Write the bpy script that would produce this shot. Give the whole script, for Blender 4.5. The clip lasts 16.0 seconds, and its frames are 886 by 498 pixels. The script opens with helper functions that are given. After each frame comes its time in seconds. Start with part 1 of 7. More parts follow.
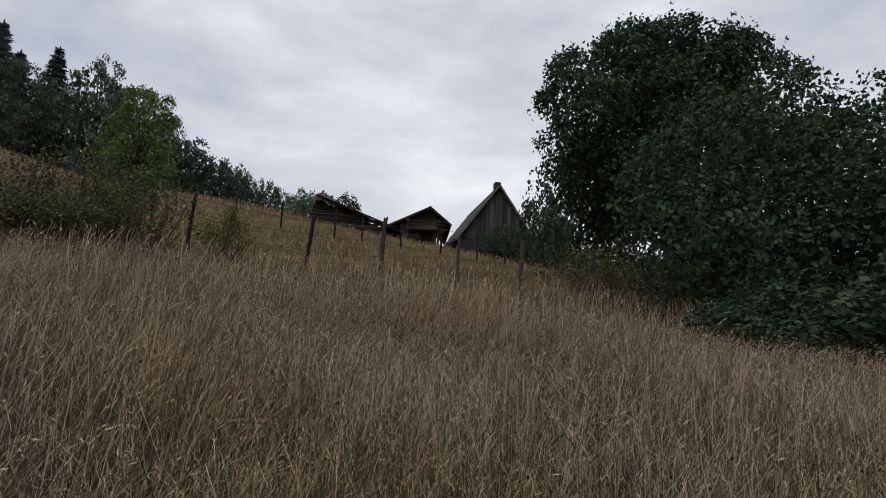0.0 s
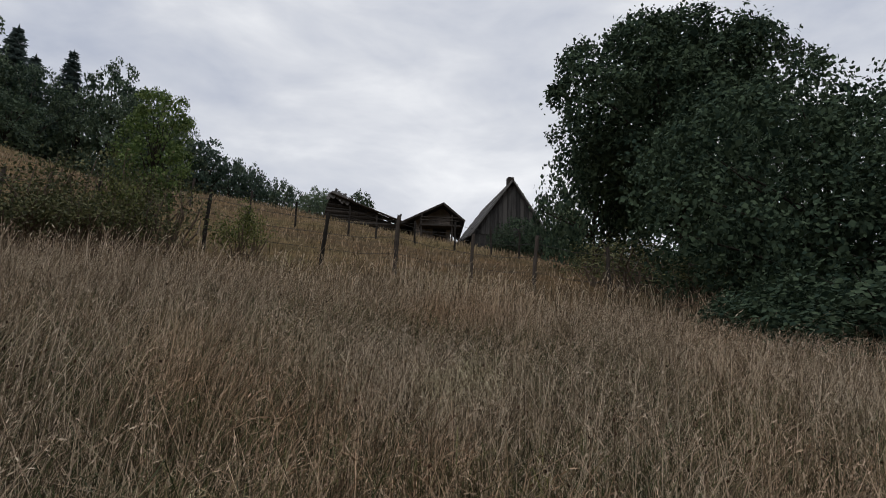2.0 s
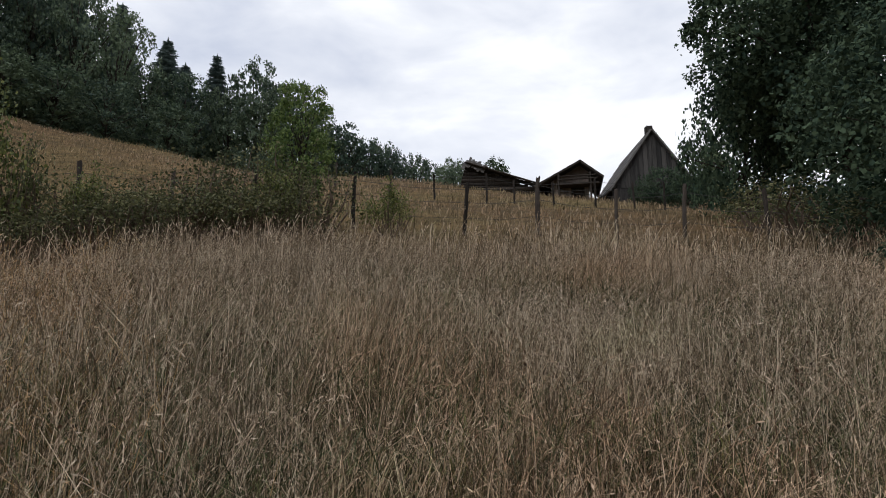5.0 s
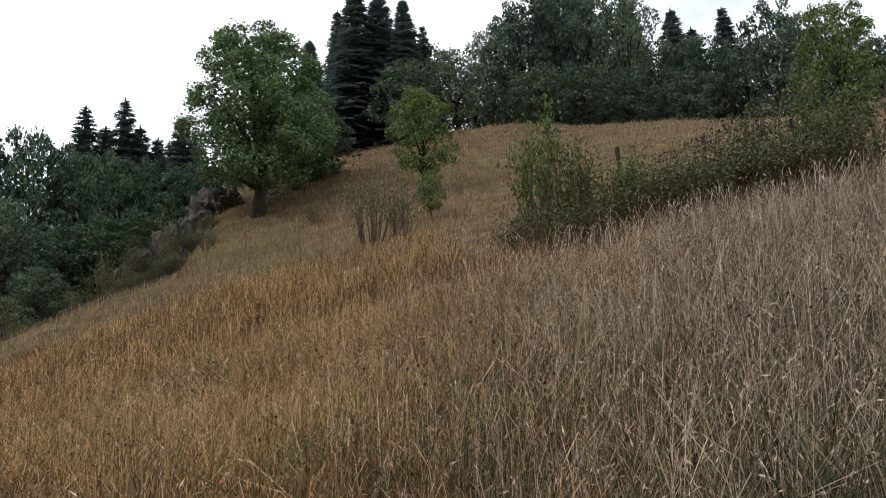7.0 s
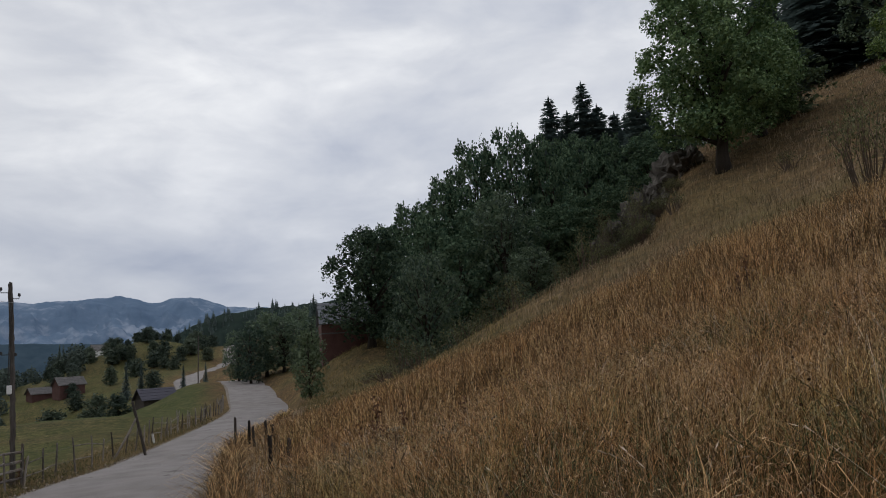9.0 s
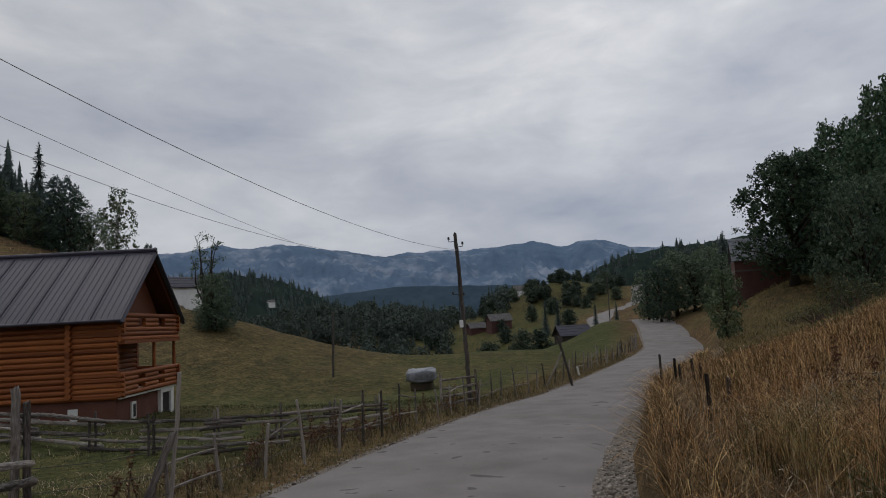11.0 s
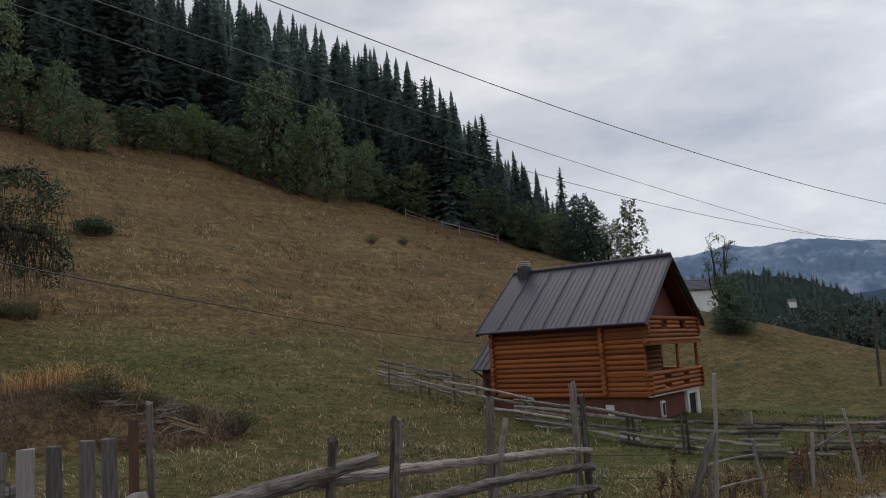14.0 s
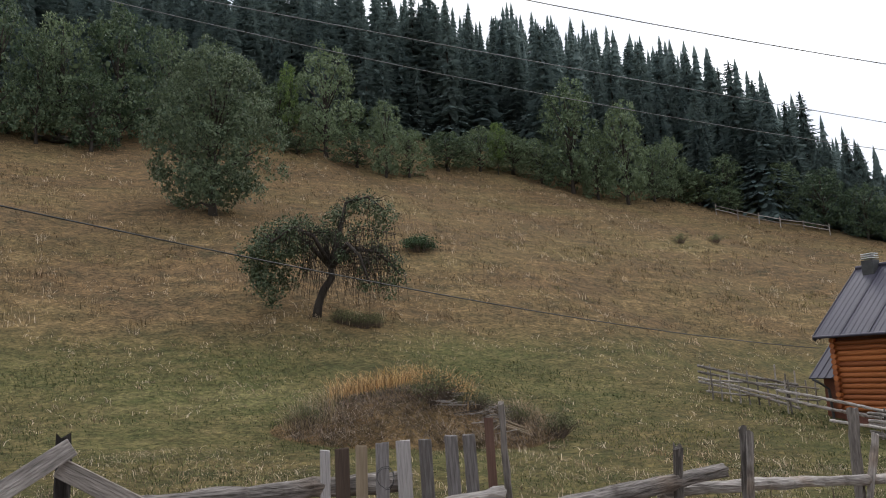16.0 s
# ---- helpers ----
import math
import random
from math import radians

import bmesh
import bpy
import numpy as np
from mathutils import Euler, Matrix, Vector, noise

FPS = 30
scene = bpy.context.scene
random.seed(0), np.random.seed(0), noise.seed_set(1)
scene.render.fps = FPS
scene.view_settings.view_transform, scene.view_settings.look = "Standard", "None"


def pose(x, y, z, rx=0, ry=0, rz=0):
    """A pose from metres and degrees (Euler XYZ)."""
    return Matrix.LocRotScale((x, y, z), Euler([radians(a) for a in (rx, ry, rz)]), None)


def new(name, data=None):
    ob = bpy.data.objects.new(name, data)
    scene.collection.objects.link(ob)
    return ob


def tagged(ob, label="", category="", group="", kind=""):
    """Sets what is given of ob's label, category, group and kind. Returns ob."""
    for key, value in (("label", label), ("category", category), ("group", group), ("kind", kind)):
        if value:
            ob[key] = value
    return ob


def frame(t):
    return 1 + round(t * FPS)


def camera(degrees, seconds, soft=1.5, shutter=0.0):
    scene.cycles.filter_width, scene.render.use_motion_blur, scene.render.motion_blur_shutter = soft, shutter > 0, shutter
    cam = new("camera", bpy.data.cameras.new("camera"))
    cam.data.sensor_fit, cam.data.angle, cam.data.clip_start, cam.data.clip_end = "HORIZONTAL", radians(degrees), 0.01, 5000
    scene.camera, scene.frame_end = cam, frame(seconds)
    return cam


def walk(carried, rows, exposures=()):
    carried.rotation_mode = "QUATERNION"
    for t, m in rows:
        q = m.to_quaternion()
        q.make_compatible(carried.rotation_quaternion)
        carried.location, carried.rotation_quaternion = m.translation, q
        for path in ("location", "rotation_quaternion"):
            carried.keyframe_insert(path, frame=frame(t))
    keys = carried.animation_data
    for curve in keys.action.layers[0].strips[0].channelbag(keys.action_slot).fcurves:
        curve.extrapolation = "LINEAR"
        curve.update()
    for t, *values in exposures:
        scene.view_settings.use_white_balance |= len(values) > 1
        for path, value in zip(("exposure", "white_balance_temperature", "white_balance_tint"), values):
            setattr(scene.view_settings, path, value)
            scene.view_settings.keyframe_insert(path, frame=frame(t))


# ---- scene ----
cam = camera(63.9, 16.0, soft=1.0)
PATH = [
    (0.0, pose(-0.043, 0.409, 1.60, 104.38, -2.20, -0.55)),
    (0.5, pose(-0.043, 0.406, 1.60, 104.38, -2.07, -0.30)),
    (1.0, pose(-0.058, 0.390, 1.60, 104.43, -1.51, 1.30)),
    (1.5, pose(-0.046, 0.398, 1.60, 104.07, -1.84, 0.62)),
    (2.0, pose(-0.045, 0.388, 1.60, 104.01, -1.59, 0.76)),
    (2.5, pose(-0.048, 0.362, 1.60, 103.84, -1.67, 1.34)),
    (3.0, pose(-0.045, 0.341, 1.60, 103.59, -0.57, 4.90)),
    (5.5, pose(-0.183, 0.311, 1.60, 100.36, 1.98, 19.15)),
    (6.0, pose(-0.244, 0.266, 1.60, 100.64, 3.64, 30.97)),
    (6.5, pose(-0.257, 0.282, 1.60, 99.68, 3.41, 44.32)),
    (7.0, pose(-0.225, 0.228, 1.60, 99.68, 2.82, 55.27)),
    (7.5, pose(-0.260, 0.214, 1.60, 99.06, 2.55, 66.88)),
    (8.0, pose(-0.327, 0.215, 1.60, 99.18, 2.51, 76.30)),
    (8.5, pose(-0.370, 0.171, 1.60, 99.04, 3.20, 82.91)),
    (9.0, pose(-0.394, 0.075, 1.60, 98.92, 3.63, 92.26)),
    (9.5, pose(-0.352, -0.042, 1.60, 98.42, 2.57, 100.58)),
    (10.0, pose(-0.325, -0.141, 1.60, 97.33, 2.66, 109.28)),
    (12.5, pose(-0.292, -0.346, 1.60, 94.37, 2.38, 141.98)),
    (13.0, pose(-0.246, -0.349, 1.60, 94.27, 2.09, 148.33)),
    (13.5, pose(-0.155, -0.380, 1.60, 96.24, 1.76, 156.10)),
    (14.0, pose(-0.147, -0.371, 1.60, 98.32, 2.91, 163.75)),
    (14.5, pose(-0.106, -0.351, 1.60, 98.25, 1.94, 171.42)),
    (15.0, pose(-0.078, -0.313, 1.60, 98.83, 2.33, 178.42)),
    (15.5, pose(-0.020, -0.332, 1.60, 100.09, 1.59, 183.82)),
    (16.0, pose(0.061, -0.369, 1.60, 99.88, 2.42, 188.08)),
]
EXPOSURES = [(0.0, 0.06), (3.0, 0.14), (5.5, 0.54), (6.0, 0.6), (7.0, 0.98), (7.5, 1.0), (8.0, 0.66), (9.0, 0.05), (10.0, -0.26), (12.5, -0.1), (13.5, 0.1), (14.0, 0.2), (14.5, 0.4), (15.5, 0.9), (16.0, 1.15)]
walk(cam, PATH, EXPOSURES)

# ---------------- world: overcast sky ----------------
SUN_ROT, SUN_EL = radians(200), radians(48)
world = bpy.data.worlds.new("overcast_sky")
scene.world = world
world.use_nodes = True
wt = world.node_tree
wt.nodes.clear()


def wnode(kind, **inputs):
    n = wt.nodes.new(kind)
    for k, v in inputs.items():
        n.inputs[k.replace("_", " ")].default_value = v
    return n


sky = wt.nodes.new("ShaderNodeTexSky")
sky.sky_type, sky.sun_disc, sky.sun_elevation, sky.sun_rotation = "NISHITA", False, SUN_EL, SUN_ROT
coord = wt.nodes.new("ShaderNodeTexCoord")
squash = wnode("ShaderNodeMapping")
squash.inputs["Scale"].default_value = (1.0, 1.0, 2.6)
squash.inputs["Location"].default_value = (0.35, 0.2, 0.6)
big = wnode("ShaderNodeTexNoise", Scale=2.1, Detail=5.0, Roughness=0.52, Distortion=0.25)
small = wnode("ShaderNodeTexNoise", Scale=5.5, Detail=6.0, Roughness=0.55, Distortion=0.4)
blend = wt.nodes.new("ShaderNodeMix")
blend.data_type = "FLOAT"
blend.inputs[0].default_value = 0.35
ramp = wt.nodes.new("ShaderNodeValToRGB")
ramp.color_ramp.elements[0].position, ramp.color_ramp.elements[0].color = 0.34, (0.44, 0.475, 0.565, 1)
ramp.color_ramp.elements[1].position, ramp.color_ramp.elements[1].color = 0.68, (0.94, 0.945, 0.955, 1)
mid = ramp.color_ramp.elements.new(0.5)
mid.color = (0.64, 0.66, 0.71, 1)
clouds = wnode("ShaderNodeBackground", Strength=1.05)
clear = wnode("ShaderNodeBackground", Strength=0.09)
both = wnode("ShaderNodeMixShader", Fac=0.93)
wout = wt.nodes.new("ShaderNodeOutputWorld")
ln = wt.links.new
ln(coord.outputs["Generated"], squash.inputs["Vector"])
ln(squash.outputs[0], big.inputs["Vector"])
ln(squash.outputs[0], small.inputs["Vector"])
ln(big.outputs["Fac"], blend.inputs[2])
ln(small.outputs["Fac"], blend.inputs[3])
ln(blend.outputs[0], ramp.inputs[0])
facing = wt.nodes.new("ShaderNodeVectorMath")
facing.operation = "DOT_PRODUCT"
facing.inputs[1].default_value = (0.30, -0.95, 0.1)
heavy = wnode("ShaderNodeMapRange", From_Min=0.0, From_Max=0.95, To_Min=1.0, To_Max=0.74)
thick = wt.nodes.new("ShaderNodeVectorMath")
thick.operation = "SCALE"
ln(coord.outputs["Generated"], facing.inputs[0])
ln(facing.outputs["Value"], heavy.inputs["Value"])
ln(ramp.outputs[0], thick.inputs[0])
ln(heavy.outputs[0], thick.inputs["Scale"])
split = wt.nodes.new("ShaderNodeSeparateXYZ")
low = wt.nodes.new("ShaderNodeValToRGB")
low.color_ramp.elements[0].position, low.color_ramp.elements[0].color = 0.04, (0.735, 0.755, 0.81, 1)
low.color_ramp.elements[1].position, low.color_ramp.elements[1].color = 0.32, (1, 1, 1, 1)
thick2 = wt.nodes.new("ShaderNodeVectorMath")
thick2.operation = "MULTIPLY"
ln(coord.outputs["Generated"], split.inputs[0])
ln(split.outputs["Z"], low.inputs[0])
ln(thick.outputs[0], thick2.inputs[0])
ln(low.outputs[0], thick2.inputs[1])
ln(thick2.outputs[0], clouds.inputs["Color"])
ln(sky.outputs[0], clear.inputs["Color"])
ln(clear.outputs[0], both.inputs[1])
ln(clouds.outputs[0], both.inputs[2])
ln(both.outputs[0], wout.inputs[0])

sun = new("sun", bpy.data.lights.new("sun", "SUN"))
sun.data.energy, sun.data.angle, sun.data.color = 0.6, radians(25), (1.0, 0.97, 0.92)
sun.matrix_basis = pose(0, 0, 60, 90 - math.degrees(SUN_EL), 0, 180 - math.degrees(SUN_ROT))

# ---------------- materials ----------------
CONTOUR = radians(30)   # heading of the hillside contours


def mat(name, a, b, scale=3.0, rough=0.9, bump=0.3, fine=40.0, stretch=(1, 1, 1), metal=0.0, spread=0.0, island=0.0, spec=0.3, through_leaf=0.0, space="Object", c=None, tints=(), pale=False, banded=False):
    """Two-scale mottled surface between colours a and b; spread / island: variation from piece to piece; through_leaf: light let through."""
    m = bpy.data.materials.new(name)
    m.use_nodes = True
    t = m.node_tree
    p, link = t.nodes["Principled BSDF"], t.links.new
    co = t.nodes.new("ShaderNodeTexCoord")
    if space == "World":
        src = t.nodes.new("ShaderNodeNewGeometry").outputs["Position"]
    else:
        src = co.outputs["Object"]
    mp = t.nodes.new("ShaderNodeMapping")
    mp.inputs["Scale"].default_value = stretch
    if banded:
        mp.vector_type = "TEXTURE"
        mp.inputs["Rotation"].default_value, mp.inputs["Scale"].default_value = (0, 0, CONTOUR), (8.0, 1.2, 1.2)
    link(src, mp.inputs["Vector"])
    n1, n2 = t.nodes.new("ShaderNodeTexNoise"), t.nodes.new("ShaderNodeTexNoise")
    n1.inputs["Scale"].default_value, n1.inputs["Detail"].default_value = scale, 4
    n2.inputs["Scale"].default_value, n2.inputs["Detail"].default_value = fine, 5
    link(mp.outputs[0], n1.inputs["Vector"])
    link(mp.outputs[0], n2.inputs["Vector"])
    add = t.nodes.new("ShaderNodeMix")
    add.data_type = "FLOAT"
    add.inputs[0].default_value = 0.45
    link(n1.outputs["Fac"], add.inputs[2])
    link(n2.outputs["Fac"], add.inputs[3])
    fac = add.outputs[0]
    for amount, node, sock in ((spread, "ShaderNodeObjectInfo", "Random"), (island, "ShaderNodeNewGeometry", "Random Per Island")):
        if amount:
            r = t.nodes.new(node).outputs[sock]
            k = t.nodes.new("ShaderNodeMath")
            k.operation = "MULTIPLY_ADD"
            link(r, k.inputs[0])
            k.inputs[1].default_value = amount
            k.inputs[2].default_value = -amount / 2
            s = t.nodes.new("ShaderNodeMath")
            s.operation = "ADD"
            link(fac, s.inputs[0])
            link(k.outputs[0], s.inputs[1])
            fac = s.outputs[0]
    rp = t.nodes.new("ShaderNodeValToRGB")
    rp.color_ramp.elements[0].position, rp.color_ramp.elements[0].color = 0.3, (*a, 1)
    rp.color_ramp.elements[1].position, rp.color_ramp.elements[1].color = 0.7, (*b, 1)
    if c:
        rp.color_ramp.elements.new(0.5).color = (*c, 1)
    if pale:
        rp.color_ramp.elements[1].position, rp.color_ramp.elements[2].position = 0.62, 0.9
    link(fac, rp.inputs[0])
    colour = rp.outputs[0]
    for tcol, tscale, lo, hi in tints:
        tn = t.nodes.new("ShaderNodeTexNoise")
        tn.inputs["Scale"].default_value, tn.inputs["Detail"].default_value = tscale, 3
        link(mp.outputs[0] if banded else src, tn.inputs["Vector"])
        rg = t.nodes.new("ShaderNodeMapRange")
        rg.inputs["From Min"].default_value, rg.inputs["From Max"].default_value, rg.inputs["To Max"].default_value = lo, hi, 0.75
        link(tn.outputs["Fac"], rg.inputs["Value"])
        tm = t.nodes.new("ShaderNodeMix")
        tm.data_type, tm.blend_type = "RGBA", "MULTIPLY"
        link(rg.outputs[0], tm.inputs[0])
        link(colour, tm.inputs[6])
        tm.inputs[7].default_value = (*tcol, 1)
        colour = tm.outputs[2]
    link(colour, p.inputs["Base Color"])
    p.inputs["Roughness"].default_value, p.inputs["Metallic"].default_value = rough, metal
    p.inputs["Specular IOR Level"].default_value = spec
    if bump:
        bp = t.nodes.new("ShaderNodeBump")
        bp.inputs["Strength"].default_value, bp.inputs["Distance"].default_value = bump, 0.02
        link(n2.outputs["Fac"], bp.inputs["Height"])
        link(bp.outputs[0], p.inputs["Normal"])
    if through_leaf:
        tr = t.nodes.new("ShaderNodeBsdfTranslucent")
        mx = t.nodes.new("ShaderNodeMixShader")
        mx.inputs[0].default_value = through_leaf
        link(colour, tr.inputs["Color"])
        link(p.outputs[0], mx.inputs[1])
        link(tr.outputs[0], mx.inputs[2])
        link(mx.outputs[0], t.nodes["Material Output"].inputs[0])
    return m


def ground_mat():
    """Meadow soil and thatch: dry, green and bare patches; the attribute 'green' tells mown pasture from dry meadow."""
    m = bpy.data.materials.new("meadow_ground")
    m.use_nodes = True
    t = m.node_tree
    p, link = t.nodes["Principled BSDF"], t.links.new
    pos = t.nodes.new("ShaderNodeNewGeometry").outputs["Position"]

    def noise_at(scale, detail=5, rough=0.6):
        n = t.nodes.new("ShaderNodeTexNoise")
        n.inputs["Scale"].default_value, n.inputs["Detail"].default_value, n.inputs["Roughness"].default_value = scale, detail, rough
        link(pos, n.inputs["Vector"])
        return n.outputs["Fac"]

    def ramp_of(fac, *stops):
        r = t.nodes.new("ShaderNodeValToRGB")
        r.color_ramp.elements[0].position, r.color_ramp.elements[0].color = stops[0][0], (*stops[0][1], 1)
        r.color_ramp.elements[1].position, r.color_ramp.elements[1].color = stops[-1][0], (*stops[-1][1], 1)
        for q, col in stops[1:-1]:
            r.color_ramp.elements.new(q).color = (*col, 1)
        link(fac, r.inputs[0])
        return r.outputs[0]

    patch, tuft, grit = noise_at(0.11), noise_at(1.3), noise_at(5.0, 10, 0.82)
    turn = t.nodes.new("ShaderNodeMapping")
    turn.vector_type = "TEXTURE"
    turn.inputs["Rotation"].default_value = (0, 0, CONTOUR)
    turn.inputs["Scale"].default_value = (9.0, 1.3, 1.3)
    link(pos, turn.inputs["Vector"])
    streak = t.nodes.new("ShaderNodeTexNoise")
    streak.inputs["Scale"].default_value, streak.inputs["Detail"].default_value = 1.0, 5
    link(turn.outputs[0], streak.inputs["Vector"])
    bands = t.nodes.new("ShaderNodeMix")
    bands.data_type = "FLOAT"
    bands.inputs[0].default_value = 0.5
    link(patch, bands.inputs[2])
    link(streak.outputs["Fac"], bands.inputs[3])
    patch2 = bands.outputs[0]
    mixf = t.nodes.new("ShaderNodeMix")
    mixf.data_type = "FLOAT"
    mixf.inputs[0].default_value = 0.5
    link(patch2, mixf.inputs[2])
    link(tuft, mixf.inputs[3])
    dry = ramp_of(mixf.outputs[0], (0.34, (0.055, 0.049, 0.028)), (0.45, (0.103, 0.071, 0.040)), (0.55, (0.161, 0.105, 0.054)), (0.66, (0.26, 0.176, 0.097)))
    green = ramp_of(mixf.outputs[0], (0.34, (0.038, 0.052, 0.019)), (0.5, (0.07, 0.079, 0.03)), (0.66, (0.125, 0.118, 0.053)))
    at = t.nodes.new("ShaderNodeAttribute")
    at.attribute_name = "green"
    wob = t.nodes.new("ShaderNodeMath")
    wob.operation = "MULTIPLY_ADD"
    link(patch, wob.inputs[0])
    wob.inputs[1].default_value = 1.4
    wob.inputs[2].default_value = -0.7
    sm_ = t.nodes.new("ShaderNodeMath")
    sm_.operation, sm_.use_clamp = "ADD", True
    link(at.outputs["Fac"], sm_.inputs[0])
    link(wob.outputs[0], sm_.inputs[1])
    mixc = t.nodes.new("ShaderNodeMix")
    mixc.data_type = "RGBA"
    link(sm_.outputs[0], mixc.inputs[0])
    link(dry, mixc.inputs[6])
    link(green, mixc.inputs[7])
    shade = t.nodes.new("ShaderNodeMix")
    shade.data_type, shade.blend_type = "RGBA", "MULTIPLY"
    shade.inputs[0].default_value = 0.9
    link(mixc.outputs[2], shade.inputs[6])
    link(ramp_of(grit, (0.38, (0.28, 0.29, 0.28)), (0.5, (0.9, 0.9, 0.9)), (0.62, (1.75, 1.68, 1.55))), shade.inputs[7])
    link(shade.outputs[2], p.inputs["Base Color"])
    p.inputs["Roughness"].default_value = 1.0
    p.inputs["Specular IOR Level"].default_value = 0.05
    bp = t.nodes.new("ShaderNodeBump")
    bp.inputs["Strength"].default_value, bp.inputs["Distance"].default_value = 0.8, 0.15
    link(tuft, bp.inputs["Height"])
    bp2 = t.nodes.new("ShaderNodeBump")
    bp2.inputs["Strength"].default_value, bp2.inputs["Distance"].default_value = 0.7, 0.04
    link(grit, bp2.inputs["Height"])
    link(bp.outputs[0], bp2.inputs["Normal"])
    link(bp2.outputs[0], p.inputs["Normal"])
    return m


M_GROUND = ground_mat()
M_ROAD = mat("worn_asphalt", (0.155, 0.138, 0.132), (0.285, 0.262, 0.252), 0.8, 0.9, 0.6, 60, space="World", tints=(((0.32, 0.30, 0.29), 1.6, 0.675, 0.705), ((0.9, 0.88, 0.86), 0.35, 0.5, 0.7)))
M_GRAVEL = mat("verge_gravel", (0.072, 0.059, 0.047), (0.28, 0.24, 0.20), 2.5, 0.95, 0.9, 38, space="World")
M_PEBBLE = mat("pebble_stone", (0.125, 0.106, 0.088), (0.42, 0.37, 0.315), 3.0, 0.9, 0.3, 40, island=0.9, space="World")
M_STRAW = mat("dry_grass", (0.105, 0.08, 0.053), (0.83, 0.69, 0.525), 0.35, 0.8, 0, 3.0, island=1.1, c=(0.39, 0.30, 0.203), through_leaf=0.25, space="World", tints=(((1.0, 0.8, 0.66), 0.45, 0.5, 0.7), ((0.8, 0.95, 0.7), 0.7, 0.6, 0.76), ((0.62, 0.56, 0.5), 1.7, 0.54, 0.76)), pale=True)
M_REDSTRAW = mat("golden_grass", (0.155, 0.094, 0.044), (0.88, 0.63, 0.34), 0.35, 0.8, 0, 3.0, island=1.1, c=(0.61, 0.352, 0.145), through_leaf=0.25, space="World", tints=(((1.0, 0.8, 0.66), 0.45, 0.5, 0.7), ((0.75, 0.9, 0.6), 0.7, 0.56, 0.72), ((0.62, 0.56, 0.5), 1.7, 0.54, 0.76)), pale=True)
M_REDSEED = mat("golden_seed_heads", (0.17, 0.10, 0.05), (0.72, 0.52, 0.32), 0.5, 0.9, 0, 4.0, island=0.9, c=(0.38, 0.22, 0.108), space="World", tints=(((1.0, 0.8, 0.66), 0.45, 0.5, 0.7), ((0.75, 0.9, 0.6), 0.7, 0.56, 0.72), ((0.62, 0.56, 0.5), 1.7, 0.54, 0.76)))
M_HILLGRASS = mat("hillside_thatch", (0.07, 0.053, 0.033), (0.45, 0.345, 0.225), 0.9, 0.9, 0, 0.3, banded=True, island=0.6, c=(0.165, 0.109, 0.06), through_leaf=0.45, space="World", tints=(((0.7, 0.85, 0.55), 0.25, 0.48, 0.62), ((0.45, 0.4, 0.34), 0.55, 0.48, 0.6), ((0.5, 0.46, 0.4), 1.7, 0.5, 0.62)))
M_MEADOW = mat("reddish_meadow_grass", (0.13, 0.10, 0.062), (0.47, 0.355, 0.24), 0.25, 0.85, 0, 2.0, island=0.8, c=(0.285, 0.205, 0.132), through_leaf=0.2, space="World", tints=(((0.62, 0.72, 0.5), 0.12, 0.48, 0.62), ((0.85, 0.72, 0.66), 0.4, 0.5, 0.66)))
M_SEED = mat("seed_heads", (0.20, 0.145, 0.098), (0.66, 0.55, 0.425), 0.5, 0.9, 0, 4.0, island=0.9, c=(0.44, 0.33, 0.235), space="World", tints=(((1.0, 0.8, 0.66), 0.45, 0.5, 0.7), ((0.8, 0.95, 0.7), 0.7, 0.6, 0.76), ((0.62, 0.56, 0.5), 1.7, 0.54, 0.76)))
M_GREENGRASS = mat("green_grass", (0.04, 0.056, 0.02), (0.32, 0.31, 0.15), 0.4, 0.8, 0, 3.0, island=0.9, c=(0.105, 0.126, 0.05), through_leaf=0.25, space="World", pale=True, tints=(((0.25, 0.3, 0.22), 5.0, 0.48, 0.58), ((1.0, 0.84, 0.58), 1.1, 0.5, 0.62), ((0.55, 0.62, 0.5), 1.9, 0.5, 0.64)))
M_BANK = mat("bank_grass", (0.06, 0.068, 0.026), (0.36, 0.27, 0.13), 0.22, 0.9, 0, 1.5, island=0.6, c=(0.165, 0.132, 0.06), through_leaf=0.2, space="World")
M_FRESH = mat("fresh_grass", (0.06, 0.085, 0.032), (0.40, 0.42, 0.24), 0.5, 0.8, 0, 3.0, island=0.9, c=(0.15, 0.185, 0.08), through_leaf=0.3, space="World", pale=True)
M_UNDER = mat("dull_undergrowth", (0.040, 0.038, 0.020), (0.235, 0.18, 0.108), 0.5, 0.9, 0, 3.0, island=0.9, c=(0.115, 0.092, 0.056), through_leaf=0.15, space="World")
M_UNDER_GOLD = mat("brown_undergrowth", (0.052, 0.036, 0.016), (0.27, 0.175, 0.085), 0.5, 0.9, 0, 3.0, island=0.9, c=(0.147, 0.087, 0.041), through_leaf=0.15, space="World")
M_LEAF = mat("broad_leaves", (0.042, 0.074, 0.054), (0.142, 0.19, 0.112), 0.5, 0.6, 0, 3, island=0.4, spread=0.5, through_leaf=0.3)
M_LEAF_EDGE = mat("grey_green_leaves", (0.046, 0.074, 0.04), (0.142, 0.185, 0.098), 0.5, 0.6, 0, 3, island=0.5, spread=0.5, through_leaf=0.3)
M_LEAF_DARK = mat("dark_leaves", (0.03, 0.053, 0.038), (0.092, 0.132, 0.079), 0.6, 0.9, 0, 3, island=0.5, spec=0.1, through_leaf=0.15)
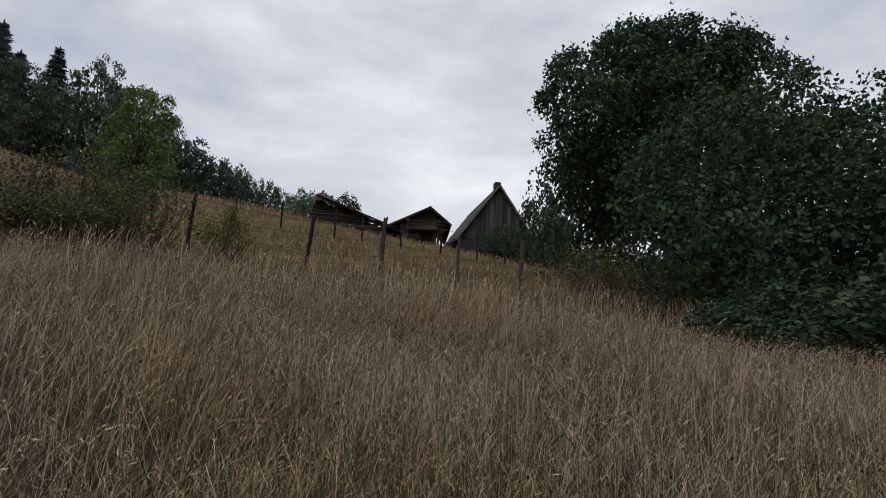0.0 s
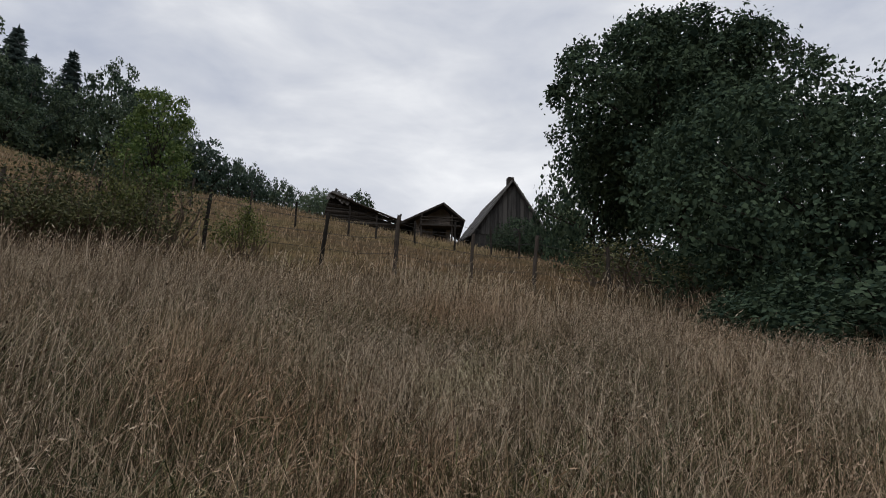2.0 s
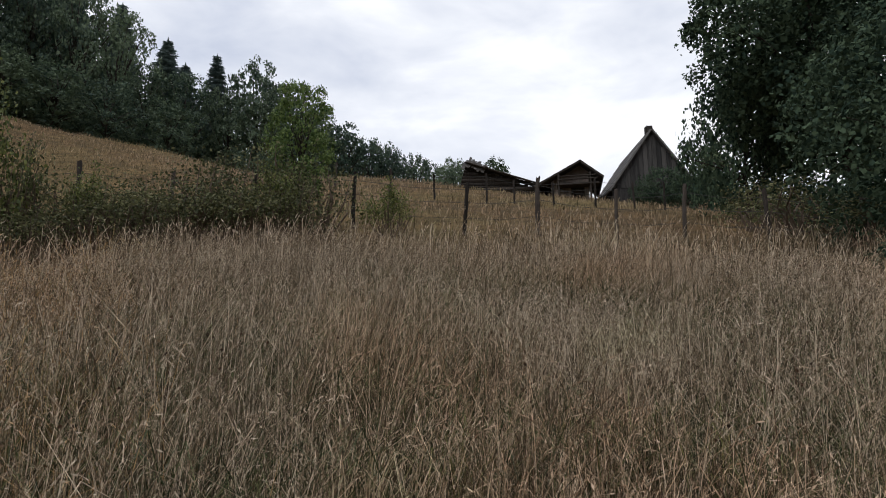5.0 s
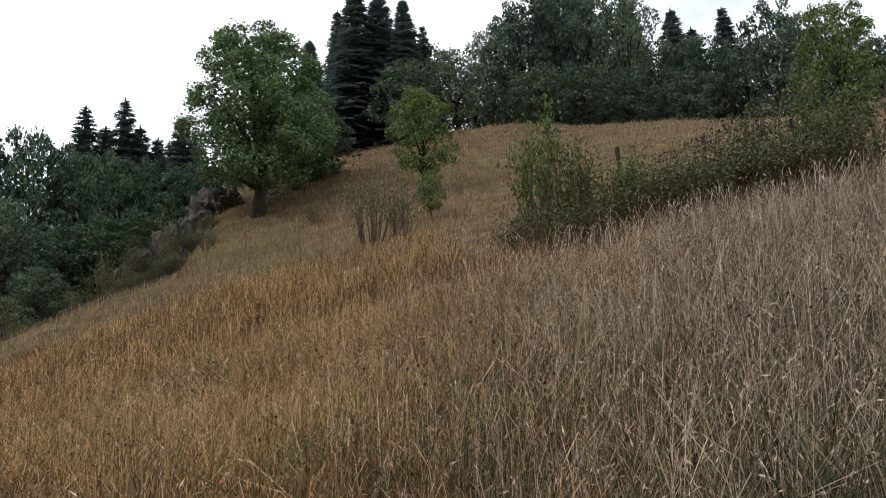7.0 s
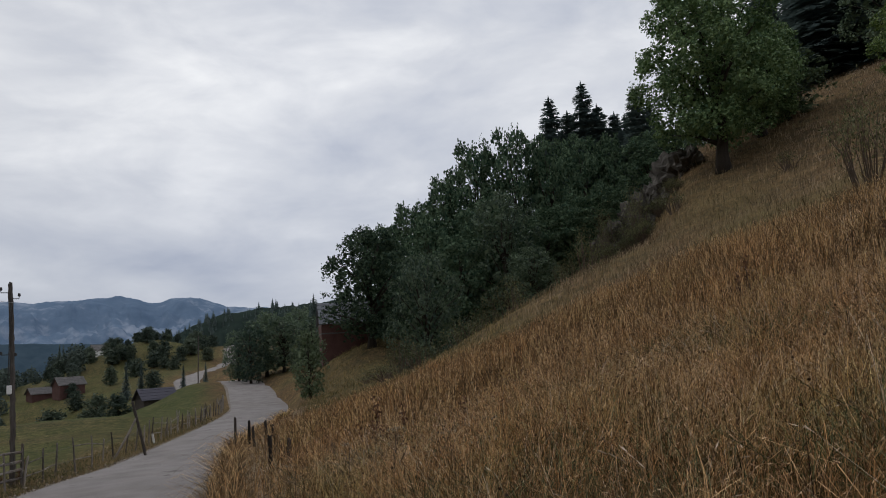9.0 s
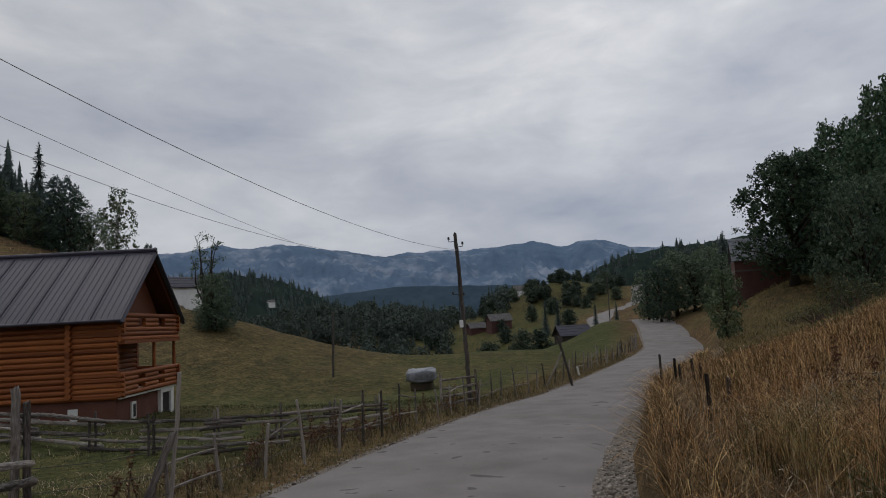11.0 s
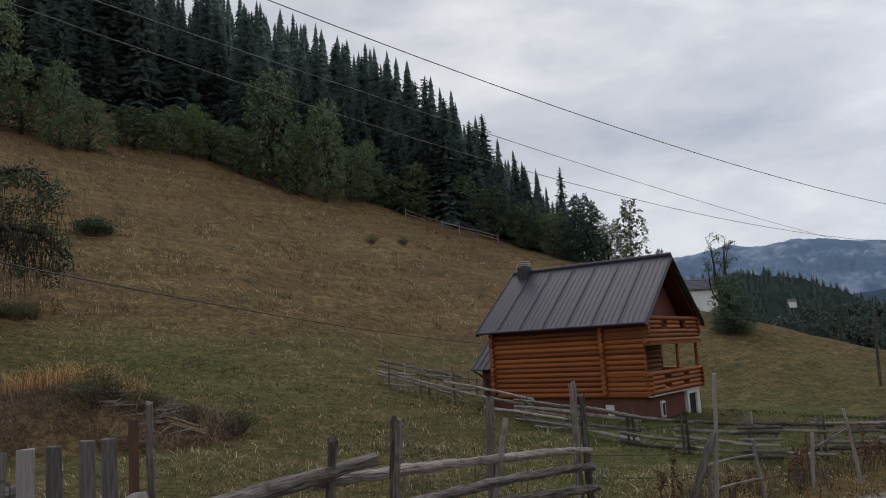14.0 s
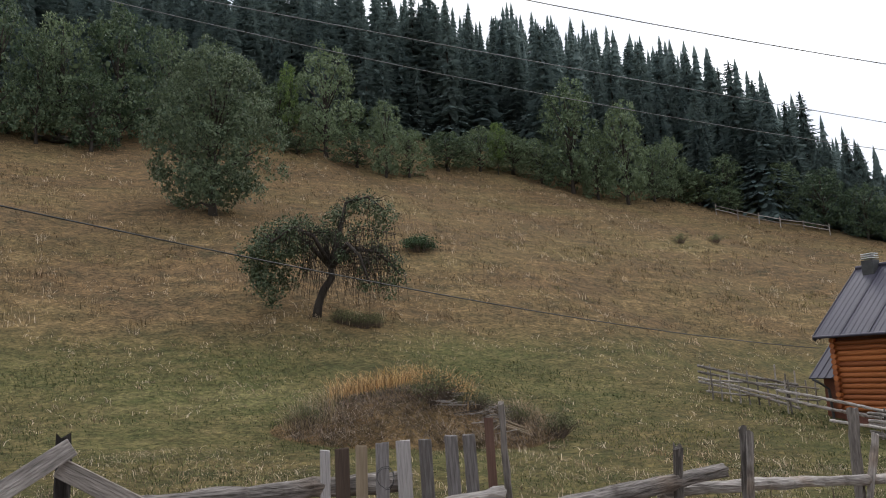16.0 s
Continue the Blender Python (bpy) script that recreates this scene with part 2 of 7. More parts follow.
M_LEAF_FOOT = mat("deep_green_leaves", (0.042, 0.08, 0.052), (0.138, 0.195, 0.115), 0.6, 0.9, 0, 3, island=0.5, spec=0.1, through_leaf=0.2)
M_LEAF_LIGHT = mat("light_leaves", (0.062, 0.112, 0.03), (0.20, 0.27, 0.085), 0.6, 0.6, 0, 3, island=0.6, through_leaf=0.3)
M_LEAF_DULL = mat("dull_leaves", (0.055, 0.065, 0.03), (0.19, 0.19, 0.09), 0.6, 0.7, 0, 3, island=0.7, spread=0.4, through_leaf=0.25)
M_LEAF_BIRCH = mat("birch_leaves", (0.06, 0.085, 0.05), (0.15, 0.175, 0.10), 0.6, 0.6, 0, 3, island=0.5, through_leaf=0.25)
M_NEEDLE = mat("spruce_needles", (0.082, 0.115, 0.112), (0.14, 0.18, 0.165), 1.0, 0.8, 0, 4, island=0.25, spread=0.3, spec=0.1, through_leaf=0.35)
M_BARK = mat("tree_bark", (0.022, 0.018, 0.015), (0.07, 0.058, 0.047), 4, 0.95, 0.8, 20, stretch=(1, 1, 0.3))
M_BIRCHBARK = mat("birch_bark", (0.16, 0.15, 0.14), (0.5, 0.49, 0.46), 4, 0.9, 0.4, 14, stretch=(1, 1, 2))
M_TWIG = mat("twig_bark", (0.06, 0.045, 0.035), (0.16, 0.12, 0.09), 4, 0.95, 0, 20)
M_WOOD = mat("weathered_wood", (0.05, 0.043, 0.038), (0.44, 0.40, 0.365), 16.0, 0.95, 1.0, 70, stretch=(1, 1, 0.13), spread=0.25, c=(0.225, 0.20, 0.182), tints=(((0.75, 0.6, 0.48), 2.2, 0.52, 0.68), ((0.45, 0.42, 0.4), 5.0, 0.56, 0.66)))
M_PLANK = mat("old_planks", (0.06, 0.051, 0.045), (0.34, 0.302, 0.27), 12.0, 0.95, 0.9, 60, stretch=(1, 1, 0.13), spread=0.5)
M_OLDWOOD = mat("blackened_wood", (0.018, 0.015, 0.013), (0.075, 0.062, 0.054), 8.0, 0.95, 0.8, 40, stretch=(1, 1, 0.08), spread=0.5)
M_POLE = mat("tarred_pole_wood", (0.032, 0.028, 0.025), (0.15, 0.13, 0.116), 8.0, 0.95, 0.8, 40, stretch=(1, 1, 0.1))
M_LOG = mat("orange_log", (0.15, 0.043, 0.015), (0.36, 0.12, 0.036), 1.5, 0.62, 0.25, 9, stretch=(0.6, 6, 6), spread=0.35, spec=0.25)
M_LOGDARK = mat("brown_stained_wood", (0.078, 0.026, 0.014), (0.155, 0.054, 0.028), 2.0, 0.6, 0.2, 12, stretch=(1, 1, 4), spread=0.3)
M_ROOF = mat("grey_sheet_roof", (0.032, 0.030, 0.046), (0.056, 0.051, 0.074), 0.8, 0.5, 0.08, 20, metal=0.2, spread=0.15, spec=0.5)
M_BRICKWALL = mat("brown_render_wall", (0.10, 0.042, 0.03), (0.17, 0.075, 0.055), 2.0, 0.9, 0.4, 18)
M_WHITE = mat("white_paint", (0.62, 0.62, 0.60), (0.80, 0.80, 0.78), 2.0, 0.6, 0.1, 20)
M_DARK = mat("dark_opening", (0.010, 0.010, 0.010), (0.02, 0.02, 0.02), 2.0, 0.6, 0, 20)
M_STEEL = mat("chimney_steel", (0.42, 0.42, 0.42), (0.66, 0.66, 0.65), 3.0, 0.45, 0.1, 30, metal=0.3)
M_REDBRICK = mat("red_brick", (0.078, 0.037, 0.033), (0.142, 0.074, 0.064), 1.2, 0.9, 0.5, 12)
M_SLATE = mat("old_shingles", (0.075, 0.07, 0.07), (0.17, 0.16, 0.155), 1.0, 0.9, 0.6, 8, stretch=(1, 1, 4))
M_TARP = mat("grey_tarp", (0.12, 0.125, 0.14), (0.31, 0.32, 0.35), 1.6, 0.45, 0.6, 7)
M_HAY = mat("hay", (0.03, 0.024, 0.017), (0.085, 0.066, 0.042), 2, 1, 0.8, 30)
M_WIRE = mat("wire", (0.03, 0.03, 0.03), (0.06, 0.06, 0.06), 3, 0.6, 0, 10)
M_STONE = mat("grey_rock", (0.034, 0.032, 0.028), (0.155, 0.14, 0.124), 0.6, 0.95, 1.0, 5)
# the haze of distance is put into the mountain's blue-grey base colour
M_MOUNT = mat("haze_blue_mountain", (0.095, 0.145, 0.22), (0.30, 0.345, 0.42), 0.0045, 1.0, 0, 0.022, space="World", spec=0.0, c=(0.13, 0.185, 0.265))
# woods tinted blue: distance haze mixed into their colour
M_FARWOOD = mat("haze_blue_wooded_hill", (0.036, 0.06, 0.082), (0.062, 0.09, 0.115), 0.01, 1.0, 0, 0.06, space="World", spec=0.0)
M_MIDWOOD = mat("mid_wooded_hill", (0.016, 0.026, 0.024), (0.04, 0.055, 0.045), 0.02, 1.0, 0, 0.12, space="World", spec=0.0)
M_CABLE = mat("aluminium_cable", (0.16, 0.16, 0.16), (0.28, 0.28, 0.28), 3, 0.5, 0, 10)

# ---------------- mesh helpers ----------------
rng = np.random.default_rng(7)


def np_mesh(name, verts, faces, material, smooth=False):
    """A mesh from numpy arrays: verts (n, 3), faces (m, k)."""
    me = bpy.data.meshes.new(name)
    verts, faces = np.asarray(verts, np.float32), np.asarray(faces, np.int32)
    m, k = faces.shape
    me.vertices.add(len(verts))
    me.vertices.foreach_set("co", verts.ravel())
    me.loops.add(m * k)
    me.loops.foreach_set("vertex_index", faces.ravel())
    me.polygons.add(m)
    me.polygons.foreach_set("loop_start", np.arange(0, m * k, k, dtype=np.int32))
    if smooth:
        me.polygons.foreach_set("use_smooth", np.ones(m, bool))
    me.update(calc_edges=True)
    me.materials.append(material)
    return me


def bm_mesh(name, bm, material, smooth=False):
    me = bpy.data.meshes.new(name)
    bmesh.ops.recalc_face_normals(bm, faces=bm.faces)
    bm.to_mesh(me)
    bm.free()
    if smooth:
        for f in me.polygons:
            f.use_smooth = True
    me.materials.append(material)
    return me


def part(name, data, parent, label="", m=None):
    """Links mesh data as one object under a thing or part."""
    ob = new(name, data)
    ob.parent = parent
    if m is not None:
        ob.matrix_basis = m
    if label:
        ob["label"] = label
    return ob


def box(bm, cx, cy, cz, sx, sy, sz, m=None, bevel=0.0):
    r = bmesh.ops.create_cube(bm, size=1.0)["verts"]
    bmesh.ops.scale(bm, vec=(sx, sy, sz), verts=r)
    bmesh.ops.translate(bm, vec=(cx, cy, cz), verts=r)
    if bevel:
        edges = list({e for v in r for e in v.link_edges})
        r = bmesh.ops.bevel(bm, geom=edges, offset=bevel, segments=1, affect="EDGES")["verts"]
    if m is not None:
        bmesh.ops.transform(bm, matrix=m, verts=r)
    return r


def tube(bm, pts, radii, sides=8, closed=True, wob=0.0, rnd=None):
    """A tapered tube through points, joined into bm."""
    pts = [Vector(p) for p in pts]
    rings = []
    ref = Vector((0.31, 0.77, 0.55))
    for i, p in enumerate(pts):
        d = (pts[min(i + 1, len(pts) - 1)] - pts[max(i - 1, 0)]).normalized()
        a = d.cross(ref)
        if a.length < 0.05:
            a = d.cross(Vector((1, 0, 0)))
        a.normalize()
        b = d.cross(a)
        ring = []
        for k in range(sides):
            t = 2 * math.pi * k / sides
            r = radii[i] * (1 + (rnd.uniform(-wob, wob) if rnd else 0))
            ring.append(bm.verts.new(p + (a * math.cos(t) + b * math.sin(t)) * r))
        rings.append(ring)
    for r0, r1 in zip(rings, rings[1:]):
        for k in range(sides):
            bm.faces.new((r0[k], r0[(k + 1) % sides], r1[(k + 1) % sides], r1[k]))
    if closed:
        bm.faces.new(rings[0][::-1])
        bm.faces.new(rings[-1])


def polar(az, dist):
    """Plan place at an azimuth (degrees to the left of +y) and distance from where the viewer stands."""
    a = radians(az)
    return -dist * math.sin(a), dist * math.cos(a)


# ---------------- terrain ----------------
UX, UY = -math.sin(radians(104)), math.cos(radians(104))     # along the road
NX, NY = -math.sin(radians(14)), math.cos(radians(14))       # uphill of the road
BX, BY = -math.sin(radians(210)), math.cos(radians(210))     # up the hill across the valley


def soft(x, s):
    return s * np.logaddexp(0, x / s)


def step(a, b, x):
    t = np.clip((x - a) / (b - a), 0, 1)
    return t * t * (3 - 2 * t)


_u = np.arange(-80, 420, 1.0)
_w = np.interp(_u, [-80, -30, -8, 0, 7, 14, 24, 40, 55, 70, 100, 120, 140, 165, 185, 205, 235, 300], [-6, -1.5, -2.2, -3.0, -4.3, -5.0, -5.4, -4.2, -3.4, -3.1, -6.0, -9.2, -17.5, -23, -19, -15.8, -17.6, -26])
_w = np.convolve(np.pad(_w, 4, mode="edge"), np.ones(9) / 9, mode="valid")


def road_w(u):
    return np.interp(u, _u, _w)


def road_rise(u):
    return 2.3 * step(66, 118, u) - 2.0 * step(120, 140, u) + 4.6 * step(138, 192, u) + 7.2 * step(186, 232, u)


def road_z(u):
    return -0.6 - 0.035 * np.clip(u, -8, 32) + road_rise(u)


def lumps(x, y):
    return (np.sin(x * 0.9 + 1.3 * np.sin(y * 0.5)) * np.cos(y * 0.8 + np.sin(x * 0.37)) + 0.5 * np.sin(x * 2.1 + y * 1.7))


def terrain(x, y):
    x, y = np.asarray(x, float), np.asarray(y, float)
    u, w = UX * x + UY * y, NX * x + NY * y
    q = BX * x + BY * y
    r = np.hypot(x, y)
    wr = w - road_w(u)
    base = -0.6 - 0.035 * np.clip(u, -8, 32) + road_rise(u) * step(np.where(u > 150, -60, -13), np.where(u > 150, -10, -4), wr)
    up = soft(wr - 3.6, 0.8) - soft(wr - 62, 6) * 0.9
    cx, cy = polar(54, 84)
    north = 0.6 * step(2.5, 4.2, wr) + 0.296 * (1 - 0.13 * step(12, 50, u) - 0.09 * step(2, 14, u)) * up + 16.7 * np.exp(-((x - cx) ** 2 + (y - cy) ** 2) / (2 * 26.0 ** 2)) * step(4, 20, wr)
    az = np.degrees(np.arctan2(-x, y)) % 360
    cap = np.interp(az, [140, 150, 160, 172, 360], [46, 62, 112, 190, 190])
    qc = q - soft(q - cap, 6.0)
    south = (0.45 * soft(qc - 25.0, 4.0) + 0.22 * soft(qc - 84.0, 6.0)) * step(-6, -16, wr)
    south = south * (1 - step(149, 139, az) * step(90, 100, az) * step(66, 100, r))
    valley = (0.5 * step(34, 68, r) - 9.0 * step(60, 150, r)) * step(-8, -30, wr) * step(60, 10, q)
    valley = valley + (9.0 + 8.0 * step(-80, -45, wr)) * step(120, 270, u) * step(-8, -30, wr) * step(-150, -90, wr)
    hx_, hy_ = polar(145, 62)
    rx_, ry_ = polar(75, 64)
    valley = valley + 3.6 * np.exp(-((x - hx_) ** 2 + (y - hy_) ** 2) / (2 * 9.0 ** 2))
    north = north + 3.0 * np.exp(-((x - rx_) ** 2 + (y - ry_) ** 2) / (2 * 8.0 ** 2))
    north = north - 3.6 * step(40, 60, r) * step(71.5, 76, az) * step(98, 92, az) * step(6, 12, wr)
    bx_, by_ = polar(99.6, 75)
    wx_, wy_ = polar(143.5, 97)
    north = north + 2.3 * np.exp(-((x - bx_) ** 2 + (y - by_) ** 2) / (2 * 9.0 ** 2)) * step(3.5, 8, wr)
    valley = valley + 5.2 * np.exp(-((x - wx_) ** 2 + (y - wy_) ** 2) / (2 * 10.0 ** 2))
    off = np.minimum(np.abs(wr) - 2.6, 6) * 0.1
    z = base + north + south + valley + 0.05 * lumps(x, y) * np.clip(off * 4, 0, 1) * (1 + r * 0.01)
    z = z + 0.35 * lumps(x * 0.14, y * 0.14) * step(8, 60, r) * step(3, 12, np.abs(wr))
    return np.where((wr > -3.2) & (wr < 3.5), np.minimum(z, road_z(u) - 0.12 + 0.10 * np.maximum(step(-2.4, -3.2, wr), step(2.9, 3.5, wr))), z)


def ground_z(x, y):
    return float(terrain(x, y))


def green_amount(x, y):
    u, w, q = UX * x + UY * y, NX * x + NY * y, BX * x + BY * y
    wr = w - road_w(u)
    low = step(-3, -7, wr) * step(37, 31, q) * (0.6 + 0.4 * step(150, 105, u))
    hx_, hy_ = polar(145, 62)
    low = low * (1 - 0.7 * np.exp(-((x - hx_) ** 2 + (y - hy_) ** 2) / (2 * 18.0 ** 2)))
    az = np.degrees(np.arctan2(-x, y)) % 360
    bank = 0.25 * step(80, 92, az) * step(112, 104, az) * step(26, 34, np.hypot(x, y)) * step(3, 6, wr)
    return 0.12 + bank + (0.78 - 0.26 * step(150, 172, az)) * low + 0.25 * step(40, 120, np.hypot(x, y)) * low


radii = np.concatenate([[0.0, 0.004], np.arange(0.4, 12, 0.4), 12 * 1.032 ** np.arange(0, 186)])
NA = 400
ang = np.linspace(0, 2 * np.pi, NA, endpoint=False)
R, A = np.meshgrid(radii[1:], ang, indexing="ij")
X, Y = -R * np.sin(A), R * np.cos(A)
Z = terrain(X, Y)
verts = np.concatenate([[[0, 0, ground_z(0, 0)]], np.stack([X, Y, Z], -1).reshape(-1, 3)])
nr = len(radii) - 1
i, j = np.meshgrid(np.arange(nr - 1), np.arange(NA), indexing="ij")
a0 = 1 + i * NA + j
b0 = 1 + i * NA + (j + 1) % NA
quads = np.stack([a0, b0, b0 + NA, a0 + NA], -1).reshape(-1, 4)
quads = quads[:, ::-1]
me = np_mesh("ground", verts, np.concatenate([quads[:, ::-1]]), M_GROUND, True)
at = me.attributes.new("green", "FLOAT", "POINT")
at.data.foreach_set("value", green_amount(verts[:, 0], verts[:, 1]).astype(np.float32))
tagged(new("ground", me), "hilly ground of dry meadow, pasture and bare soil", "ground", kind="structure")


def strip(name, us, offsets, lift, material, wobble=0.0):
    """A ribbon along the road between two offsets from its centre line."""
    rows = []
    for u in us:
        w0 = float(road_w(u))
        for k, o in enumerate(offsets):
            o2 = o + (rng.uniform(-wobble, wobble) * (1.0 if u < 25 else 0.3) if k in (0, len(offsets) - 1) else 0)
            w = w0 + o2
            camber = -0.015 * abs(o)
            x_, y_ = UX * u + NX * w, UY * u + NY * w
            z_ = float(road_z(u)) + lift[k] + camber
            rows.append((x_, y_, z_))
    n = len(offsets)
    f = [(a * n + k, a * n + k + 1, (a + 1) * n + k + 1, (a + 1) * n + k) for a in range(len(us) - 1) for k in range(n - 1)]
    return np_mesh(name, np.array(rows), np.array(f)[:, ::-1], material, True)


us = np.concatenate([np.arange(-60, 90, 0.35), np.arange(90, 300, 1.5)])
tagged(new("road", strip("road", us, (-2.45, -2.3, -1.2, 0, 1.2, 2.7, 2.9), (-0.05, 0, 0, 0, 0, 0, -0.05), M_ROAD, 0.1)), "narrow worn grey asphalt village road", "road", kind="structure")
tagged(new("road_verge", strip("road_verge", us, (-3.0, -2.6, -2.2), (-0.08, -0.035, -0.04), M_GRAVEL, 0.25)), "gravel verge along the road", "verge", kind="structure")
tagged(new("road_verge", strip("road_verge", us[us < 30], (2.62, 2.85, 3.15, 3.45, 3.75), (-0.05, 0.03, 0.06, 0.12, 0.22), M_GRAVEL, 0.12)), "gravel verge along the road", "verge", kind="structure")


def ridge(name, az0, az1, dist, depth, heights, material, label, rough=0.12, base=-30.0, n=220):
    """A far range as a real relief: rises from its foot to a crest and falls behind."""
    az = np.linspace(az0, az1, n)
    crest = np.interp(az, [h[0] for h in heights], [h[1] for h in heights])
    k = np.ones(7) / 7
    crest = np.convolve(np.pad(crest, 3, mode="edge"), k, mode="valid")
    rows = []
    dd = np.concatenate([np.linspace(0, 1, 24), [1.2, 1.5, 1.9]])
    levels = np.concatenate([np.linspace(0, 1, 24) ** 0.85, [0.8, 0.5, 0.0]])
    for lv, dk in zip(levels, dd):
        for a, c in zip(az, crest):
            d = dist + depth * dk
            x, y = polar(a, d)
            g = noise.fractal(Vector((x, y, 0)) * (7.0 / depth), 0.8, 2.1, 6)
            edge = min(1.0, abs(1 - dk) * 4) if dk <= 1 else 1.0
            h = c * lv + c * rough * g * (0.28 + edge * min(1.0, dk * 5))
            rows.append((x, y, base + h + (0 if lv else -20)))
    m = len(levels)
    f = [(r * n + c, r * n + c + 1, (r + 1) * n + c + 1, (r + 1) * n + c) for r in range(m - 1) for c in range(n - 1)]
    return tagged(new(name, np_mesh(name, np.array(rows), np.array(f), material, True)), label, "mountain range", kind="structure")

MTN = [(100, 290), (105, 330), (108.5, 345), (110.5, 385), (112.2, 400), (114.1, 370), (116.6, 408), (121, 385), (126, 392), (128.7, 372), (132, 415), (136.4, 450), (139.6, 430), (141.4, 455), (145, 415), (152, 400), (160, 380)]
ridge("backdrop_mountains", 96, 162, 2600, 900, MTN, M_MOUNT, "mountain range with pale scree slopes, distance haze coloured in as blue", 0.10, n=520)
ridge("backdrop_far_hill", 104, 150, 1500, 300, [(104, 60), (110, 75), (116, 108), (118, 118), (123.5, 126), (127.7, 130), (133, 115), (140, 90), (150, 60)], M_FARWOOD, "dark wooded hill far across the valley, tinted blue for haze", 0.06)
WOOD_EAST = [(117, 20), (119, 32), (122, 35), (125, 34), (128, 37), (130.2, 41), (131.7, 46), (133.3, 53), (135.2, 63), (137, 69), (139, 74), (141, 76), (145, 72), (156, 46)]
WOOD_WEST = [(94, 82), (104, 80), (109.7, 74), (111.3, 67), (113.3, 58), (114.6, 51), (116.5, 42), (119, 26)]
ridge("backdrop_wood_east", 117, 156, 420, 120, WOOD_EAST, M_MIDWOOD, "dark wooded hillside beyond the valley", 0.10)
ridge("backdrop_wood_west", 94, 119, 420, 120, WOOD_WEST, M_MIDWOOD, "dark spruce-covered hillside beyond the road", 0.10)

# ---------------- vegetation ----------------


def kites(c, d, nrm, length, width):
    """Leaf-shaped quads: centres c, long axis d, normal nrm."""
    d = d / (np.linalg.norm(d, axis=1, keepdims=True) + 1e-9)
    s = np.cross(d, nrm)
    s = s / (np.linalg.norm(s, axis=1, keepdims=True) + 1e-9)
    length, width = np.asarray(length)[:, None], np.asarray(width)[:, None]
    v = np.stack([c - d * length * 0.5, c - d * length * 0.05 + s * width * 0.5, c + d * length * 0.5, c - d * length * 0.05 - s * width * 0.5], 1)
    f = np.arange(len(c) * 4).reshape(-1, 4)
    return v.reshape(-1, 3), f


def join_np(parts):
    vs, fs, n = [], [], 0
    for v, f in parts:
        vs.append(v)
        fs.append(f + n)
        n += len(v)
    return np.concatenate(vs), np.concatenate(fs)


def leaf_cloud(g, centres, rads, n, leaf, inner=0.45, flat=0.75, out=None, stray=0.0):
    """Leaves in the shells of many lobes, bunched into small sprays; out: the way each lobe faces."""
    centres, rads = np.asarray(centres), np.asarray(rads)
    vol = rads ** 2
    k = g.choice(len(centres), n // 5, p=vol / vol.sum())
    d = g.normal(size=(len(k), 3))
    if out is not None:
        d = d + 0.75 * np.asarray(out)[k] + np.array([0, 0, 0.3])
    d /= np.linalg.norm(d, axis=1, keepdims=True)
    rr = rads[k] * (inner + (1.0 - inner) * g.random(len(k)) ** 0.6)
    rr = np.where(g.random(len(k)) < stray, rr * g.uniform(1.05, 1.45, len(k)), rr)
    spray = centres[k] + d * rr[:, None] * np.array([1, 1, flat])
    c = np.repeat(spray, 5, 0) + g.normal(size=(len(k) * 5, 3)) * leaf * 0.6
    face = np.repeat(d, 5, 0)
    nrm = face * 1.1 + g.normal(size=c.shape) * 0.5 + np.array([0, 0, 0.4])
    axis = g.normal(size=c.shape) + np.array([0, 0, -0.35])
    size = leaf * g.uniform(0.6, 1.3, len(c))
    return kites(c, axis, nrm, size, size * g.uniform(0.55, 0.9, len(c)))


MESHES = {}


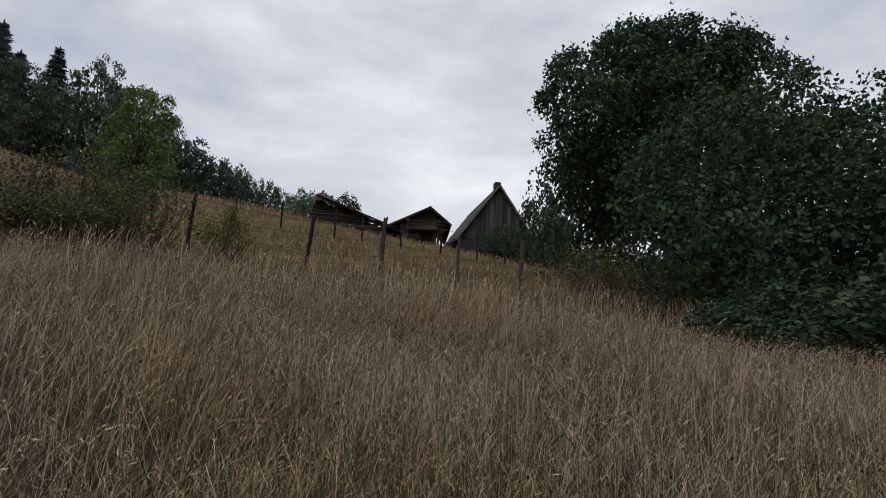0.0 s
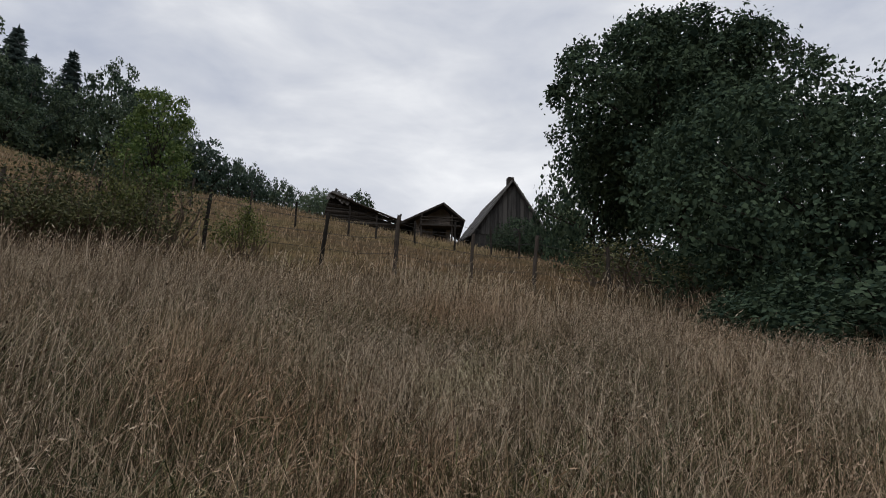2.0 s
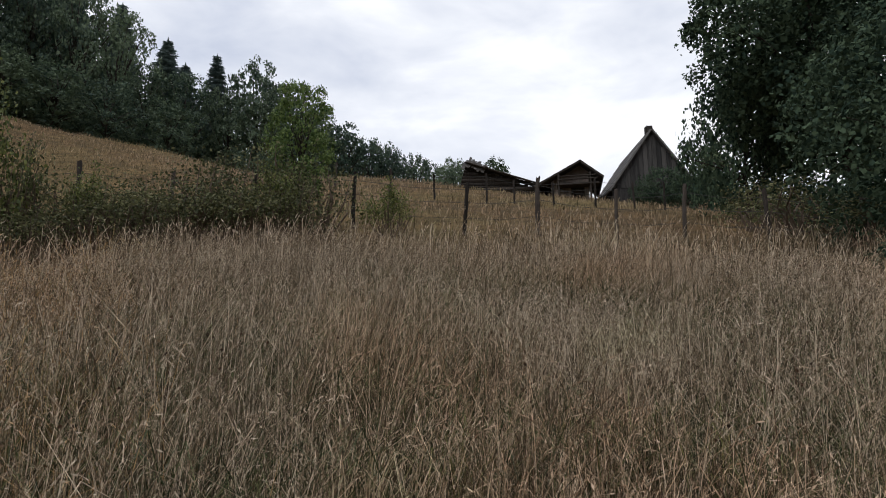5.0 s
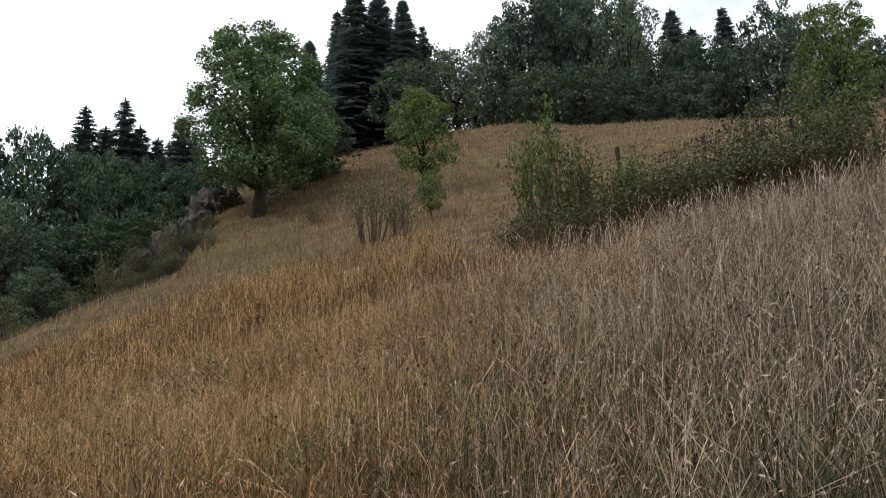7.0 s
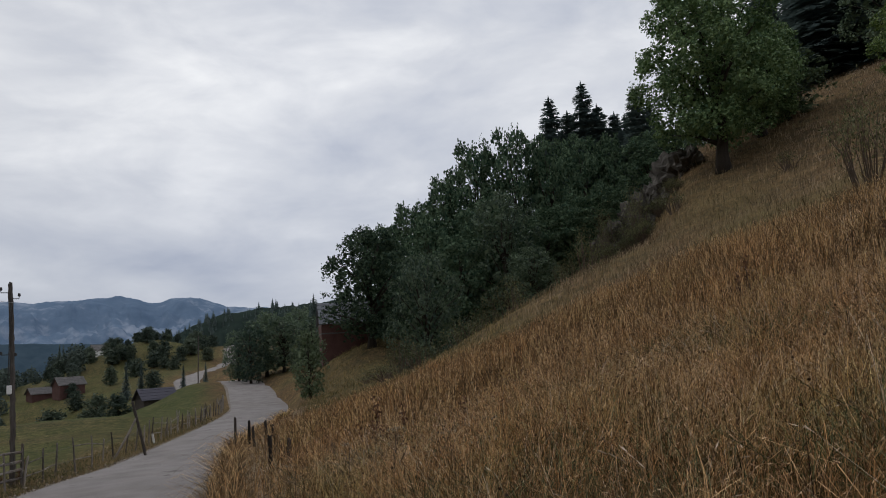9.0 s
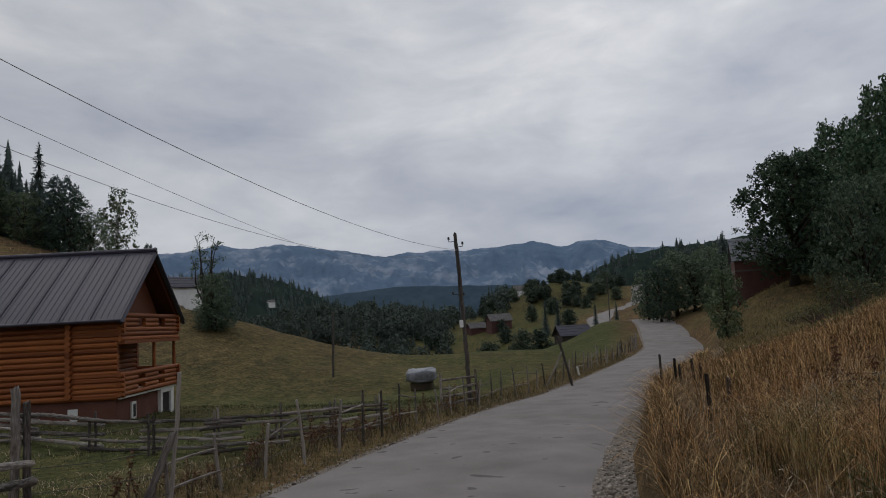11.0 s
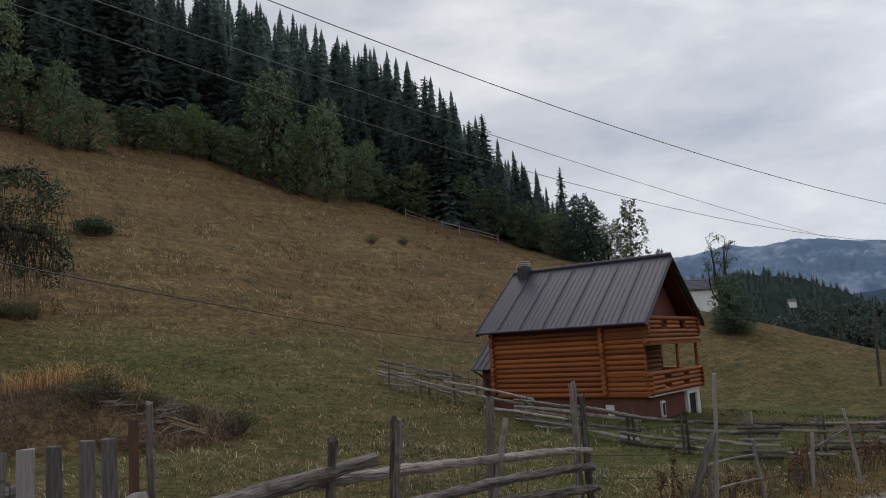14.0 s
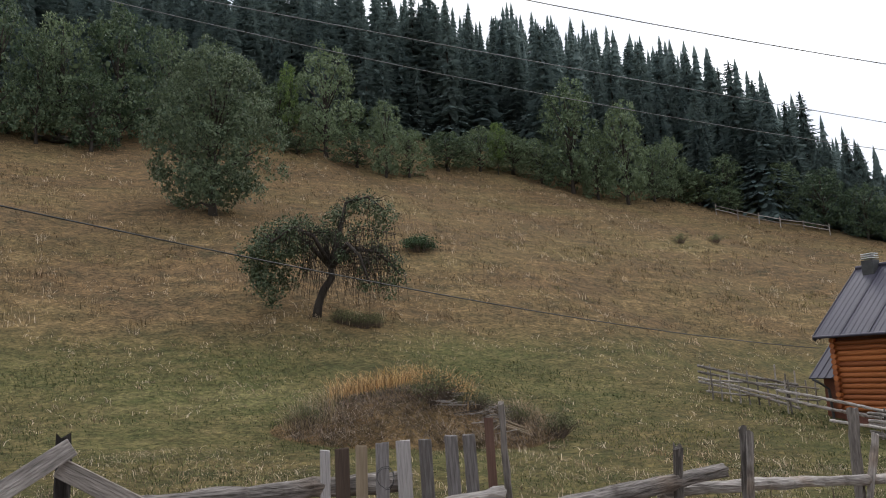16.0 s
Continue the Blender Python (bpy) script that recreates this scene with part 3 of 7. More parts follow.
def broadleaf(seed, h, w, low, lobes, n, leaf, material, bark, lean=0.0, trunk_r=0.02, skirt=False, ragged=1.0):
    """Trunk and crown meshes of a broad-leaved tree, h tall: a domed crown of many leafy clumps with an uneven outline."""
    g = np.random.default_rng(seed)
    rn = random.Random(seed)
    ph = g.uniform(0, 6.28, 4)

    def reach(t, phi):
        dome = math.sqrt(max(0.0, 1 - (max(t - 0.34, 0) / 0.66) ** 2.1))
        foot = (0.86 + 0.14 * min(t / 0.3, 1)) if skirt else (0.5 + 0.5 * min(t / 0.34, 1) ** 0.7)
        wave = 1 + ragged * (0.07 * math.sin(2 * phi + ph[0] + 2.5 * t) + 0.06 * math.sin(3 * phi + ph[1] + 5 * t) + 0.05 * math.sin(5 * phi + ph[2] - 7 * t))
        return w / 2 * min(dome, foot) * wave

    cs, rs, face = [], [], []
    lobes = int(lobes * 1.7)
    for k in range(lobes):
        t, phi = (k + g.random()) / lobes, k * 2.39996 + g.uniform(-0.5, 0.5)
        t = 0.02 + 0.93 * t ** 0.85
        r = w * g.uniform(0.08, 0.155) * (1 - 0.3 * t)
        rad = max(0.0, reach(t, phi) - 0.62 * r) * (1.0 if k % 5 < 3 else g.uniform(0.25, 0.85))
        z = low + r * 0.4 + t * (h - low - r * 0.9) + ragged * g.uniform(-0.02, 0.02) * h
        cs.append((math.cos(phi) * rad + lean * z, math.sin(phi) * rad, z))
        rs.append(r)
        face.append((math.cos(phi) * (1 - 0.5 * t), math.sin(phi) * (1 - 0.5 * t), 1.3 * t - 0.25))
    m = max(260, n // 16)
    heart = []
    while len(heart) < m:
        t, phi = g.uniform(0.04, 0.86), g.uniform(0, 6.2832)
        rad = reach(t, phi) * 0.72 * math.sqrt(g.random())
        z = low + t * (h - low)
        heart.append((math.cos(phi) * rad + lean * z, math.sin(phi) * rad, z))
    heart = np.array(heart)
    v, f = join_np([leaf_cloud(g, cs, rs, n, leaf, 0.55, 0.75, face, 0.07), kites(heart, g.normal(size=(m, 3)), g.normal(size=(m, 3)), leaf * g.uniform(1.4, 2.4, m), leaf * g.uniform(1.2, 2.0, m))])
    crown = np_mesh("crown", v, f, material)
    bm = bmesh.new()
    r0 = h * trunk_r
    top = (lean * h * 0.8, 0, h * 0.82)
    tube(bm, [(0, 0, -0.3), (r0 * 0.2, 0, h * 0.08), (lean * h * 0.3, r0, low + 0.1 * h), (lean * h * 0.6, -r0, h * 0.6), top], [r0 * 1.6, r0 * 1.05, r0 * 0.85, r0 * 0.5, r0 * 0.12], 8, wob=0.08, rnd=rn)
    for c in cs[:: max(1, lobes // 18)]:
        z0 = min(max(low * 0.8, c[2] * 0.55), h * 0.7)
        s = Vector((lean * z0, 0, z0))
        e = Vector(c)
        mid_ = s.lerp(e, 0.5) + Vector((rn.uniform(-0.3, 0.3), rn.uniform(-0.3, 0.3), 0.05 * h)) * 0.5
        tube(bm, [s, mid_, e], [r0 * 0.45, r0 * 0.28, r0 * 0.07], 5)
    trunk = bm_mesh("trunk", bm, bark, True)
    return trunk, crown


def spruce(seed, h, w, levels=22, per=9, low=0.04, material=None):
    """Whorls of drooping boughs: each a long blade with pairs of hanging side twigs, round a dark close core."""
    g = np.random.default_rng(seed)
    cs, ds, ns, ls, ws = [], [], [], [], []

    def add(c, d, nrm, length, width):
        cs.append(c)
        ds.append(d)
        ns.append(nrm)
        ls.append(length)
        ws.append(width)

    for k in range(levels):
        t = low + (0.985 - low) * (max(0.0, k + g.uniform(-0.3, 0.3)) / levels) ** 0.92
        t = min(max(t, low), 0.985)
        rad = w / 2 * (1 - t) ** 0.85 * g.uniform(0.8, 1.12) + 0.10
        droop = -0.55 + 0.75 * t
        turn = g.uniform(0, 6.28)
        for b in range(per):
            phi = turn + (b + g.uniform(-0.35, 0.35)) * 6.2832 / per
            rr = rad * g.uniform(0.68, 1.1)
            q, tang = np.array([np.cos(phi), np.sin(phi), 0.0]), np.array([-np.sin(phi), np.cos(phi), 0.0])
            way = q + np.array([0, 0, droop])
            root = np.array([0, 0, (t + g.uniform(-0.5, 0.5) / levels) * h])
            add(root + way * rr * 0.5, way, np.array([0, 0, 1.0]) + q * 0.4 + tang * g.uniform(-0.4, 0.4), rr * 1.04, rr * 0.13 + 0.06)
            for s in (0.45, 0.72):
                for side in (-1, 1):
                    d2 = q * 0.75 + tang * side * 0.8 + np.array([0, 0, droop - 0.25])
                    L = rr * (0.62 - 0.4 * s) + 0.10
                    add(root + way * rr * s + d2 * L * 0.45, d2, np.array([0, 0, 1.0]) + g.normal(size=3) * 0.3, L * 1.2, L * 0.34 + 0.03)
        for b in range(4):
            phi = g.uniform(0, 6.28)
            q = np.array([np.cos(phi), np.sin(phi), 0.0])
            add(q * rad * 0.3 + np.array([0, 0, t * h - rad * 0.25]), np.array([0, 0, -1.0]) + q * 0.35, q + np.array([0, 0, 0.3]), h / levels * 2.4 + rad * 0.3, rad * 0.5 + 0.04)
    add(np.array([0, 0, h * 0.975]), np.array([0.02, 0, 1.0]), np.array([1.0, 0, 0]), h * 0.05, h * 0.008)
    add(np.array([0, 0, h * 0.975]), np.array([0.0, 0.02, 1.0]), np.array([0, 1.0, 0]), h * 0.05, h * 0.008)
    v, f = kites(np.array(cs), np.array(ds, float), np.array(ns, float), ls, ws)
    bm = bmesh.new()
    tube(bm, [(0, 0, -0.3), (0, 0, h * 0.5), (0, 0, h * 0.97)], [h * 0.010, h * 0.006, h * 0.002], 6)
    return bm_mesh("trunk", bm, M_BARK, True), np_mesh("crown", v, f, material or M_NEEDLE)


def shrub(seed, h, w, stems, n, leaf, material):
    g = np.random.default_rng(seed)
    rn = random.Random(seed)
    bm = bmesh.new()
    tips = []
    for k in range(stems):
        a, sp_ = g.uniform(0, 2 * np.pi), g.uniform(0.1, 1.0)
        hh = h * g.uniform(0.6, 1.0) * (1 - 0.35 * sp_)
        e = Vector((math.cos(a) * w / 2 * sp_, math.sin(a) * w / 2 * sp_, hh))
        b = Vector((math.cos(a) * 0.12 * w, math.sin(a) * 0.12 * w, -0.1))
        m_ = b.lerp(e, 0.5) + Vector((rn.uniform(-1, 1), rn.uniform(-1, 1), 0.6)) * 0.12 * h
        tube(bm, [b, m_, e], [0.020 * h ** 0.5, 0.013 * h ** 0.5, 0.004], 4)
        for q in (0.3, 0.6, 0.8, 1.0):
            if rn.random() < 0.75:
                tips.append(np.array(m_.lerp(e, q)) + g.normal(size=3) * 0.05 * w)
    tips = np.array(tips)
    c = tips[g.integers(0, len(tips), n)] + g.normal(size=(n, 3)) * np.array([0.065 * w, 0.065 * w, 0.07 * h])
    c[:, 2] = np.clip(c[:, 2], 0.02, None)
    size = leaf * g.uniform(0.6, 1.3, n)
    v, f = kites(c, g.normal(size=(n, 3)), g.normal(size=(n, 3)) + np.array([0, 0, 0.5]), size, size * 0.6)
    return bm_mesh("stem", bm, M_TWIG), np_mesh("foliage", v, f, material)


def plant(kind, key, builder, x, y, sx=1.0, sz=None, rz=0.0, label="", category="", group="", sink=0.05):
    """Stands one plant on the ground; plants of the same key share their meshes."""
    if key not in MESHES:
        MESHES[key] = builder()
    a, b = MESHES[key]
    e = new(kind)
    e.matrix_basis = pose(x, y, ground_z(x, y) - sink, 0, 0, rz) @ Matrix.Diagonal((sx, sx, sz or sx, 1))
    woody, leafy = ("stem", "foliage") if a.name.startswith("stem") else ("trunk", "crown")
    stems = part(woody, a, e)
    if woody == "stem":
        tagged(stems, kind="stuff")
    part(leafy, b, e)
    return tagged(e, label, category, group)


def top_height(az, dist, el, scale=1.0):
    """Height of a plant whose top stands at elevation el above the eye."""
    x, y = polar(az, dist)
    return max(0.5, (1.6 + dist * math.tan(radians(el)) - ground_z(x, y))) * scale


def tree_mesh(s, n, leaf, m_, skirt=False):
    return lambda: broadleaf(s, 12.0, 9.5 - (s % 3), 0.4, 52, n, leaf, m_, M_BARK, skirt=skirt and s % 2 == 0)


DEC = [tree_mesh(s, 4200, 0.34, M_LEAF) for s in (11, 12, 13, 14)]
DEC_BIG = [tree_mesh(s, 8000, 0.25, M_LEAF) for s in (11, 12, 13, 14)]
DEC_FOOT = [tree_mesh(s, 11000, 0.27, M_LEAF_FOOT) for s in (11, 12, 13, 14)]
DEC_SMALL = [tree_mesh(s, 2200, 0.42, M_LEAF_EDGE, True) for s in (11, 12, 13, 14)]
DEC_EDGE = [tree_mesh(s, 5200, 0.29, M_LEAF_EDGE, True) for s in (11, 12, 13, 14)]
SPR = [lambda s=s: spruce(s, 16.0, 5.2 + 0.6 * (s % 3), 27, 8) for s in (21, 22, 23, 24)]
SPR_NEAR = [lambda s=s: spruce(s, 16.0, 5.2 + 0.5 * (s % 3), 44, 12) for s in (21, 22, 23, 24)]


def deciduous(az, dist, el, width=None, k=None, label="dense green broad-leaved tree on the wood edge", group="wood edge trees"):
    k = int(rng.integers(0, 4)) if k is None else k
    h = top_height(az, dist, el)
    x, y = polar(az, dist)
    base_w = 9.5 - ((11 + k) % 3)
    sx = (width / base_w) if width else h / 12.0 * rng.uniform(0.9, 1.15)
    key, kinds = ("foot", DEC_FOOT) if 72 < az < 100 else ("edge", DEC_EDGE) if az > 150 else ("big", DEC_BIG) if h > 13 else ("small", DEC_SMALL) if h < 7 else ("dec", DEC)
    return plant("tree", f"{key}{k}", kinds[k], x, y, sx, h / 12.0, rng.uniform(0, 360), label, "tree", group)


def conifer(az, dist, el=None, h=None, k=None, label="dark green spruce with drooping boughs", group="hillside spruces"):
    k = int(rng.integers(0, 4)) if k is None else k
    h = h or top_height(az, dist, el)
    x, y = polar(az, dist)
    sx = h / 16.0 * rng.uniform(1.05, 1.4) * (1.2 if az < 90 else 1.0)
    return plant("spruce_tree", f"near{k}" if az < 90 else f"spr{k}", SPR_NEAR[k] if az < 90 else SPR[k], x, y, sx, h / 16.0, rng.uniform(0, 360), label, "tree", group)


# the dark trees beside the meadow
x, y = polar(-18.0, 26)
hR = top_height(-19.4, 26, 30.2)
plant("maple_tree", "maple", lambda: broadleaf(31, hR, 9.6, 2.0, 95, 64000, 0.155, M_LEAF_DARK, M_BARK, trunk_r=0.03, ragged=1.3), x, y, 1, 1, 0, "large dark green maple with a broad round crown", "tree")
x, y = polar(-28, 16.5)
hB = top_height(-28, 16.5, 24.4)
plant("ash_tree", "ash", lambda: broadleaf(32, hB, 8.2, 0.1, 80, 34000, 0.105, M_LEAF_DARK, M_BARK, trunk_r=0.018, skirt=True), x, y, 1, 1, 40, "dense dark bushy ash tree leafed to the ground", "tree")
x, y = polar(-37, 16)
plant("ash_tree", "ash", None, x, y, 1.05, 0.95, 200, "dense dark bushy ash tree leafed to the ground", "tree")
for az_, d_, sx_, sz_ in ((-26.0, 11.6, 0.40, 0.24), (-22.8, 12.8, 0.30, 0.18), (-30.5, 10.8, 0.46, 0.3), (-28.2, 11.0, 0.36, 0.22), (-24.4, 12.0, 0.3, 0.2), (-21.5, 19.5, 0.52, 0.42), (-24.5, 20.5, 0.6, 0.6), (-17.8, 22, 0.45, 0.3), (-5.0, 39.5, 0.36, 0.42), (-6.8, 39, 0.34, 0.36), (-3.6, 40, 0.24, 0.24), (-8.6, 41, 0.3, 0.42), (-10.8, 38, 0.42, 0.3), (-13.5, 30, 0.42, 0.26)):
    x, y = polar(az_, d_)
    plant("ash_tree", "ash_low", lambda: broadleaf(33, hB, 8.2, 0.1, 60, 5500, 0.21, M_LEAF_DARK, M_BARK, trunk_r=0.018, skirt=True), x, y, sx_, sz_, az_ * 9, "dense dark young ash leafed to the ground", "tree")

x, y = polar(-11.0, 26.5)
plant("ash_tree", "ash_low", None, x, y, 0.52, top_height(-11.0, 26.5, 22.5) / hB, 77, "dense dark young ash leafed to the ground", "tree")

# shrubs along the upper fence
SHR = [lambda s=s: shrub(s, 2.2, 2.6, 26, 1150, 0.085, M_LEAF_DULL) for s in (41, 42, 43)]
SHR.append(lambda: shrub(46, 2.2, 2.6, 24, 2600, 0.09, mat("hazel_leaves", (0.06, 0.085, 0.025), (0.2, 0.22, 0.07), 0.6, 0.6, 0, 3, island=0.6, through_leaf=0.3)))
THICK = lambda: shrub(44, 1.3, 2.4, 60, 2600, 0.07, M_LEAF_DULL)
YOUNG = lambda: broadleaf(45, 4.5, 2.6, 1.0, 30, 9000, 0.075, M_LEAF_LIGHT, M_BARK, trunk_r=0.012)


def bush(k, az, dist, el, width, label, kind="shrub"):
    x, y = polar(az, dist)
    h = top_height(az, dist, el)
    return plant(kind, f"shr{k}", SHR[k], x, y, width / 2.6, h / 2.2, rng.uniform(0, 360), label, "shrub", "shrubs along the fence")


DULL = "dull green thorny shrub with bare brown stems"
for k, az, dist, el, width in ((0, 31, 15.6, 18.6, 2.6), (1, 27, 15.8, 19.4, 2.8), (2, 23.5, 15.4, 18.6, 2.4), (1, 35, 15.5, 16.3, 2.2), (0, 43.6, 15.0, 18.6, 1.7), (3, 46.4, 14.8, 20.3, 2.0), (3, 39.6, 15.2, 16.2, 1.2), (3, 26.0, 15.0, 17.4, 1.5), (0, 29, 14.6, 15.5, 2.4), (2, 38, 15.0, 15.8, 2.0), (0, 41.5, 15.2, 16.0, 2.0), (3, 17, 16, 16.3, 1.5), (2, -14, 19, 15.0, 3.6), (0, -18.5, 17, 13.2, 3.2), (1, -11.5, 21, 14.8, 2.6), (2, 60.5, 28, 17.0, 2.4), (1, 58.0, 27, 15.6, 1.8)):
    bush(k, az, dist, el, width, DULL)
for az, dist, w in ((47, 14.0, 1.8), (43, 14.2, 2.2), (38.5, 14.3, 2.6), (35, 14.6, 2.6), (31.5, 14.8, 2.6), (28, 14.9, 2.6), (25, 15.0, 2.2)):
    x, y = polar(az, dist)
    plant("low_thicket", "thick", THICK, x, y, w / 2.4, rng.uniform(0.7, 0.95), rng.uniform(0, 360), "low dark bramble thicket below the fence", "shrub", "brambles")
x, y = polar(24.2, 17)
plant("young_maple", "young", YOUNG, x, y, 0.72, top_height(24.2, 17, 24.0) / 4.5, 30, "young maple with light yellow-green leaves", "tree")
x, y = polar(56, 41)
plant("young_tree", "young", None, x, y, 1.65, top_height(56, 41, 22.5) / 4.5, 100, "young bright green tree on the meadow", "tree")
x, y = polar(55.5, 33)
plant("sapling", "young", None, x, y, 0.6, 0.55, 190, "small dark green sapling on the meadow", "tree")

# the big tree on the slope and its twin
x, y = polar(69.4, 53)
hT = top_height(69.4, 53, 27.0)
plant("sycamore_tree", "syc", lambda: broadleaf(51, hT, 10.4, hT * 0.12, 80, 36000, 0.22, mat("sycamore_leaves", (0.06, 0.118, 0.05), (0.205, 0.298, 0.124), 0.5, 0.6, 0, 3, island=0.5, through_leaf=0.22), M_BARK, trunk_r=0.026), x, y, 1, 1, 10, "large green sycamore with first yellow leaves on the slope", "tree")
x, y = polar(66.4, 58)
plant("sycamore_tree", "syc", None, x, y, 0.72, 0.62, 130, "smaller green sycamore beside the large one", "tree")

# wood along the top of the slope
for az, dist, el in ((57.2, 74, 29.2), (59.3, 76, 30.0), (61.3, 75, 30.4), (62.8, 77, 28.4), (65.2, 80, 26.2), (55.6, 76, 27.2), (31.2, 88, 25.5), (33.6, 92, 24.6), (35.0, 90, 26.2), (42.2, 92, 29.3), (45.0, 90, 29.5), (38.5, 94, 28.0)):
    conifer(az, dist, el, group="spruces over the meadow")
for az, dist, el, wd in ((28, 82, 25.6, 8), (25.5, 80, 24.2, 7), (23, 80, 22.6, 6), (20.8, 78, 21.2, 5.5), (18.8, 78, 20.1, 5), (16.9, 80, 19.4, 4.5), (14.8, 80, 18.8, 4.5), (12.4, 82, 18.0, 4), (11.2, 82, 18.2, 4), (53.0, 72, 25.2, 8.0), (57.3, 70, 24.6, 7.0), (50.0, 84, 26.6, 8), (47.5, 82, 28.9, 9), (44.5, 84, 30.6, 10), (41.5, 82, 29.6, 10), (38.5, 82, 27.8, 9), (48.6, 90, 27.6, 8), (43.0, 90, 31, 9), (36.2, 80, 24.0, 7), (33.5, 80, 24.0, 8), (30.0, 82, 23.3, 8), (27.5, 80, 23.2, 8), (25.0, 78, 22.6, 7), (22.5, 78, 21.0, 6), (20.4, 80, 20.3, 5), (17.6, 82, 19.8, 6), (16.2, 84, 18.6, 4), (13.8, 88, 18.2, 4.5), (11.8, 88, 18.4, 6), (8.3, 70, 18.4, 4), (-9.8, 60, 18.7, 4), (-8.6, 64, 18.0, 3.5), (46, 74, 23.5, 7), (42.5, 74, 23.0, 7), (39, 74, 22.6, 7), (51.5, 76, 23.5, 6), (64.5, 60, 20.5, 6), (34.5, 74, 21.5, 6), (54.5, 78, 25.6, 8)):
    deciduous(az, dist, el, wd)
# wood at the foot of the slope
for az, dist, el in ((82.1, 96, 20.3), (79.4, 96, 21.1), (80.7, 98, 19.0), (78.3, 97, 19.2), (77.0, 96, 18.4), (75.3, 90, 20.0), (74.3, 92, 19.0), (76.2, 94, 18.2), (102.2, 132, 5.9), (102.9, 140, 5.2)):
    conifer(az, dist, el, group="spruces below the rocks")
for az, dist, el, wd in ((88.6, 85, 17.7, 9), (85.3, 85, 18.4, 9.5), (82.6, 84, 17.5, 8.5), (91.2, 83, 15.0, 8), (94.2, 88, 13.0, 8), (96.8, 92, 11.4, 7), (79.9, 90, 17.3, 8), (77.6, 90, 17.0, 6), (90.2, 70, 10.4, 8.5), (83.2, 72, 11.6, 8), (80.8, 74, 12.4, 7), (78.6, 72, 12.9, 6), (95.6, 80, 8.4, 7), (87.8, 76, 13.0, 9), (92.5, 76, 12.0, 8), (74.8, 76, 16.6, 6.5), (72.6, 74, 16.2, 6), (71.4, 80, 17.0, 6), (73.6, 70, 13.4, 5), (105.9, 110, 4.8, 7), (104.6, 106, 4.4, 7), (103.4, 110, 5.0, 6), (107.1, 104, 4.0, 5), (102.4, 100, 4.3, 6), (108.0, 112, 3.4, 5), (102.6, 56, 3.2, 2.9)):
    deciduous(az, dist, el, wd)
for az, dist, el, wd, kk in ((93.3, 60, 9.2, 6.6, 1), (86.7, 68, 13.4, 7.4, 3), (84.5, 62, 8.7, 5.2, 0)):
    x, y = polar(az, dist)
    plant("tree", f"big{kk}", DEC_BIG[kk], x, y, wd / (9.5 - ((11 + kk) % 3)), top_height(az, dist, el) / 12, az * 13, "single fresh green tree before the dark wood", "tree", "wood edge trees")
for az, dist, el, wd in ((86.5, 58, 7.0, 4.5), (95.2, 56, 2.6, 4.0), (98.0, 50, -0.6, 2.4), (78.6, 60, 11.6, 2.2), (76.0, 58, 12.8, 3.0), (80.2, 56, 10.0, 3.0), (82.0, 52, 7.8, 2.6), (90.0, 50, 3.8, 4), (93.5, 46, 1.8, 4), (96.5, 44, 0.2, 3.6), (73.2, 50, 11.9, 2.6), (65.0, 46, 13.6, 2.0), (88.5, 54, 4.6, 3)):
    bush(int(rng.integers(0, 3)), az, dist, el, wd, "dull green shrub on the slope")

# the hillside wood across the valley
g = np.random.default_rng(5)


def wood_spot(r0, r1):
    az = g.uniform(153.0, 229)
    dist = math.sqrt(g.uniform(r0 ** 2, r1 ** 2))
    if az < 192:
        dist = max(dist, 112 + g.uniform(0, 6))
    h = (13 + 13 * g.random() ** 1.6) * (0.5 + 0.5 * min(1.0, max(0.0, (az - 150) / 14)))
    return az, dist, h * (0.8 if dist < 112 else 1.0)


for k in range(290):
    az, dist, h = wood_spot(104, 146)
    conifer(az, dist, h=h)
far = []
gs = np.random.default_rng(6)
for s in range(4):
    vs, fs = [], []
    tiers = 17
    for k in range(tiers):
        t0, t1 = 0.05 + 0.88 * k / tiers, min(1.0, 0.05 + 0.88 * (k + 2.2) / tiers)
        rad = (2.6 * (1 - t0) ** 0.9 + 0.1) * gs.uniform(0.85, 1.15)
        b0 = len(vs)
        vs.append((0, 0, 16 * t1))
        for q in range(12):
            phi = q / 12 * 6.2832 + k * 1.3
            rr = rad * (gs.uniform(0.85, 1.15) if q % 2 else gs.uniform(0.45, 0.62))
            vs.append((math.cos(phi) * rr, math.sin(phi) * rr, 16 * t0 - (0.35 * rad if q % 2 else 0.0)))
        fs += [(b0, b0 + 1 + q, b0 + 1 + (q + 1) % 12, b0 + 1 + (q + 2) % 12) for q in range(0, 12, 2)]
    far.append((np.array(vs), np.array(fs)))
pieces = []
for k in range(760):
    az, dist, h = wood_spot(145, 250)
    x, y = polar(az, dist)
    v, f = far[k % 4]
    pieces.append((v * np.array([h / 16 * 1.1, h / 16 * 1.1, h / 16]) + np.array([x, y, ground_z(x, y)]), f))
for k in range(2700):
    west = k % 4 == 0
    az = g.uniform(102, 117) if west else g.uniform(119 if k % 3 else 128, 146)
    dist = g.uniform(430, 545)
    x, y = polar(az, dist)
    crest = np.interp(az, [h_[0] for h_ in (WOOD_WEST if west else WOOD_EAST)], [h_[1] for h_ in (WOOD_WEST if west else WOOD_EAST)])
    v, f = far[k % 4]
    h = g.uniform(4, 9)
    pieces.append((v * np.array([h / 10, h / 10, h / 16]) + np.array([x, y, -30 + crest * min(1.0, (dist - 420) / 120) - 2]), f))
v, f = join_np(pieces)
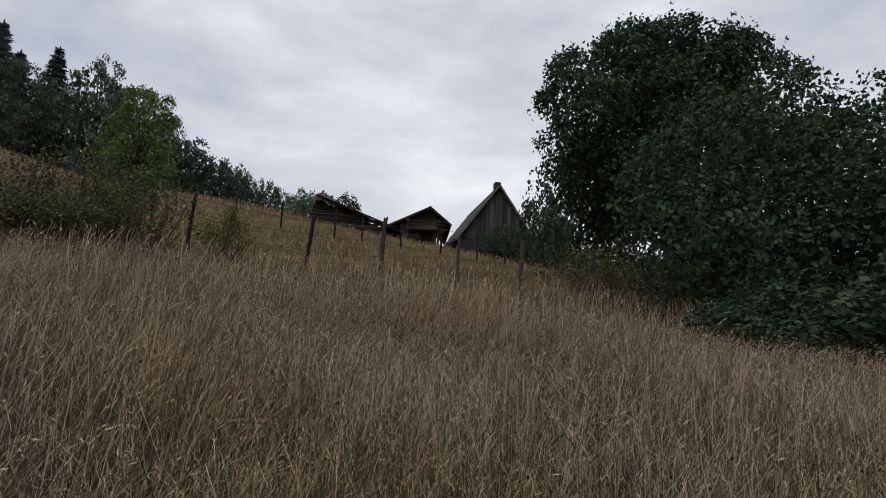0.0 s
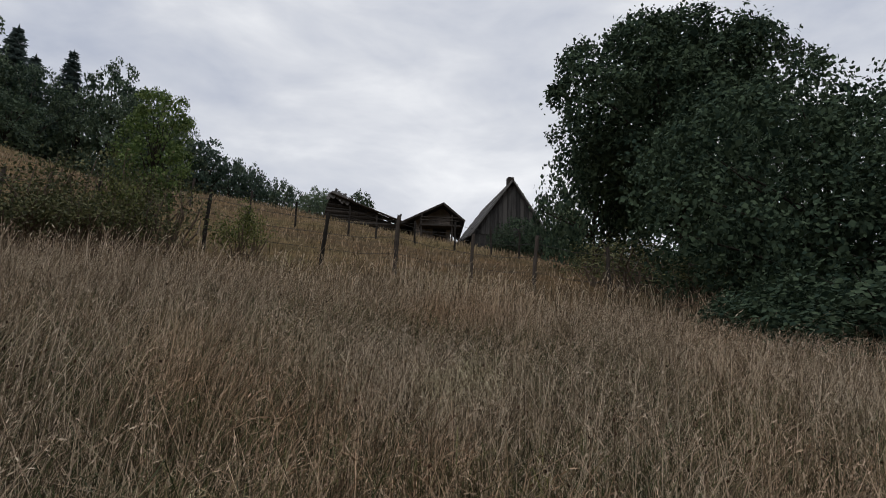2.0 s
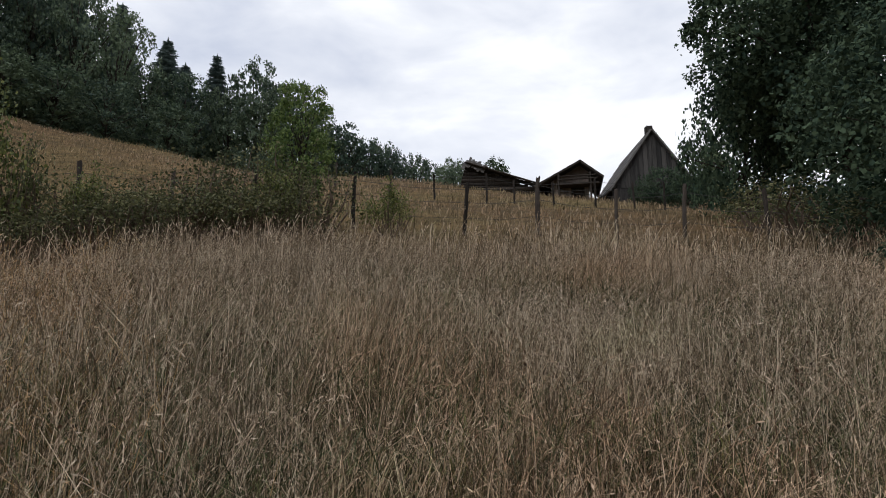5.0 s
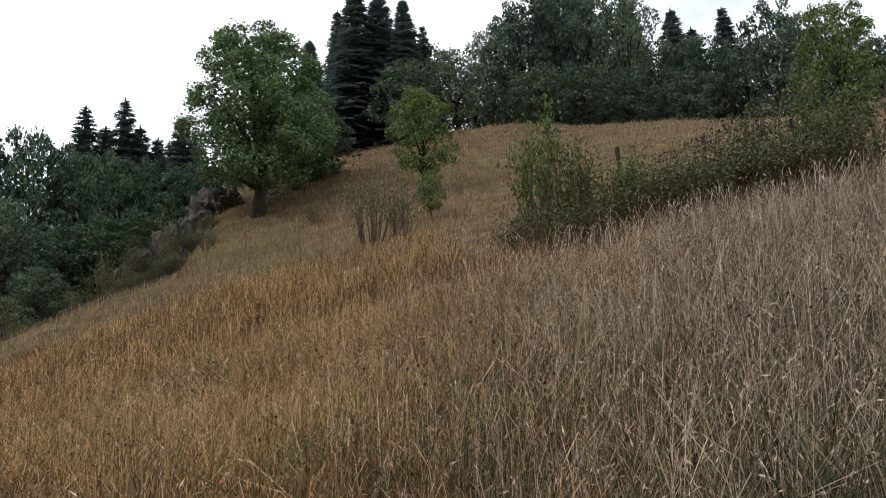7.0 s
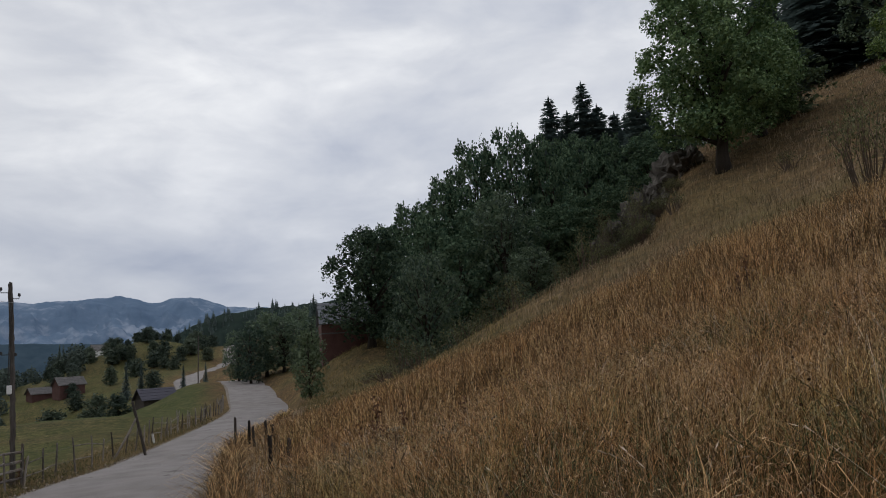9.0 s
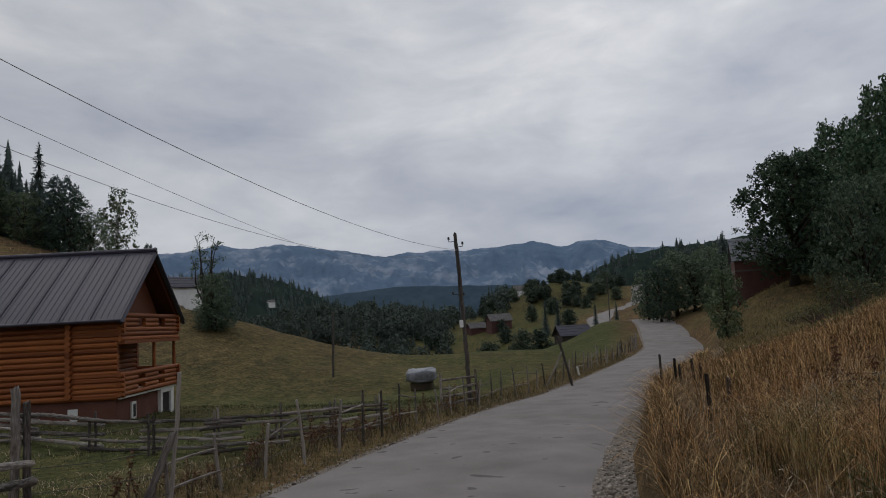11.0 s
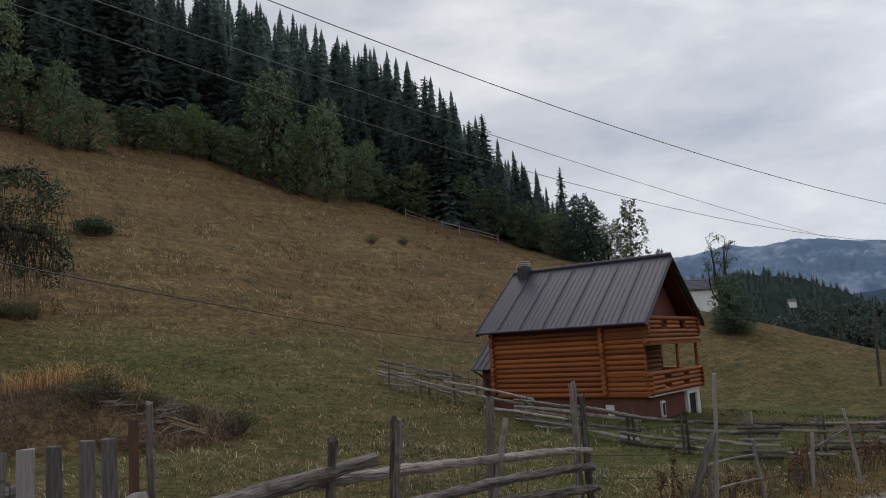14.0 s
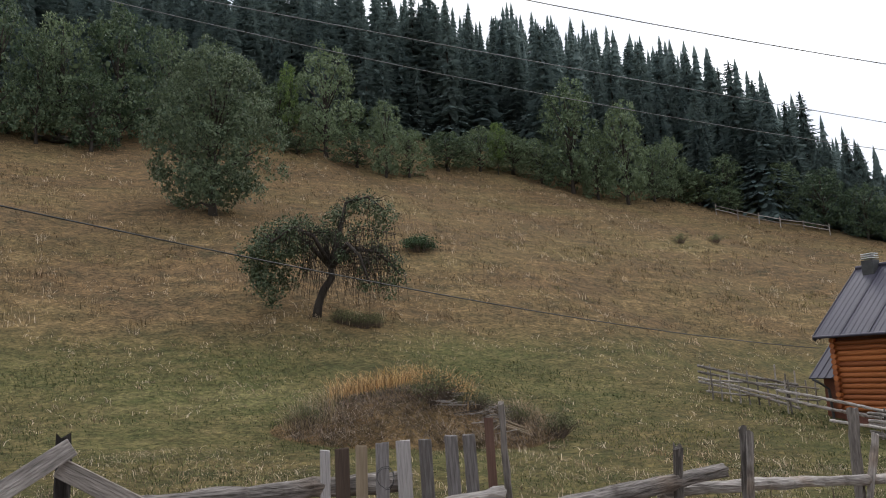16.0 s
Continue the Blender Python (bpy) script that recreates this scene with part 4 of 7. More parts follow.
tagged(new("far_spruce_wood", np_mesh("far_spruce_wood", v, f, M_NEEDLE)), "dense dark spruce wood covering the far hillside", "wood", kind="stuff")
for az, dist, el, wd in ((212.9, 88, 27.4, 9), (216.8, 88, 26.2, 8), (221.0, 86, 26.8, 9), (209.4, 92, 26.4, 7), (197.0, 92, 25.9, 9.6), (200.8, 94, 23.0, 6), (176.8, 102, 22.7, 8.6), (172.6, 102, 20.6, 6.4), (169.2, 109, 17.3, 5), (165.4, 112, 15.4, 5.5), (161.6, 113, 14.3, 6), (159.0, 110, 13.4, 6.5), (156.5, 109, 11.9, 6), (154.4, 110, 10.8, 6.5), (152.6, 108, 9.8, 5.5), (151.2, 108, 8.8, 5)):
    deciduous(az, dist, el, wd, group="trees along the upper wood edge")
for az, dist, el, wd in ((192.1, 88, 22.0, 5), (190.2, 90, 19.5, 6), (187.0, 98, 19.2, 7), (184.3, 101, 19.4, 6.5), (181.6, 103, 18.6, 7), (194.5, 90, 19.4, 7), (203.4, 94, 21.8, 7), (205.6, 93, 21.8, 7), (218.2, 86, 24.6, 6), (208.0, 90, 22.4, 6), (174.9, 102, 18.2, 6), (214.6, 84, 22.6, 6), (179.3, 103, 18.2, 7), (170.6, 106, 16.9, 6), (199.4, 90, 19.0, 6)):
    deciduous(az, dist, el, wd, label="low leafy green tree at the wood edge", group="trees along the upper wood edge")
for az, dist, el, wd in ((200.0, 93, 24.6, 3.2), (182.8, 101, 19.8, 3.2)):
    x, y = polar(az, dist)
    plant("young_tree", "young", None, x, y, wd / 2.6, top_height(az, dist, el) / 4.5, az * 5, "young yellow-green tree at the wood edge", "tree", "trees along the upper wood edge")
g = np.random.default_rng(15)
for k in range(34):
    az = 163 + k * 1.95 + g.uniform(-0.6, 0.6)
    dist = 110 - 0.42 * max(0, az - 175) + g.uniform(-3, 4)
    h = g.uniform(2.5, 6.0)
    x, y = polar(az, dist)
    kk = int(g.integers(0, 4))
    plant("tree", f"small{kk}", DEC_SMALL[kk], x, y, h / 12 * g.uniform(1.2, 1.8), h / 12, g.uniform(0, 360), "small leafy tree at the wood edge", "tree", "trees along the upper wood edge")
PINE = lambda: broadleaf(61, 10.0, 6.0, 1.5, 22, 3600, 0.3, M_NEEDLE, M_BARK)
x, y = polar(152.2, 108)
plant("pine_tree", "pine", PINE, x, y, 0.95, top_height(152.2, 108, 12.1) / 10, 0, "dark pine with an open rounded crown", "tree")
x, y = polar(146.2, 130)
plant("pine_tree", "pine", None, x, y, 0.5, top_height(146.2, 130, 7.2) / 10, 60, "small far pine on the ridge", "tree")
BIRCH = lambda: broadleaf(62, 10.0, 5.2, 1.0, 26, 3200, 0.22, M_LEAF_BIRCH, M_BIRCHBARK, trunk_r=0.012)
x, y = polar(148.4, 112)
plant("birch_tree", "birch", BIRCH, x, y, 1.15, top_height(148.4, 112, 11.3) / 10, 0, "pale grey-green birch with a slender crown", "tree")


def thin_tree():
    """Several slender stems, almost bare, with small leafy tufts; 8 m tall."""
    g = np.random.default_rng(63)
    bm = bmesh.new()
    cs, rs = [], []
    for q in range(7):
        a, lean, h = g.uniform(0, 6.28), g.uniform(0.3, 1.5), g.uniform(5.2, 8.0) if q else 8.0
        pts = [Vector((math.cos(a) * lean * t ** 1.3 + g.normal() * 0.1, math.sin(a) * lean * t ** 1.3 + g.normal() * 0.1, h * t - 0.2)) for t in np.linspace(0, 1, 7)]
        tube(bm, pts, [0.11 * (1 - 0.85 * k / 6) for k in range(7)], 6)
        for k in range(16):
            t = g.uniform(0.35, 1.0)
            i0 = min(5, int(t * 6))
            p0 = pts[i0].lerp(pts[i0 + 1], t * 6 - i0)
            e = p0 + Vector((g.normal() * 0.4, g.normal() * 0.4, g.uniform(0.1, 0.6)))
            tube(bm, [p0, p0.lerp(e, 0.5) + Vector((0, 0, 0.05)), e], [0.02, 0.014, 0.006], 3)
            if g.random() < 0.62:
                cs.append(tuple(e))
                rs.append(g.uniform(0.16, 0.36))
    v, f = leaf_cloud(g, cs, np.array(rs), 1500, 0.13, 0.1)
    return bm_mesh("trunk", bm, M_BARK, True), np_mesh("crown", v, f, M_LEAF)


x, y = polar(142.3, 58)
plant("thin_tree", "thin", thin_tree, x, y, 1.0, top_height(142.3, 58, 7.9) / 8, 0, "tall sparse tree with bare stems below the cabin", "tree")
for az, dist, el, wd in ((141.8, 57, 4.9, 2.6), (141.2, 58, 3.2, 2.6), (142.3, 57, 2.6, 1.8), (141.6, 56, 2.0, 3.0)):
    x, y = polar(az, dist)
    plant("tree", "dec1", DEC[1], x, y, wd / 8.5, top_height(az, dist, el) / 12, az * 31, "dark leafy tree below the cabin", "tree", "trees below the cabin")
for az, dist, el, wd in ((151.6, 106, 11.0, 7), (150.2, 107, 9.4, 6)):
    x, y = polar(az, dist)
    plant("tree", "big2", DEC_BIG[2], x, y, wd / 8.5, top_height(az, dist, el) / 12, az * 31, "dark leafy tree at the end of the wood", "tree", "trees along the upper wood edge")
x, y = polar(205.8, 58)
plant("oak_tree", "oak", lambda: broadleaf(71, 12.5, 10.8, 0.5, 70, 30000, 0.19, mat("oak_leaves", (0.046, 0.072, 0.042), (0.145, 0.182, 0.104), 0.5, 0.6, 0, 3, island=0.5, through_leaf=0.3), M_BARK, ragged=1.5), x, y, 1.0, top_height(205.8, 58, 25.4) / 12.5, 0, "broad leafy tree standing alone on the slope", "tree")
x, y = polar(189.6, 53)
plant("juniper_bush", "jun", lambda: shrub(72, 1.15, 2.6, 46, 3600, 0.11, mat("juniper_needles", (0.02, 0.045, 0.02), (0.06, 0.10, 0.04), 1, 0.7, 0, 4, island=0.5)), x, y, 1.15, 1.15, 0, "low rounded green juniper bush on the slope", "shrub")
for az, dist, h in ((152, 60, 1.0), (169, 78, 1.2), (166.5, 82, 1.4)):
    x, y = polar(az, dist)
    plant("small_bush", "thick", THICK, x, y, 0.8, 0.8, az, "small dull bush on the meadow", "shrub", "meadow bushes")


def apple_tree():
    """Old leaning apple tree: bent trunk, arching limbs, drooping bare twigs, leaves in uneven masses."""
    g = np.random.default_rng(81)
    rn = random.Random(81)
    bm = bmesh.new()
    tube(bm, [(-0.25, 0, -0.3), (-0.12, 0.05, 0.6), (0.12, 0.02, 1.2), (0.5, 0, 1.7), (0.45, 0.05, 2.4)], [0.26, 0.19, 0.165, 0.16, 0.14], 10, wob=0.08, rnd=rn)
    limbs = [[(0.4, 0, 2.2), (-0.6, 0.2, 3.3), (-1.8, 0.3, 3.9), (-2.9, 0.2, 3.2)], [(0.45, 0, 2.3), (0.9, 0.1, 3.8), (1.2, 0.1, 5.0), (2.2, 0.2, 5.3), (3.2, 0.2, 4.6)], [(0.4, 0, 2.1), (1.4, -0.3, 2.9), (2.6, -0.5, 2.7), (3.6, -0.6, 1.7)], [(0.4, 0, 2.3), (-0.3, -0.6, 3.4), (-1.2, -1.1, 3.7), (-2.1, -1.5, 3.0)], [(0.4, 0.1, 2.3), (0.2, 1.0, 3.6), (0.5, 1.8, 4.0), (0.8, 2.4, 3.4)], [(0.5, 0, 2.2), (1.2, -1.0, 3.0), (1.7, -1.6, 2.4), (2.1, -1.9, 1.2)]]
    twigs = []
    for L in limbs:
        tube(bm, L, [0.13 - 0.026 * k for k in range(len(L))], 6)
        for k in range(44):
            i = rn.randrange(1, len(L) - 1)
            s = Vector(L[i]).lerp(Vector(L[i + 1]), rn.random())
            d = Vector((rn.uniform(-1, 1), rn.uniform(-1, 1), rn.uniform(-0.2, 0.5)))
            e = s + d * 0.8 + Vector((0, 0, -rn.uniform(0.2, 1.5)))
            tube(bm, [s, s + d * 0.55, e], [0.02, 0.013, 0.005], 3)
            twigs.append(e)
    for k in range(330):
        s = Vector((rn.uniform(-0.9, 3.4), rn.uniform(-1.5, 1.5), rn.uniform(1.9, 3.9)))
        d = Vector((rn.uniform(-0.7, 0.7), rn.uniform(-0.6, 0.6), 0))
        tube(bm, [s - d * 0.5, s + d * 0.3 + Vector((0, 0, 0.05)), s + d + Vector((0, 0, -rn.uniform(0.6, 1.9)))], [0.017, 0.012, 0.005], 3)
    cs = [(0.4, 0.3, 3.6), (1.0, -0.4, 3.3), (-0.3, 0.5, 3.0), (1.6, 0.4, 3.9), (0.9, 0.6, 4.7), (-2.7, 0.0, 1.5), (-2.2, -0.5, 1.2), (-1.7, 0.2, 1.9), (-2.9, 0.3, 2.1), (-1.9, -0.6, 2.4), (-1.2, 0.3, 3.0), (-2.3, 0.2, 3.4), (-1.6, 0.3, 3.9), (-2.8, 0.2, 2.5), (-2.4, -0.8, 2.9), (-1.4, -1.0, 3.6), (2.0, 0.2, 5.0), (2.9, 0.2, 4.4), (1.5, 0.1, 4.9), (2.6, 0.4, 3.8), (3.3, -0.6, 2.2), (3.5, -0.6, 1.5), (2.8, -0.5, 2.7), (0.4, 1.9, 3.7), (-0.6, 0.4, 3.6), (-3.0, 0.3, 1.9), (-0.2, -0.2, 3.9), (-0.9, 0.2, 4.2), (0.7, 0.2, 4.3), (-2.4, -0.4, 1.9), (-1.6, -0.8, 2.6), (-3.1, 0.0, 2.8), (-0.9, -0.9, 2.9), (2.2, -0.3, 2.3), (2.5, 0.5, 3.1), (0.9, -1.2, 2.4), (-1.5, 0.1, 1.5), (-2.2, 0.3, 0.8), (1.9, -0.2, 1.9), (2.7, 0.0, 1.4), (3.2, -0.3, 0.9), (-0.8, 0.4, 2.1), (1.3, 0.5, 2.6), (2.0, -1.0, 1.2)]
    rs = [0.6, 0.5, 0.6, 0.55, 0.55, 0.7, 0.65, 0.7, 0.7, 0.7, 0.8, 0.95, 0.8, 0.8, 0.8, 0.7, 0.75, 0.8, 0.5, 0.5, 0.6, 0.5, 0.4, 0.7, 0.5, 0.5, 0.6, 0.6, 0.6, 0.6, 0.6, 0.7, 0.5, 0.45, 0.5, 0.4, 0.5, 0.45, 0.45, 0.5, 0.4, 0.4, 0.45, 0.4]
    v, f = leaf_cloud(g, cs, np.array(rs) * 1.12, 15000, 0.11, 0.1)
    return bm_mesh("trunk", bm, M_BARK, True), np_mesh("crown", v, f, mat("apple_leaves", (0.035, 0.055, 0.028), (0.11, 0.14, 0.075), 0.6, 0.6, 0, 3, island=0.5, through_leaf=0.2))


x, y = polar(197.5, 37)
plant("apple_tree", "apple", apple_tree, x, y, 1.12, 1.2, 197, "old leaning apple tree with drooping bare twigs", "tree")

for az_, d_, s_ in ((195.2, 36.4, 0.7), (194.2, 36.2, 0.6), (193.2, 36.6, 0.5), (196.0, 36.4, 0.5)):
    x, y = polar(az_, d_)
    plant("low_thicket", "thick", THICK, x, y, s_, 0.65, az_ * 7, "low green weeds under the apple tree", "shrub", "apple tree weeds")

# ---------------- log cabin ----------------


CAB_A = polar(148.1, 27.0)
CAB_Z = -1.35
LW, GW = 6.65, 5.6          # side wall and gable wall
cabin = new("log_cabin")
cabin.matrix_basis = pose(CAB_A[0], CAB_A[1], CAB_Z, 0, 0, 126.1)
tagged(cabin, "orange log cabin with a grey sheet-metal roof and balconies", "cabin")
EAVE, RIDGE, BASE = 3.68, 6.32, 0.98
X0, X1, Y0, Y1 = -LW - 0.15, -0.25, 0.35, 0.35 + GW
YM = (Y0 + Y1) / 2
XG = X1 - 1.55             # the recessed front wall behind the balconies

bm = bmesh.new()
box(bm, (X0 + X1) / 2, (Y0 + Y1) / 2, BASE / 2 - 0.3, X1 - X0 - 0.1, Y1 - Y0 - 0.1, BASE + 0.6, bevel=0.02)
base = part("plinth", bm_mesh("plinth", bm, M_BRICKWALL), cabin, "brown rendered plinth")
LOGR = 0.105
nlog = int((EAVE - BASE + 0.02) / (LOGR * 1.86))
bm = bmesh.new()
tube(bm, [(0, 0, 0), (1, 0, 0)], [LOGR, LOGR], 10)
LOG_SIDE = bm_mesh("log", bm, M_LOG, False)
for k in range(nlog):
    z = BASE + 0.09 + k * LOGR * 1.86
    part("log", LOG_SIDE, cabin, m=pose(X0 - 0.05, Y0, z) @ Matrix.Diagonal((X1 - X0 + 0.1, 1, 1, 1)))
    part("log", LOG_SIDE, cabin, m=pose(X0 - 0.05, Y1, z) @ Matrix.Diagonal((XG - X0 + 0.15, 1, 1, 1)))
    part("log", LOG_SIDE, cabin, m=pose(X0, Y0 - 0.12, z + LOGR * 0.9, 0, 0, 90) @ Matrix.Diagonal((Y1 - Y0 + 0.24, 1, 1, 1)))
    part("log", LOG_SIDE, cabin, m=pose(XG, Y0 - 0.16, z + LOGR * 0.9, 0, 0, 90) @ Matrix.Diagonal((Y1 - Y0 + 0.3, 1, 1, 1)))
# rows of cross-wall ends that stand out of the side wall
bm = bmesh.new()
tube(bm, [(0, -0.24, 0), (0, 0, 0)], [LOGR * 0.95, LOGR * 0.95], 8)
LOG_END = bm_mesh("log_end", bm, M_LOG)
for k in range(nlog):
    for xx in (X0 + 0.08, XG):
        part("log_end", LOG_END, cabin, m=pose(xx, Y0, BASE + 0.09 + k * LOGR * 1.86 + LOGR * 0.9))
# upper side boarding under the eaves, its dark brown standing in for their shade
bm = bmesh.new()
box(bm, (X0 + X1) / 2, Y0 + 0.02, EAVE - 0.02, X1 - X0, 0.12, 0.42)
box(bm, (X0 + X1) / 2, Y1 - 0.02, EAVE - 0.02, X1 - X0, 0.12, 0.42)
part("eaves_board", bm_mesh("eaves_board", bm, M_LOGDARK), cabin, "eaves boarding coloured dark for the shade under the roof")
# gable walls
for xx, nm in ((X0 + 0.06, "back_gable"), (X1 - 0.45, "front_gable")):
    bm = bmesh.new()
    pts = [(xx - 0.05, Y0 + 0.05, EAVE - 0.3), (xx - 0.05, Y1 - 0.05, EAVE - 0.3), (xx - 0.05, YM, RIDGE - 0.2)]
    a = [bm.verts.new(p) for p in pts]
    b = [bm.verts.new((p[0] + 0.1, p[1], p[2])) for p in pts]
    bm.faces.new(a)
    bm.faces.new(b[::-1])
    for k in range(3):
        bm.faces.new((a[k], a[(k + 1) % 3], b[(k + 1) % 3], b[k]))
    part(nm, bm_mesh(nm, bm, M_LOGDARK), cabin, "dark stained gable boarding")
# roof: two slopes of standing-seam sheets
OH = 0.45
RX0, RX1 = X0 - 0.45, X1 + 0.35
slope = math.atan2(RIDGE - EAVE, YM - Y0 + OH)
slen = math.hypot(RIDGE - EAVE + 0.0, YM - Y0 + OH) + 0.05
SHEETS = 7
sw = (RX1 - RX0) / SHEETS


def plate(name, sx, sy, sz):
    bm = bmesh.new()
    box(bm, sx / 2, sy / 2, 0, sx, sy, sz)
    return bm_mesh(name, bm, M_ROOF)


SHEET, RIB, SEAM = plate("roof_sheet", sw, slen, 0.04), plate("rib", 0.022, slen, 0.012), plate("seam", 0.03, slen, 0.03)
for k in range(SHEETS):
    for at_x, at_y, turn in ((RX0 + k * sw, Y0 - OH, 0), (RX0 + (k + 1) * sw, Y1 + OH, 180)):
        sheet = part("roof_sheet", SHEET, cabin, m=pose(at_x, at_y, EAVE, math.degrees(slope), 0, turn))
        for q in range(5):
            part("rib", RIB, sheet, m=pose(sw * (q + 0.5) / 5, 0, 0.025))
        part("seam", SEAM, sheet, m=pose(-0.025, 0, 0.035))
bm = bmesh.new()
tube(bm, [(RX0, YM, RIDGE + 0.05), (RX1, YM, RIDGE + 0.05)], [0.09, 0.09], 8)
part("ridge_cap", bm_mesh("ridge_cap", bm, M_ROOF), cabin)
for sgn in (-1, 1):
    ye = Y0 - OH if sgn < 0 else Y1 + OH
    for xx in (RX1 - 0.03, RX0 + 0.03):
        bm = bmesh.new()
        tube(bm, [(xx, ye, EAVE - 0.11), (xx, YM, RIDGE - 0.11)], [0.085, 0.085], 4)
        part("barge_board", bm_mesh("barge_board", bm, M_ROOF), cabin, "dark sheet-metal barge board")
    for k in range(9):
        bm = bmesh.new()
        xx = RX0 + 0.2 + k * (RX1 - RX0 - 0.4) / 8
        tube(bm, [(xx, ye + sgn * -0.05, EAVE - 0.10), (xx, YM, RIDGE - 0.12)], [0.05, 0.05], 4)
        part("rafter", bm_mesh("rafter", bm, M_LOGDARK), cabin)
    bm = bmesh.new()
    tube(bm, [(RX0, ye - sgn * -0.03, EAVE - 0.03), (RX1, ye - sgn * -0.03, EAVE - 0.03)], [0.055, 0.055], 8)
    part("gutter", bm_mesh("gutter", bm, M_ROOF), cabin, "grey half-round gutter")
# soffit under the front roof overhang
bm = bmesh.new()
for ya, yb in ((Y0 - OH + 0.05, YM), (Y1 + OH - 0.05, YM)):
    q = [bm.verts.new(p) for p in ((XG, ya, EAVE - 0.06), (RX1 - 0.05, ya, EAVE - 0.06), (RX1 - 0.05, yb, RIDGE - 0.1), (XG, yb, RIDGE - 0.1))]
    e = [bm.verts.new(v.co - Vector((0, 0, 0.03))) for v in q]
    bm.faces.new(q)
    bm.faces.new(e[::-1])
    for k in range(4):
        bm.faces.new((q[k], q[(k + 1) % 4], e[(k + 1) % 4], e[k]))
part("soffit", bm_mesh("soffit", bm, M_LOGDARK), cabin, "dark boarded soffit")
# upper balcony: floor and log balustrade with short filler logs
UP = EAVE - 0.72
bm = bmesh.new()
box(bm, (XG + X1) / 2 + 0.1, YM, UP - 0.06, X1 - XG + 0.4, Y1 - Y0 + 0.1, 0.12)
part("balcony_floor", bm_mesh("balcony_floor", bm, M_LOG), cabin)


def rail_logs(zb, count, step_z, xf, ya, yb, gap_rows, front=True):
    """Balustrade of stacked logs; in the rows of gap_rows only short pieces fill it."""
    for k in range(count):
        z = zb + k * step_z
        if k in gap_rows:
            for q in range(3):
                y0_ = ya + (yb - ya) * (0.0 + 0.36 * q) + 0.05
                part("short_log", LOG_SIDE, cabin, m=pose(xf, y0_, z, 0, 0, 90) @ Matrix.Diagonal(((yb - ya) * 0.24, 0.8, 0.8, 1)))
        else:
            part("rail_log", LOG_SIDE, cabin, m=pose(xf, ya - 0.12, z, 0, 0, 90) @ Matrix.Diagonal((yb - ya + 0.24, 0.85, 0.85, 1)))


rail_logs(UP + 0.06, 6, 0.165, X1 + 0.15, Y0, Y1, (3, 4))
for k in range(6):
    for yy in (Y0 - 0.02, Y1 + 0.02):
        part("side_log", LOG_SIDE, cabin, m=pose(XG, yy, UP + 0.02 + k * 0.165) @ Matrix.Diagonal((X1 + 0.3 - XG - 0.16 * max(0, 2 - k), 0.84, 0.84, 1)))
# lower terrace
bm = bmesh.new()
box(bm, (XG + X1) / 2 + 0.04, YM, BASE + 0.03, X1 - XG + 0.14, Y1 - Y0 + 0.02, 0.07)
part("terrace_floor", bm_mesh("terrace_floor", bm, M_WHITE), cabin, "pale concrete terrace slab edge")
rail_logs(BASE + 0.16, 5, 0.165, X1 + 0.12, Y0, Y1, (1, 3))
for k in range(5):
    for yy in (Y0 - 0.02, Y1 + 0.02):
        part("side_log", LOG_SIDE, cabin, m=pose(XG, yy, BASE + 0.14 + k * 0.165) @ Matrix.Diagonal((X1 + 0.28 - XG, 0.84, 0.84, 1)))
for yy in (Y1 - 0.15, YM + 0.4):
    bm = bmesh.new()
    tube(bm, [(X1 + 0.1, yy, BASE + 0.8), (X1 + 0.1, yy, UP)], [0.07, 0.06], 8)
    part("balcony_post", bm_mesh("balcony_post", bm, M_LOG), cabin)
bm = bmesh.new()
box(bm, XG + 0.11, YM - 0.2, BASE + 1.0, 0.06, 0.95, 1.95, bevel=0.01)
part("front_door", bm_mesh("front_door", bm, M_LOGDARK), cabin, "dark wooden front door")
# plinth openings on the gable side
bm = bmesh.new()
box(bm, X1 - 0.02, Y0 + 1.45, 0.45, 0.08, 0.38, 0.62, bevel=0.01)
win = part("window", bm_mesh("window", bm, M_WHITE), cabin, "small white plinth window")
bm = bmesh.new()
box(bm, X1 + 0.025, Y0 + 1.45, 0.45, 0.02, 0.2, 0.44)
part("pane", bm_mesh("pane", bm, M_DARK), win)
bm = bmesh.new()
for yy in (Y1 - 1.55, Y1 - 0.35):
    box(bm, X1 + 0.0, yy, 0.38, 0.16, 0.34 if yy > Y1 - 1 else 0.2, 1.25)
box(bm, X1 + 0.0, Y1 - 0.95, 0.93, 0.158, 1.0, 0.22)
frm = part("cellar_door_frame", bm_mesh("cellar_door_frame", bm, M_WHITE), cabin, "white painted cellar door frame")
bm = bmesh.new()
box(bm, X1 - 0.03, Y1 - 0.95, 0.35, 0.05, 1.02, 1.2)
part("cellar_door", bm_mesh("cellar_door", bm, M_DARK), frm, "dark cellar doorway")
# flaking white patch on the plinth
bm = bmesh.new()
for qx, qz, sx_, sz_ in ((0.0, 0.62, 0.34, 0.2), (0.03, 0.42, 0.26, 0.24), (0.07, 0.24, 0.16, 0.2)):
    box(bm, -1.75 + qx, Y0 + 0.045, qz, sx_, 0.02, sz_, bevel=0.008)
part("white_patch", bm_mesh("white_patch", bm, M_WHITE), cabin, "flaking white paint patch on the plinth")
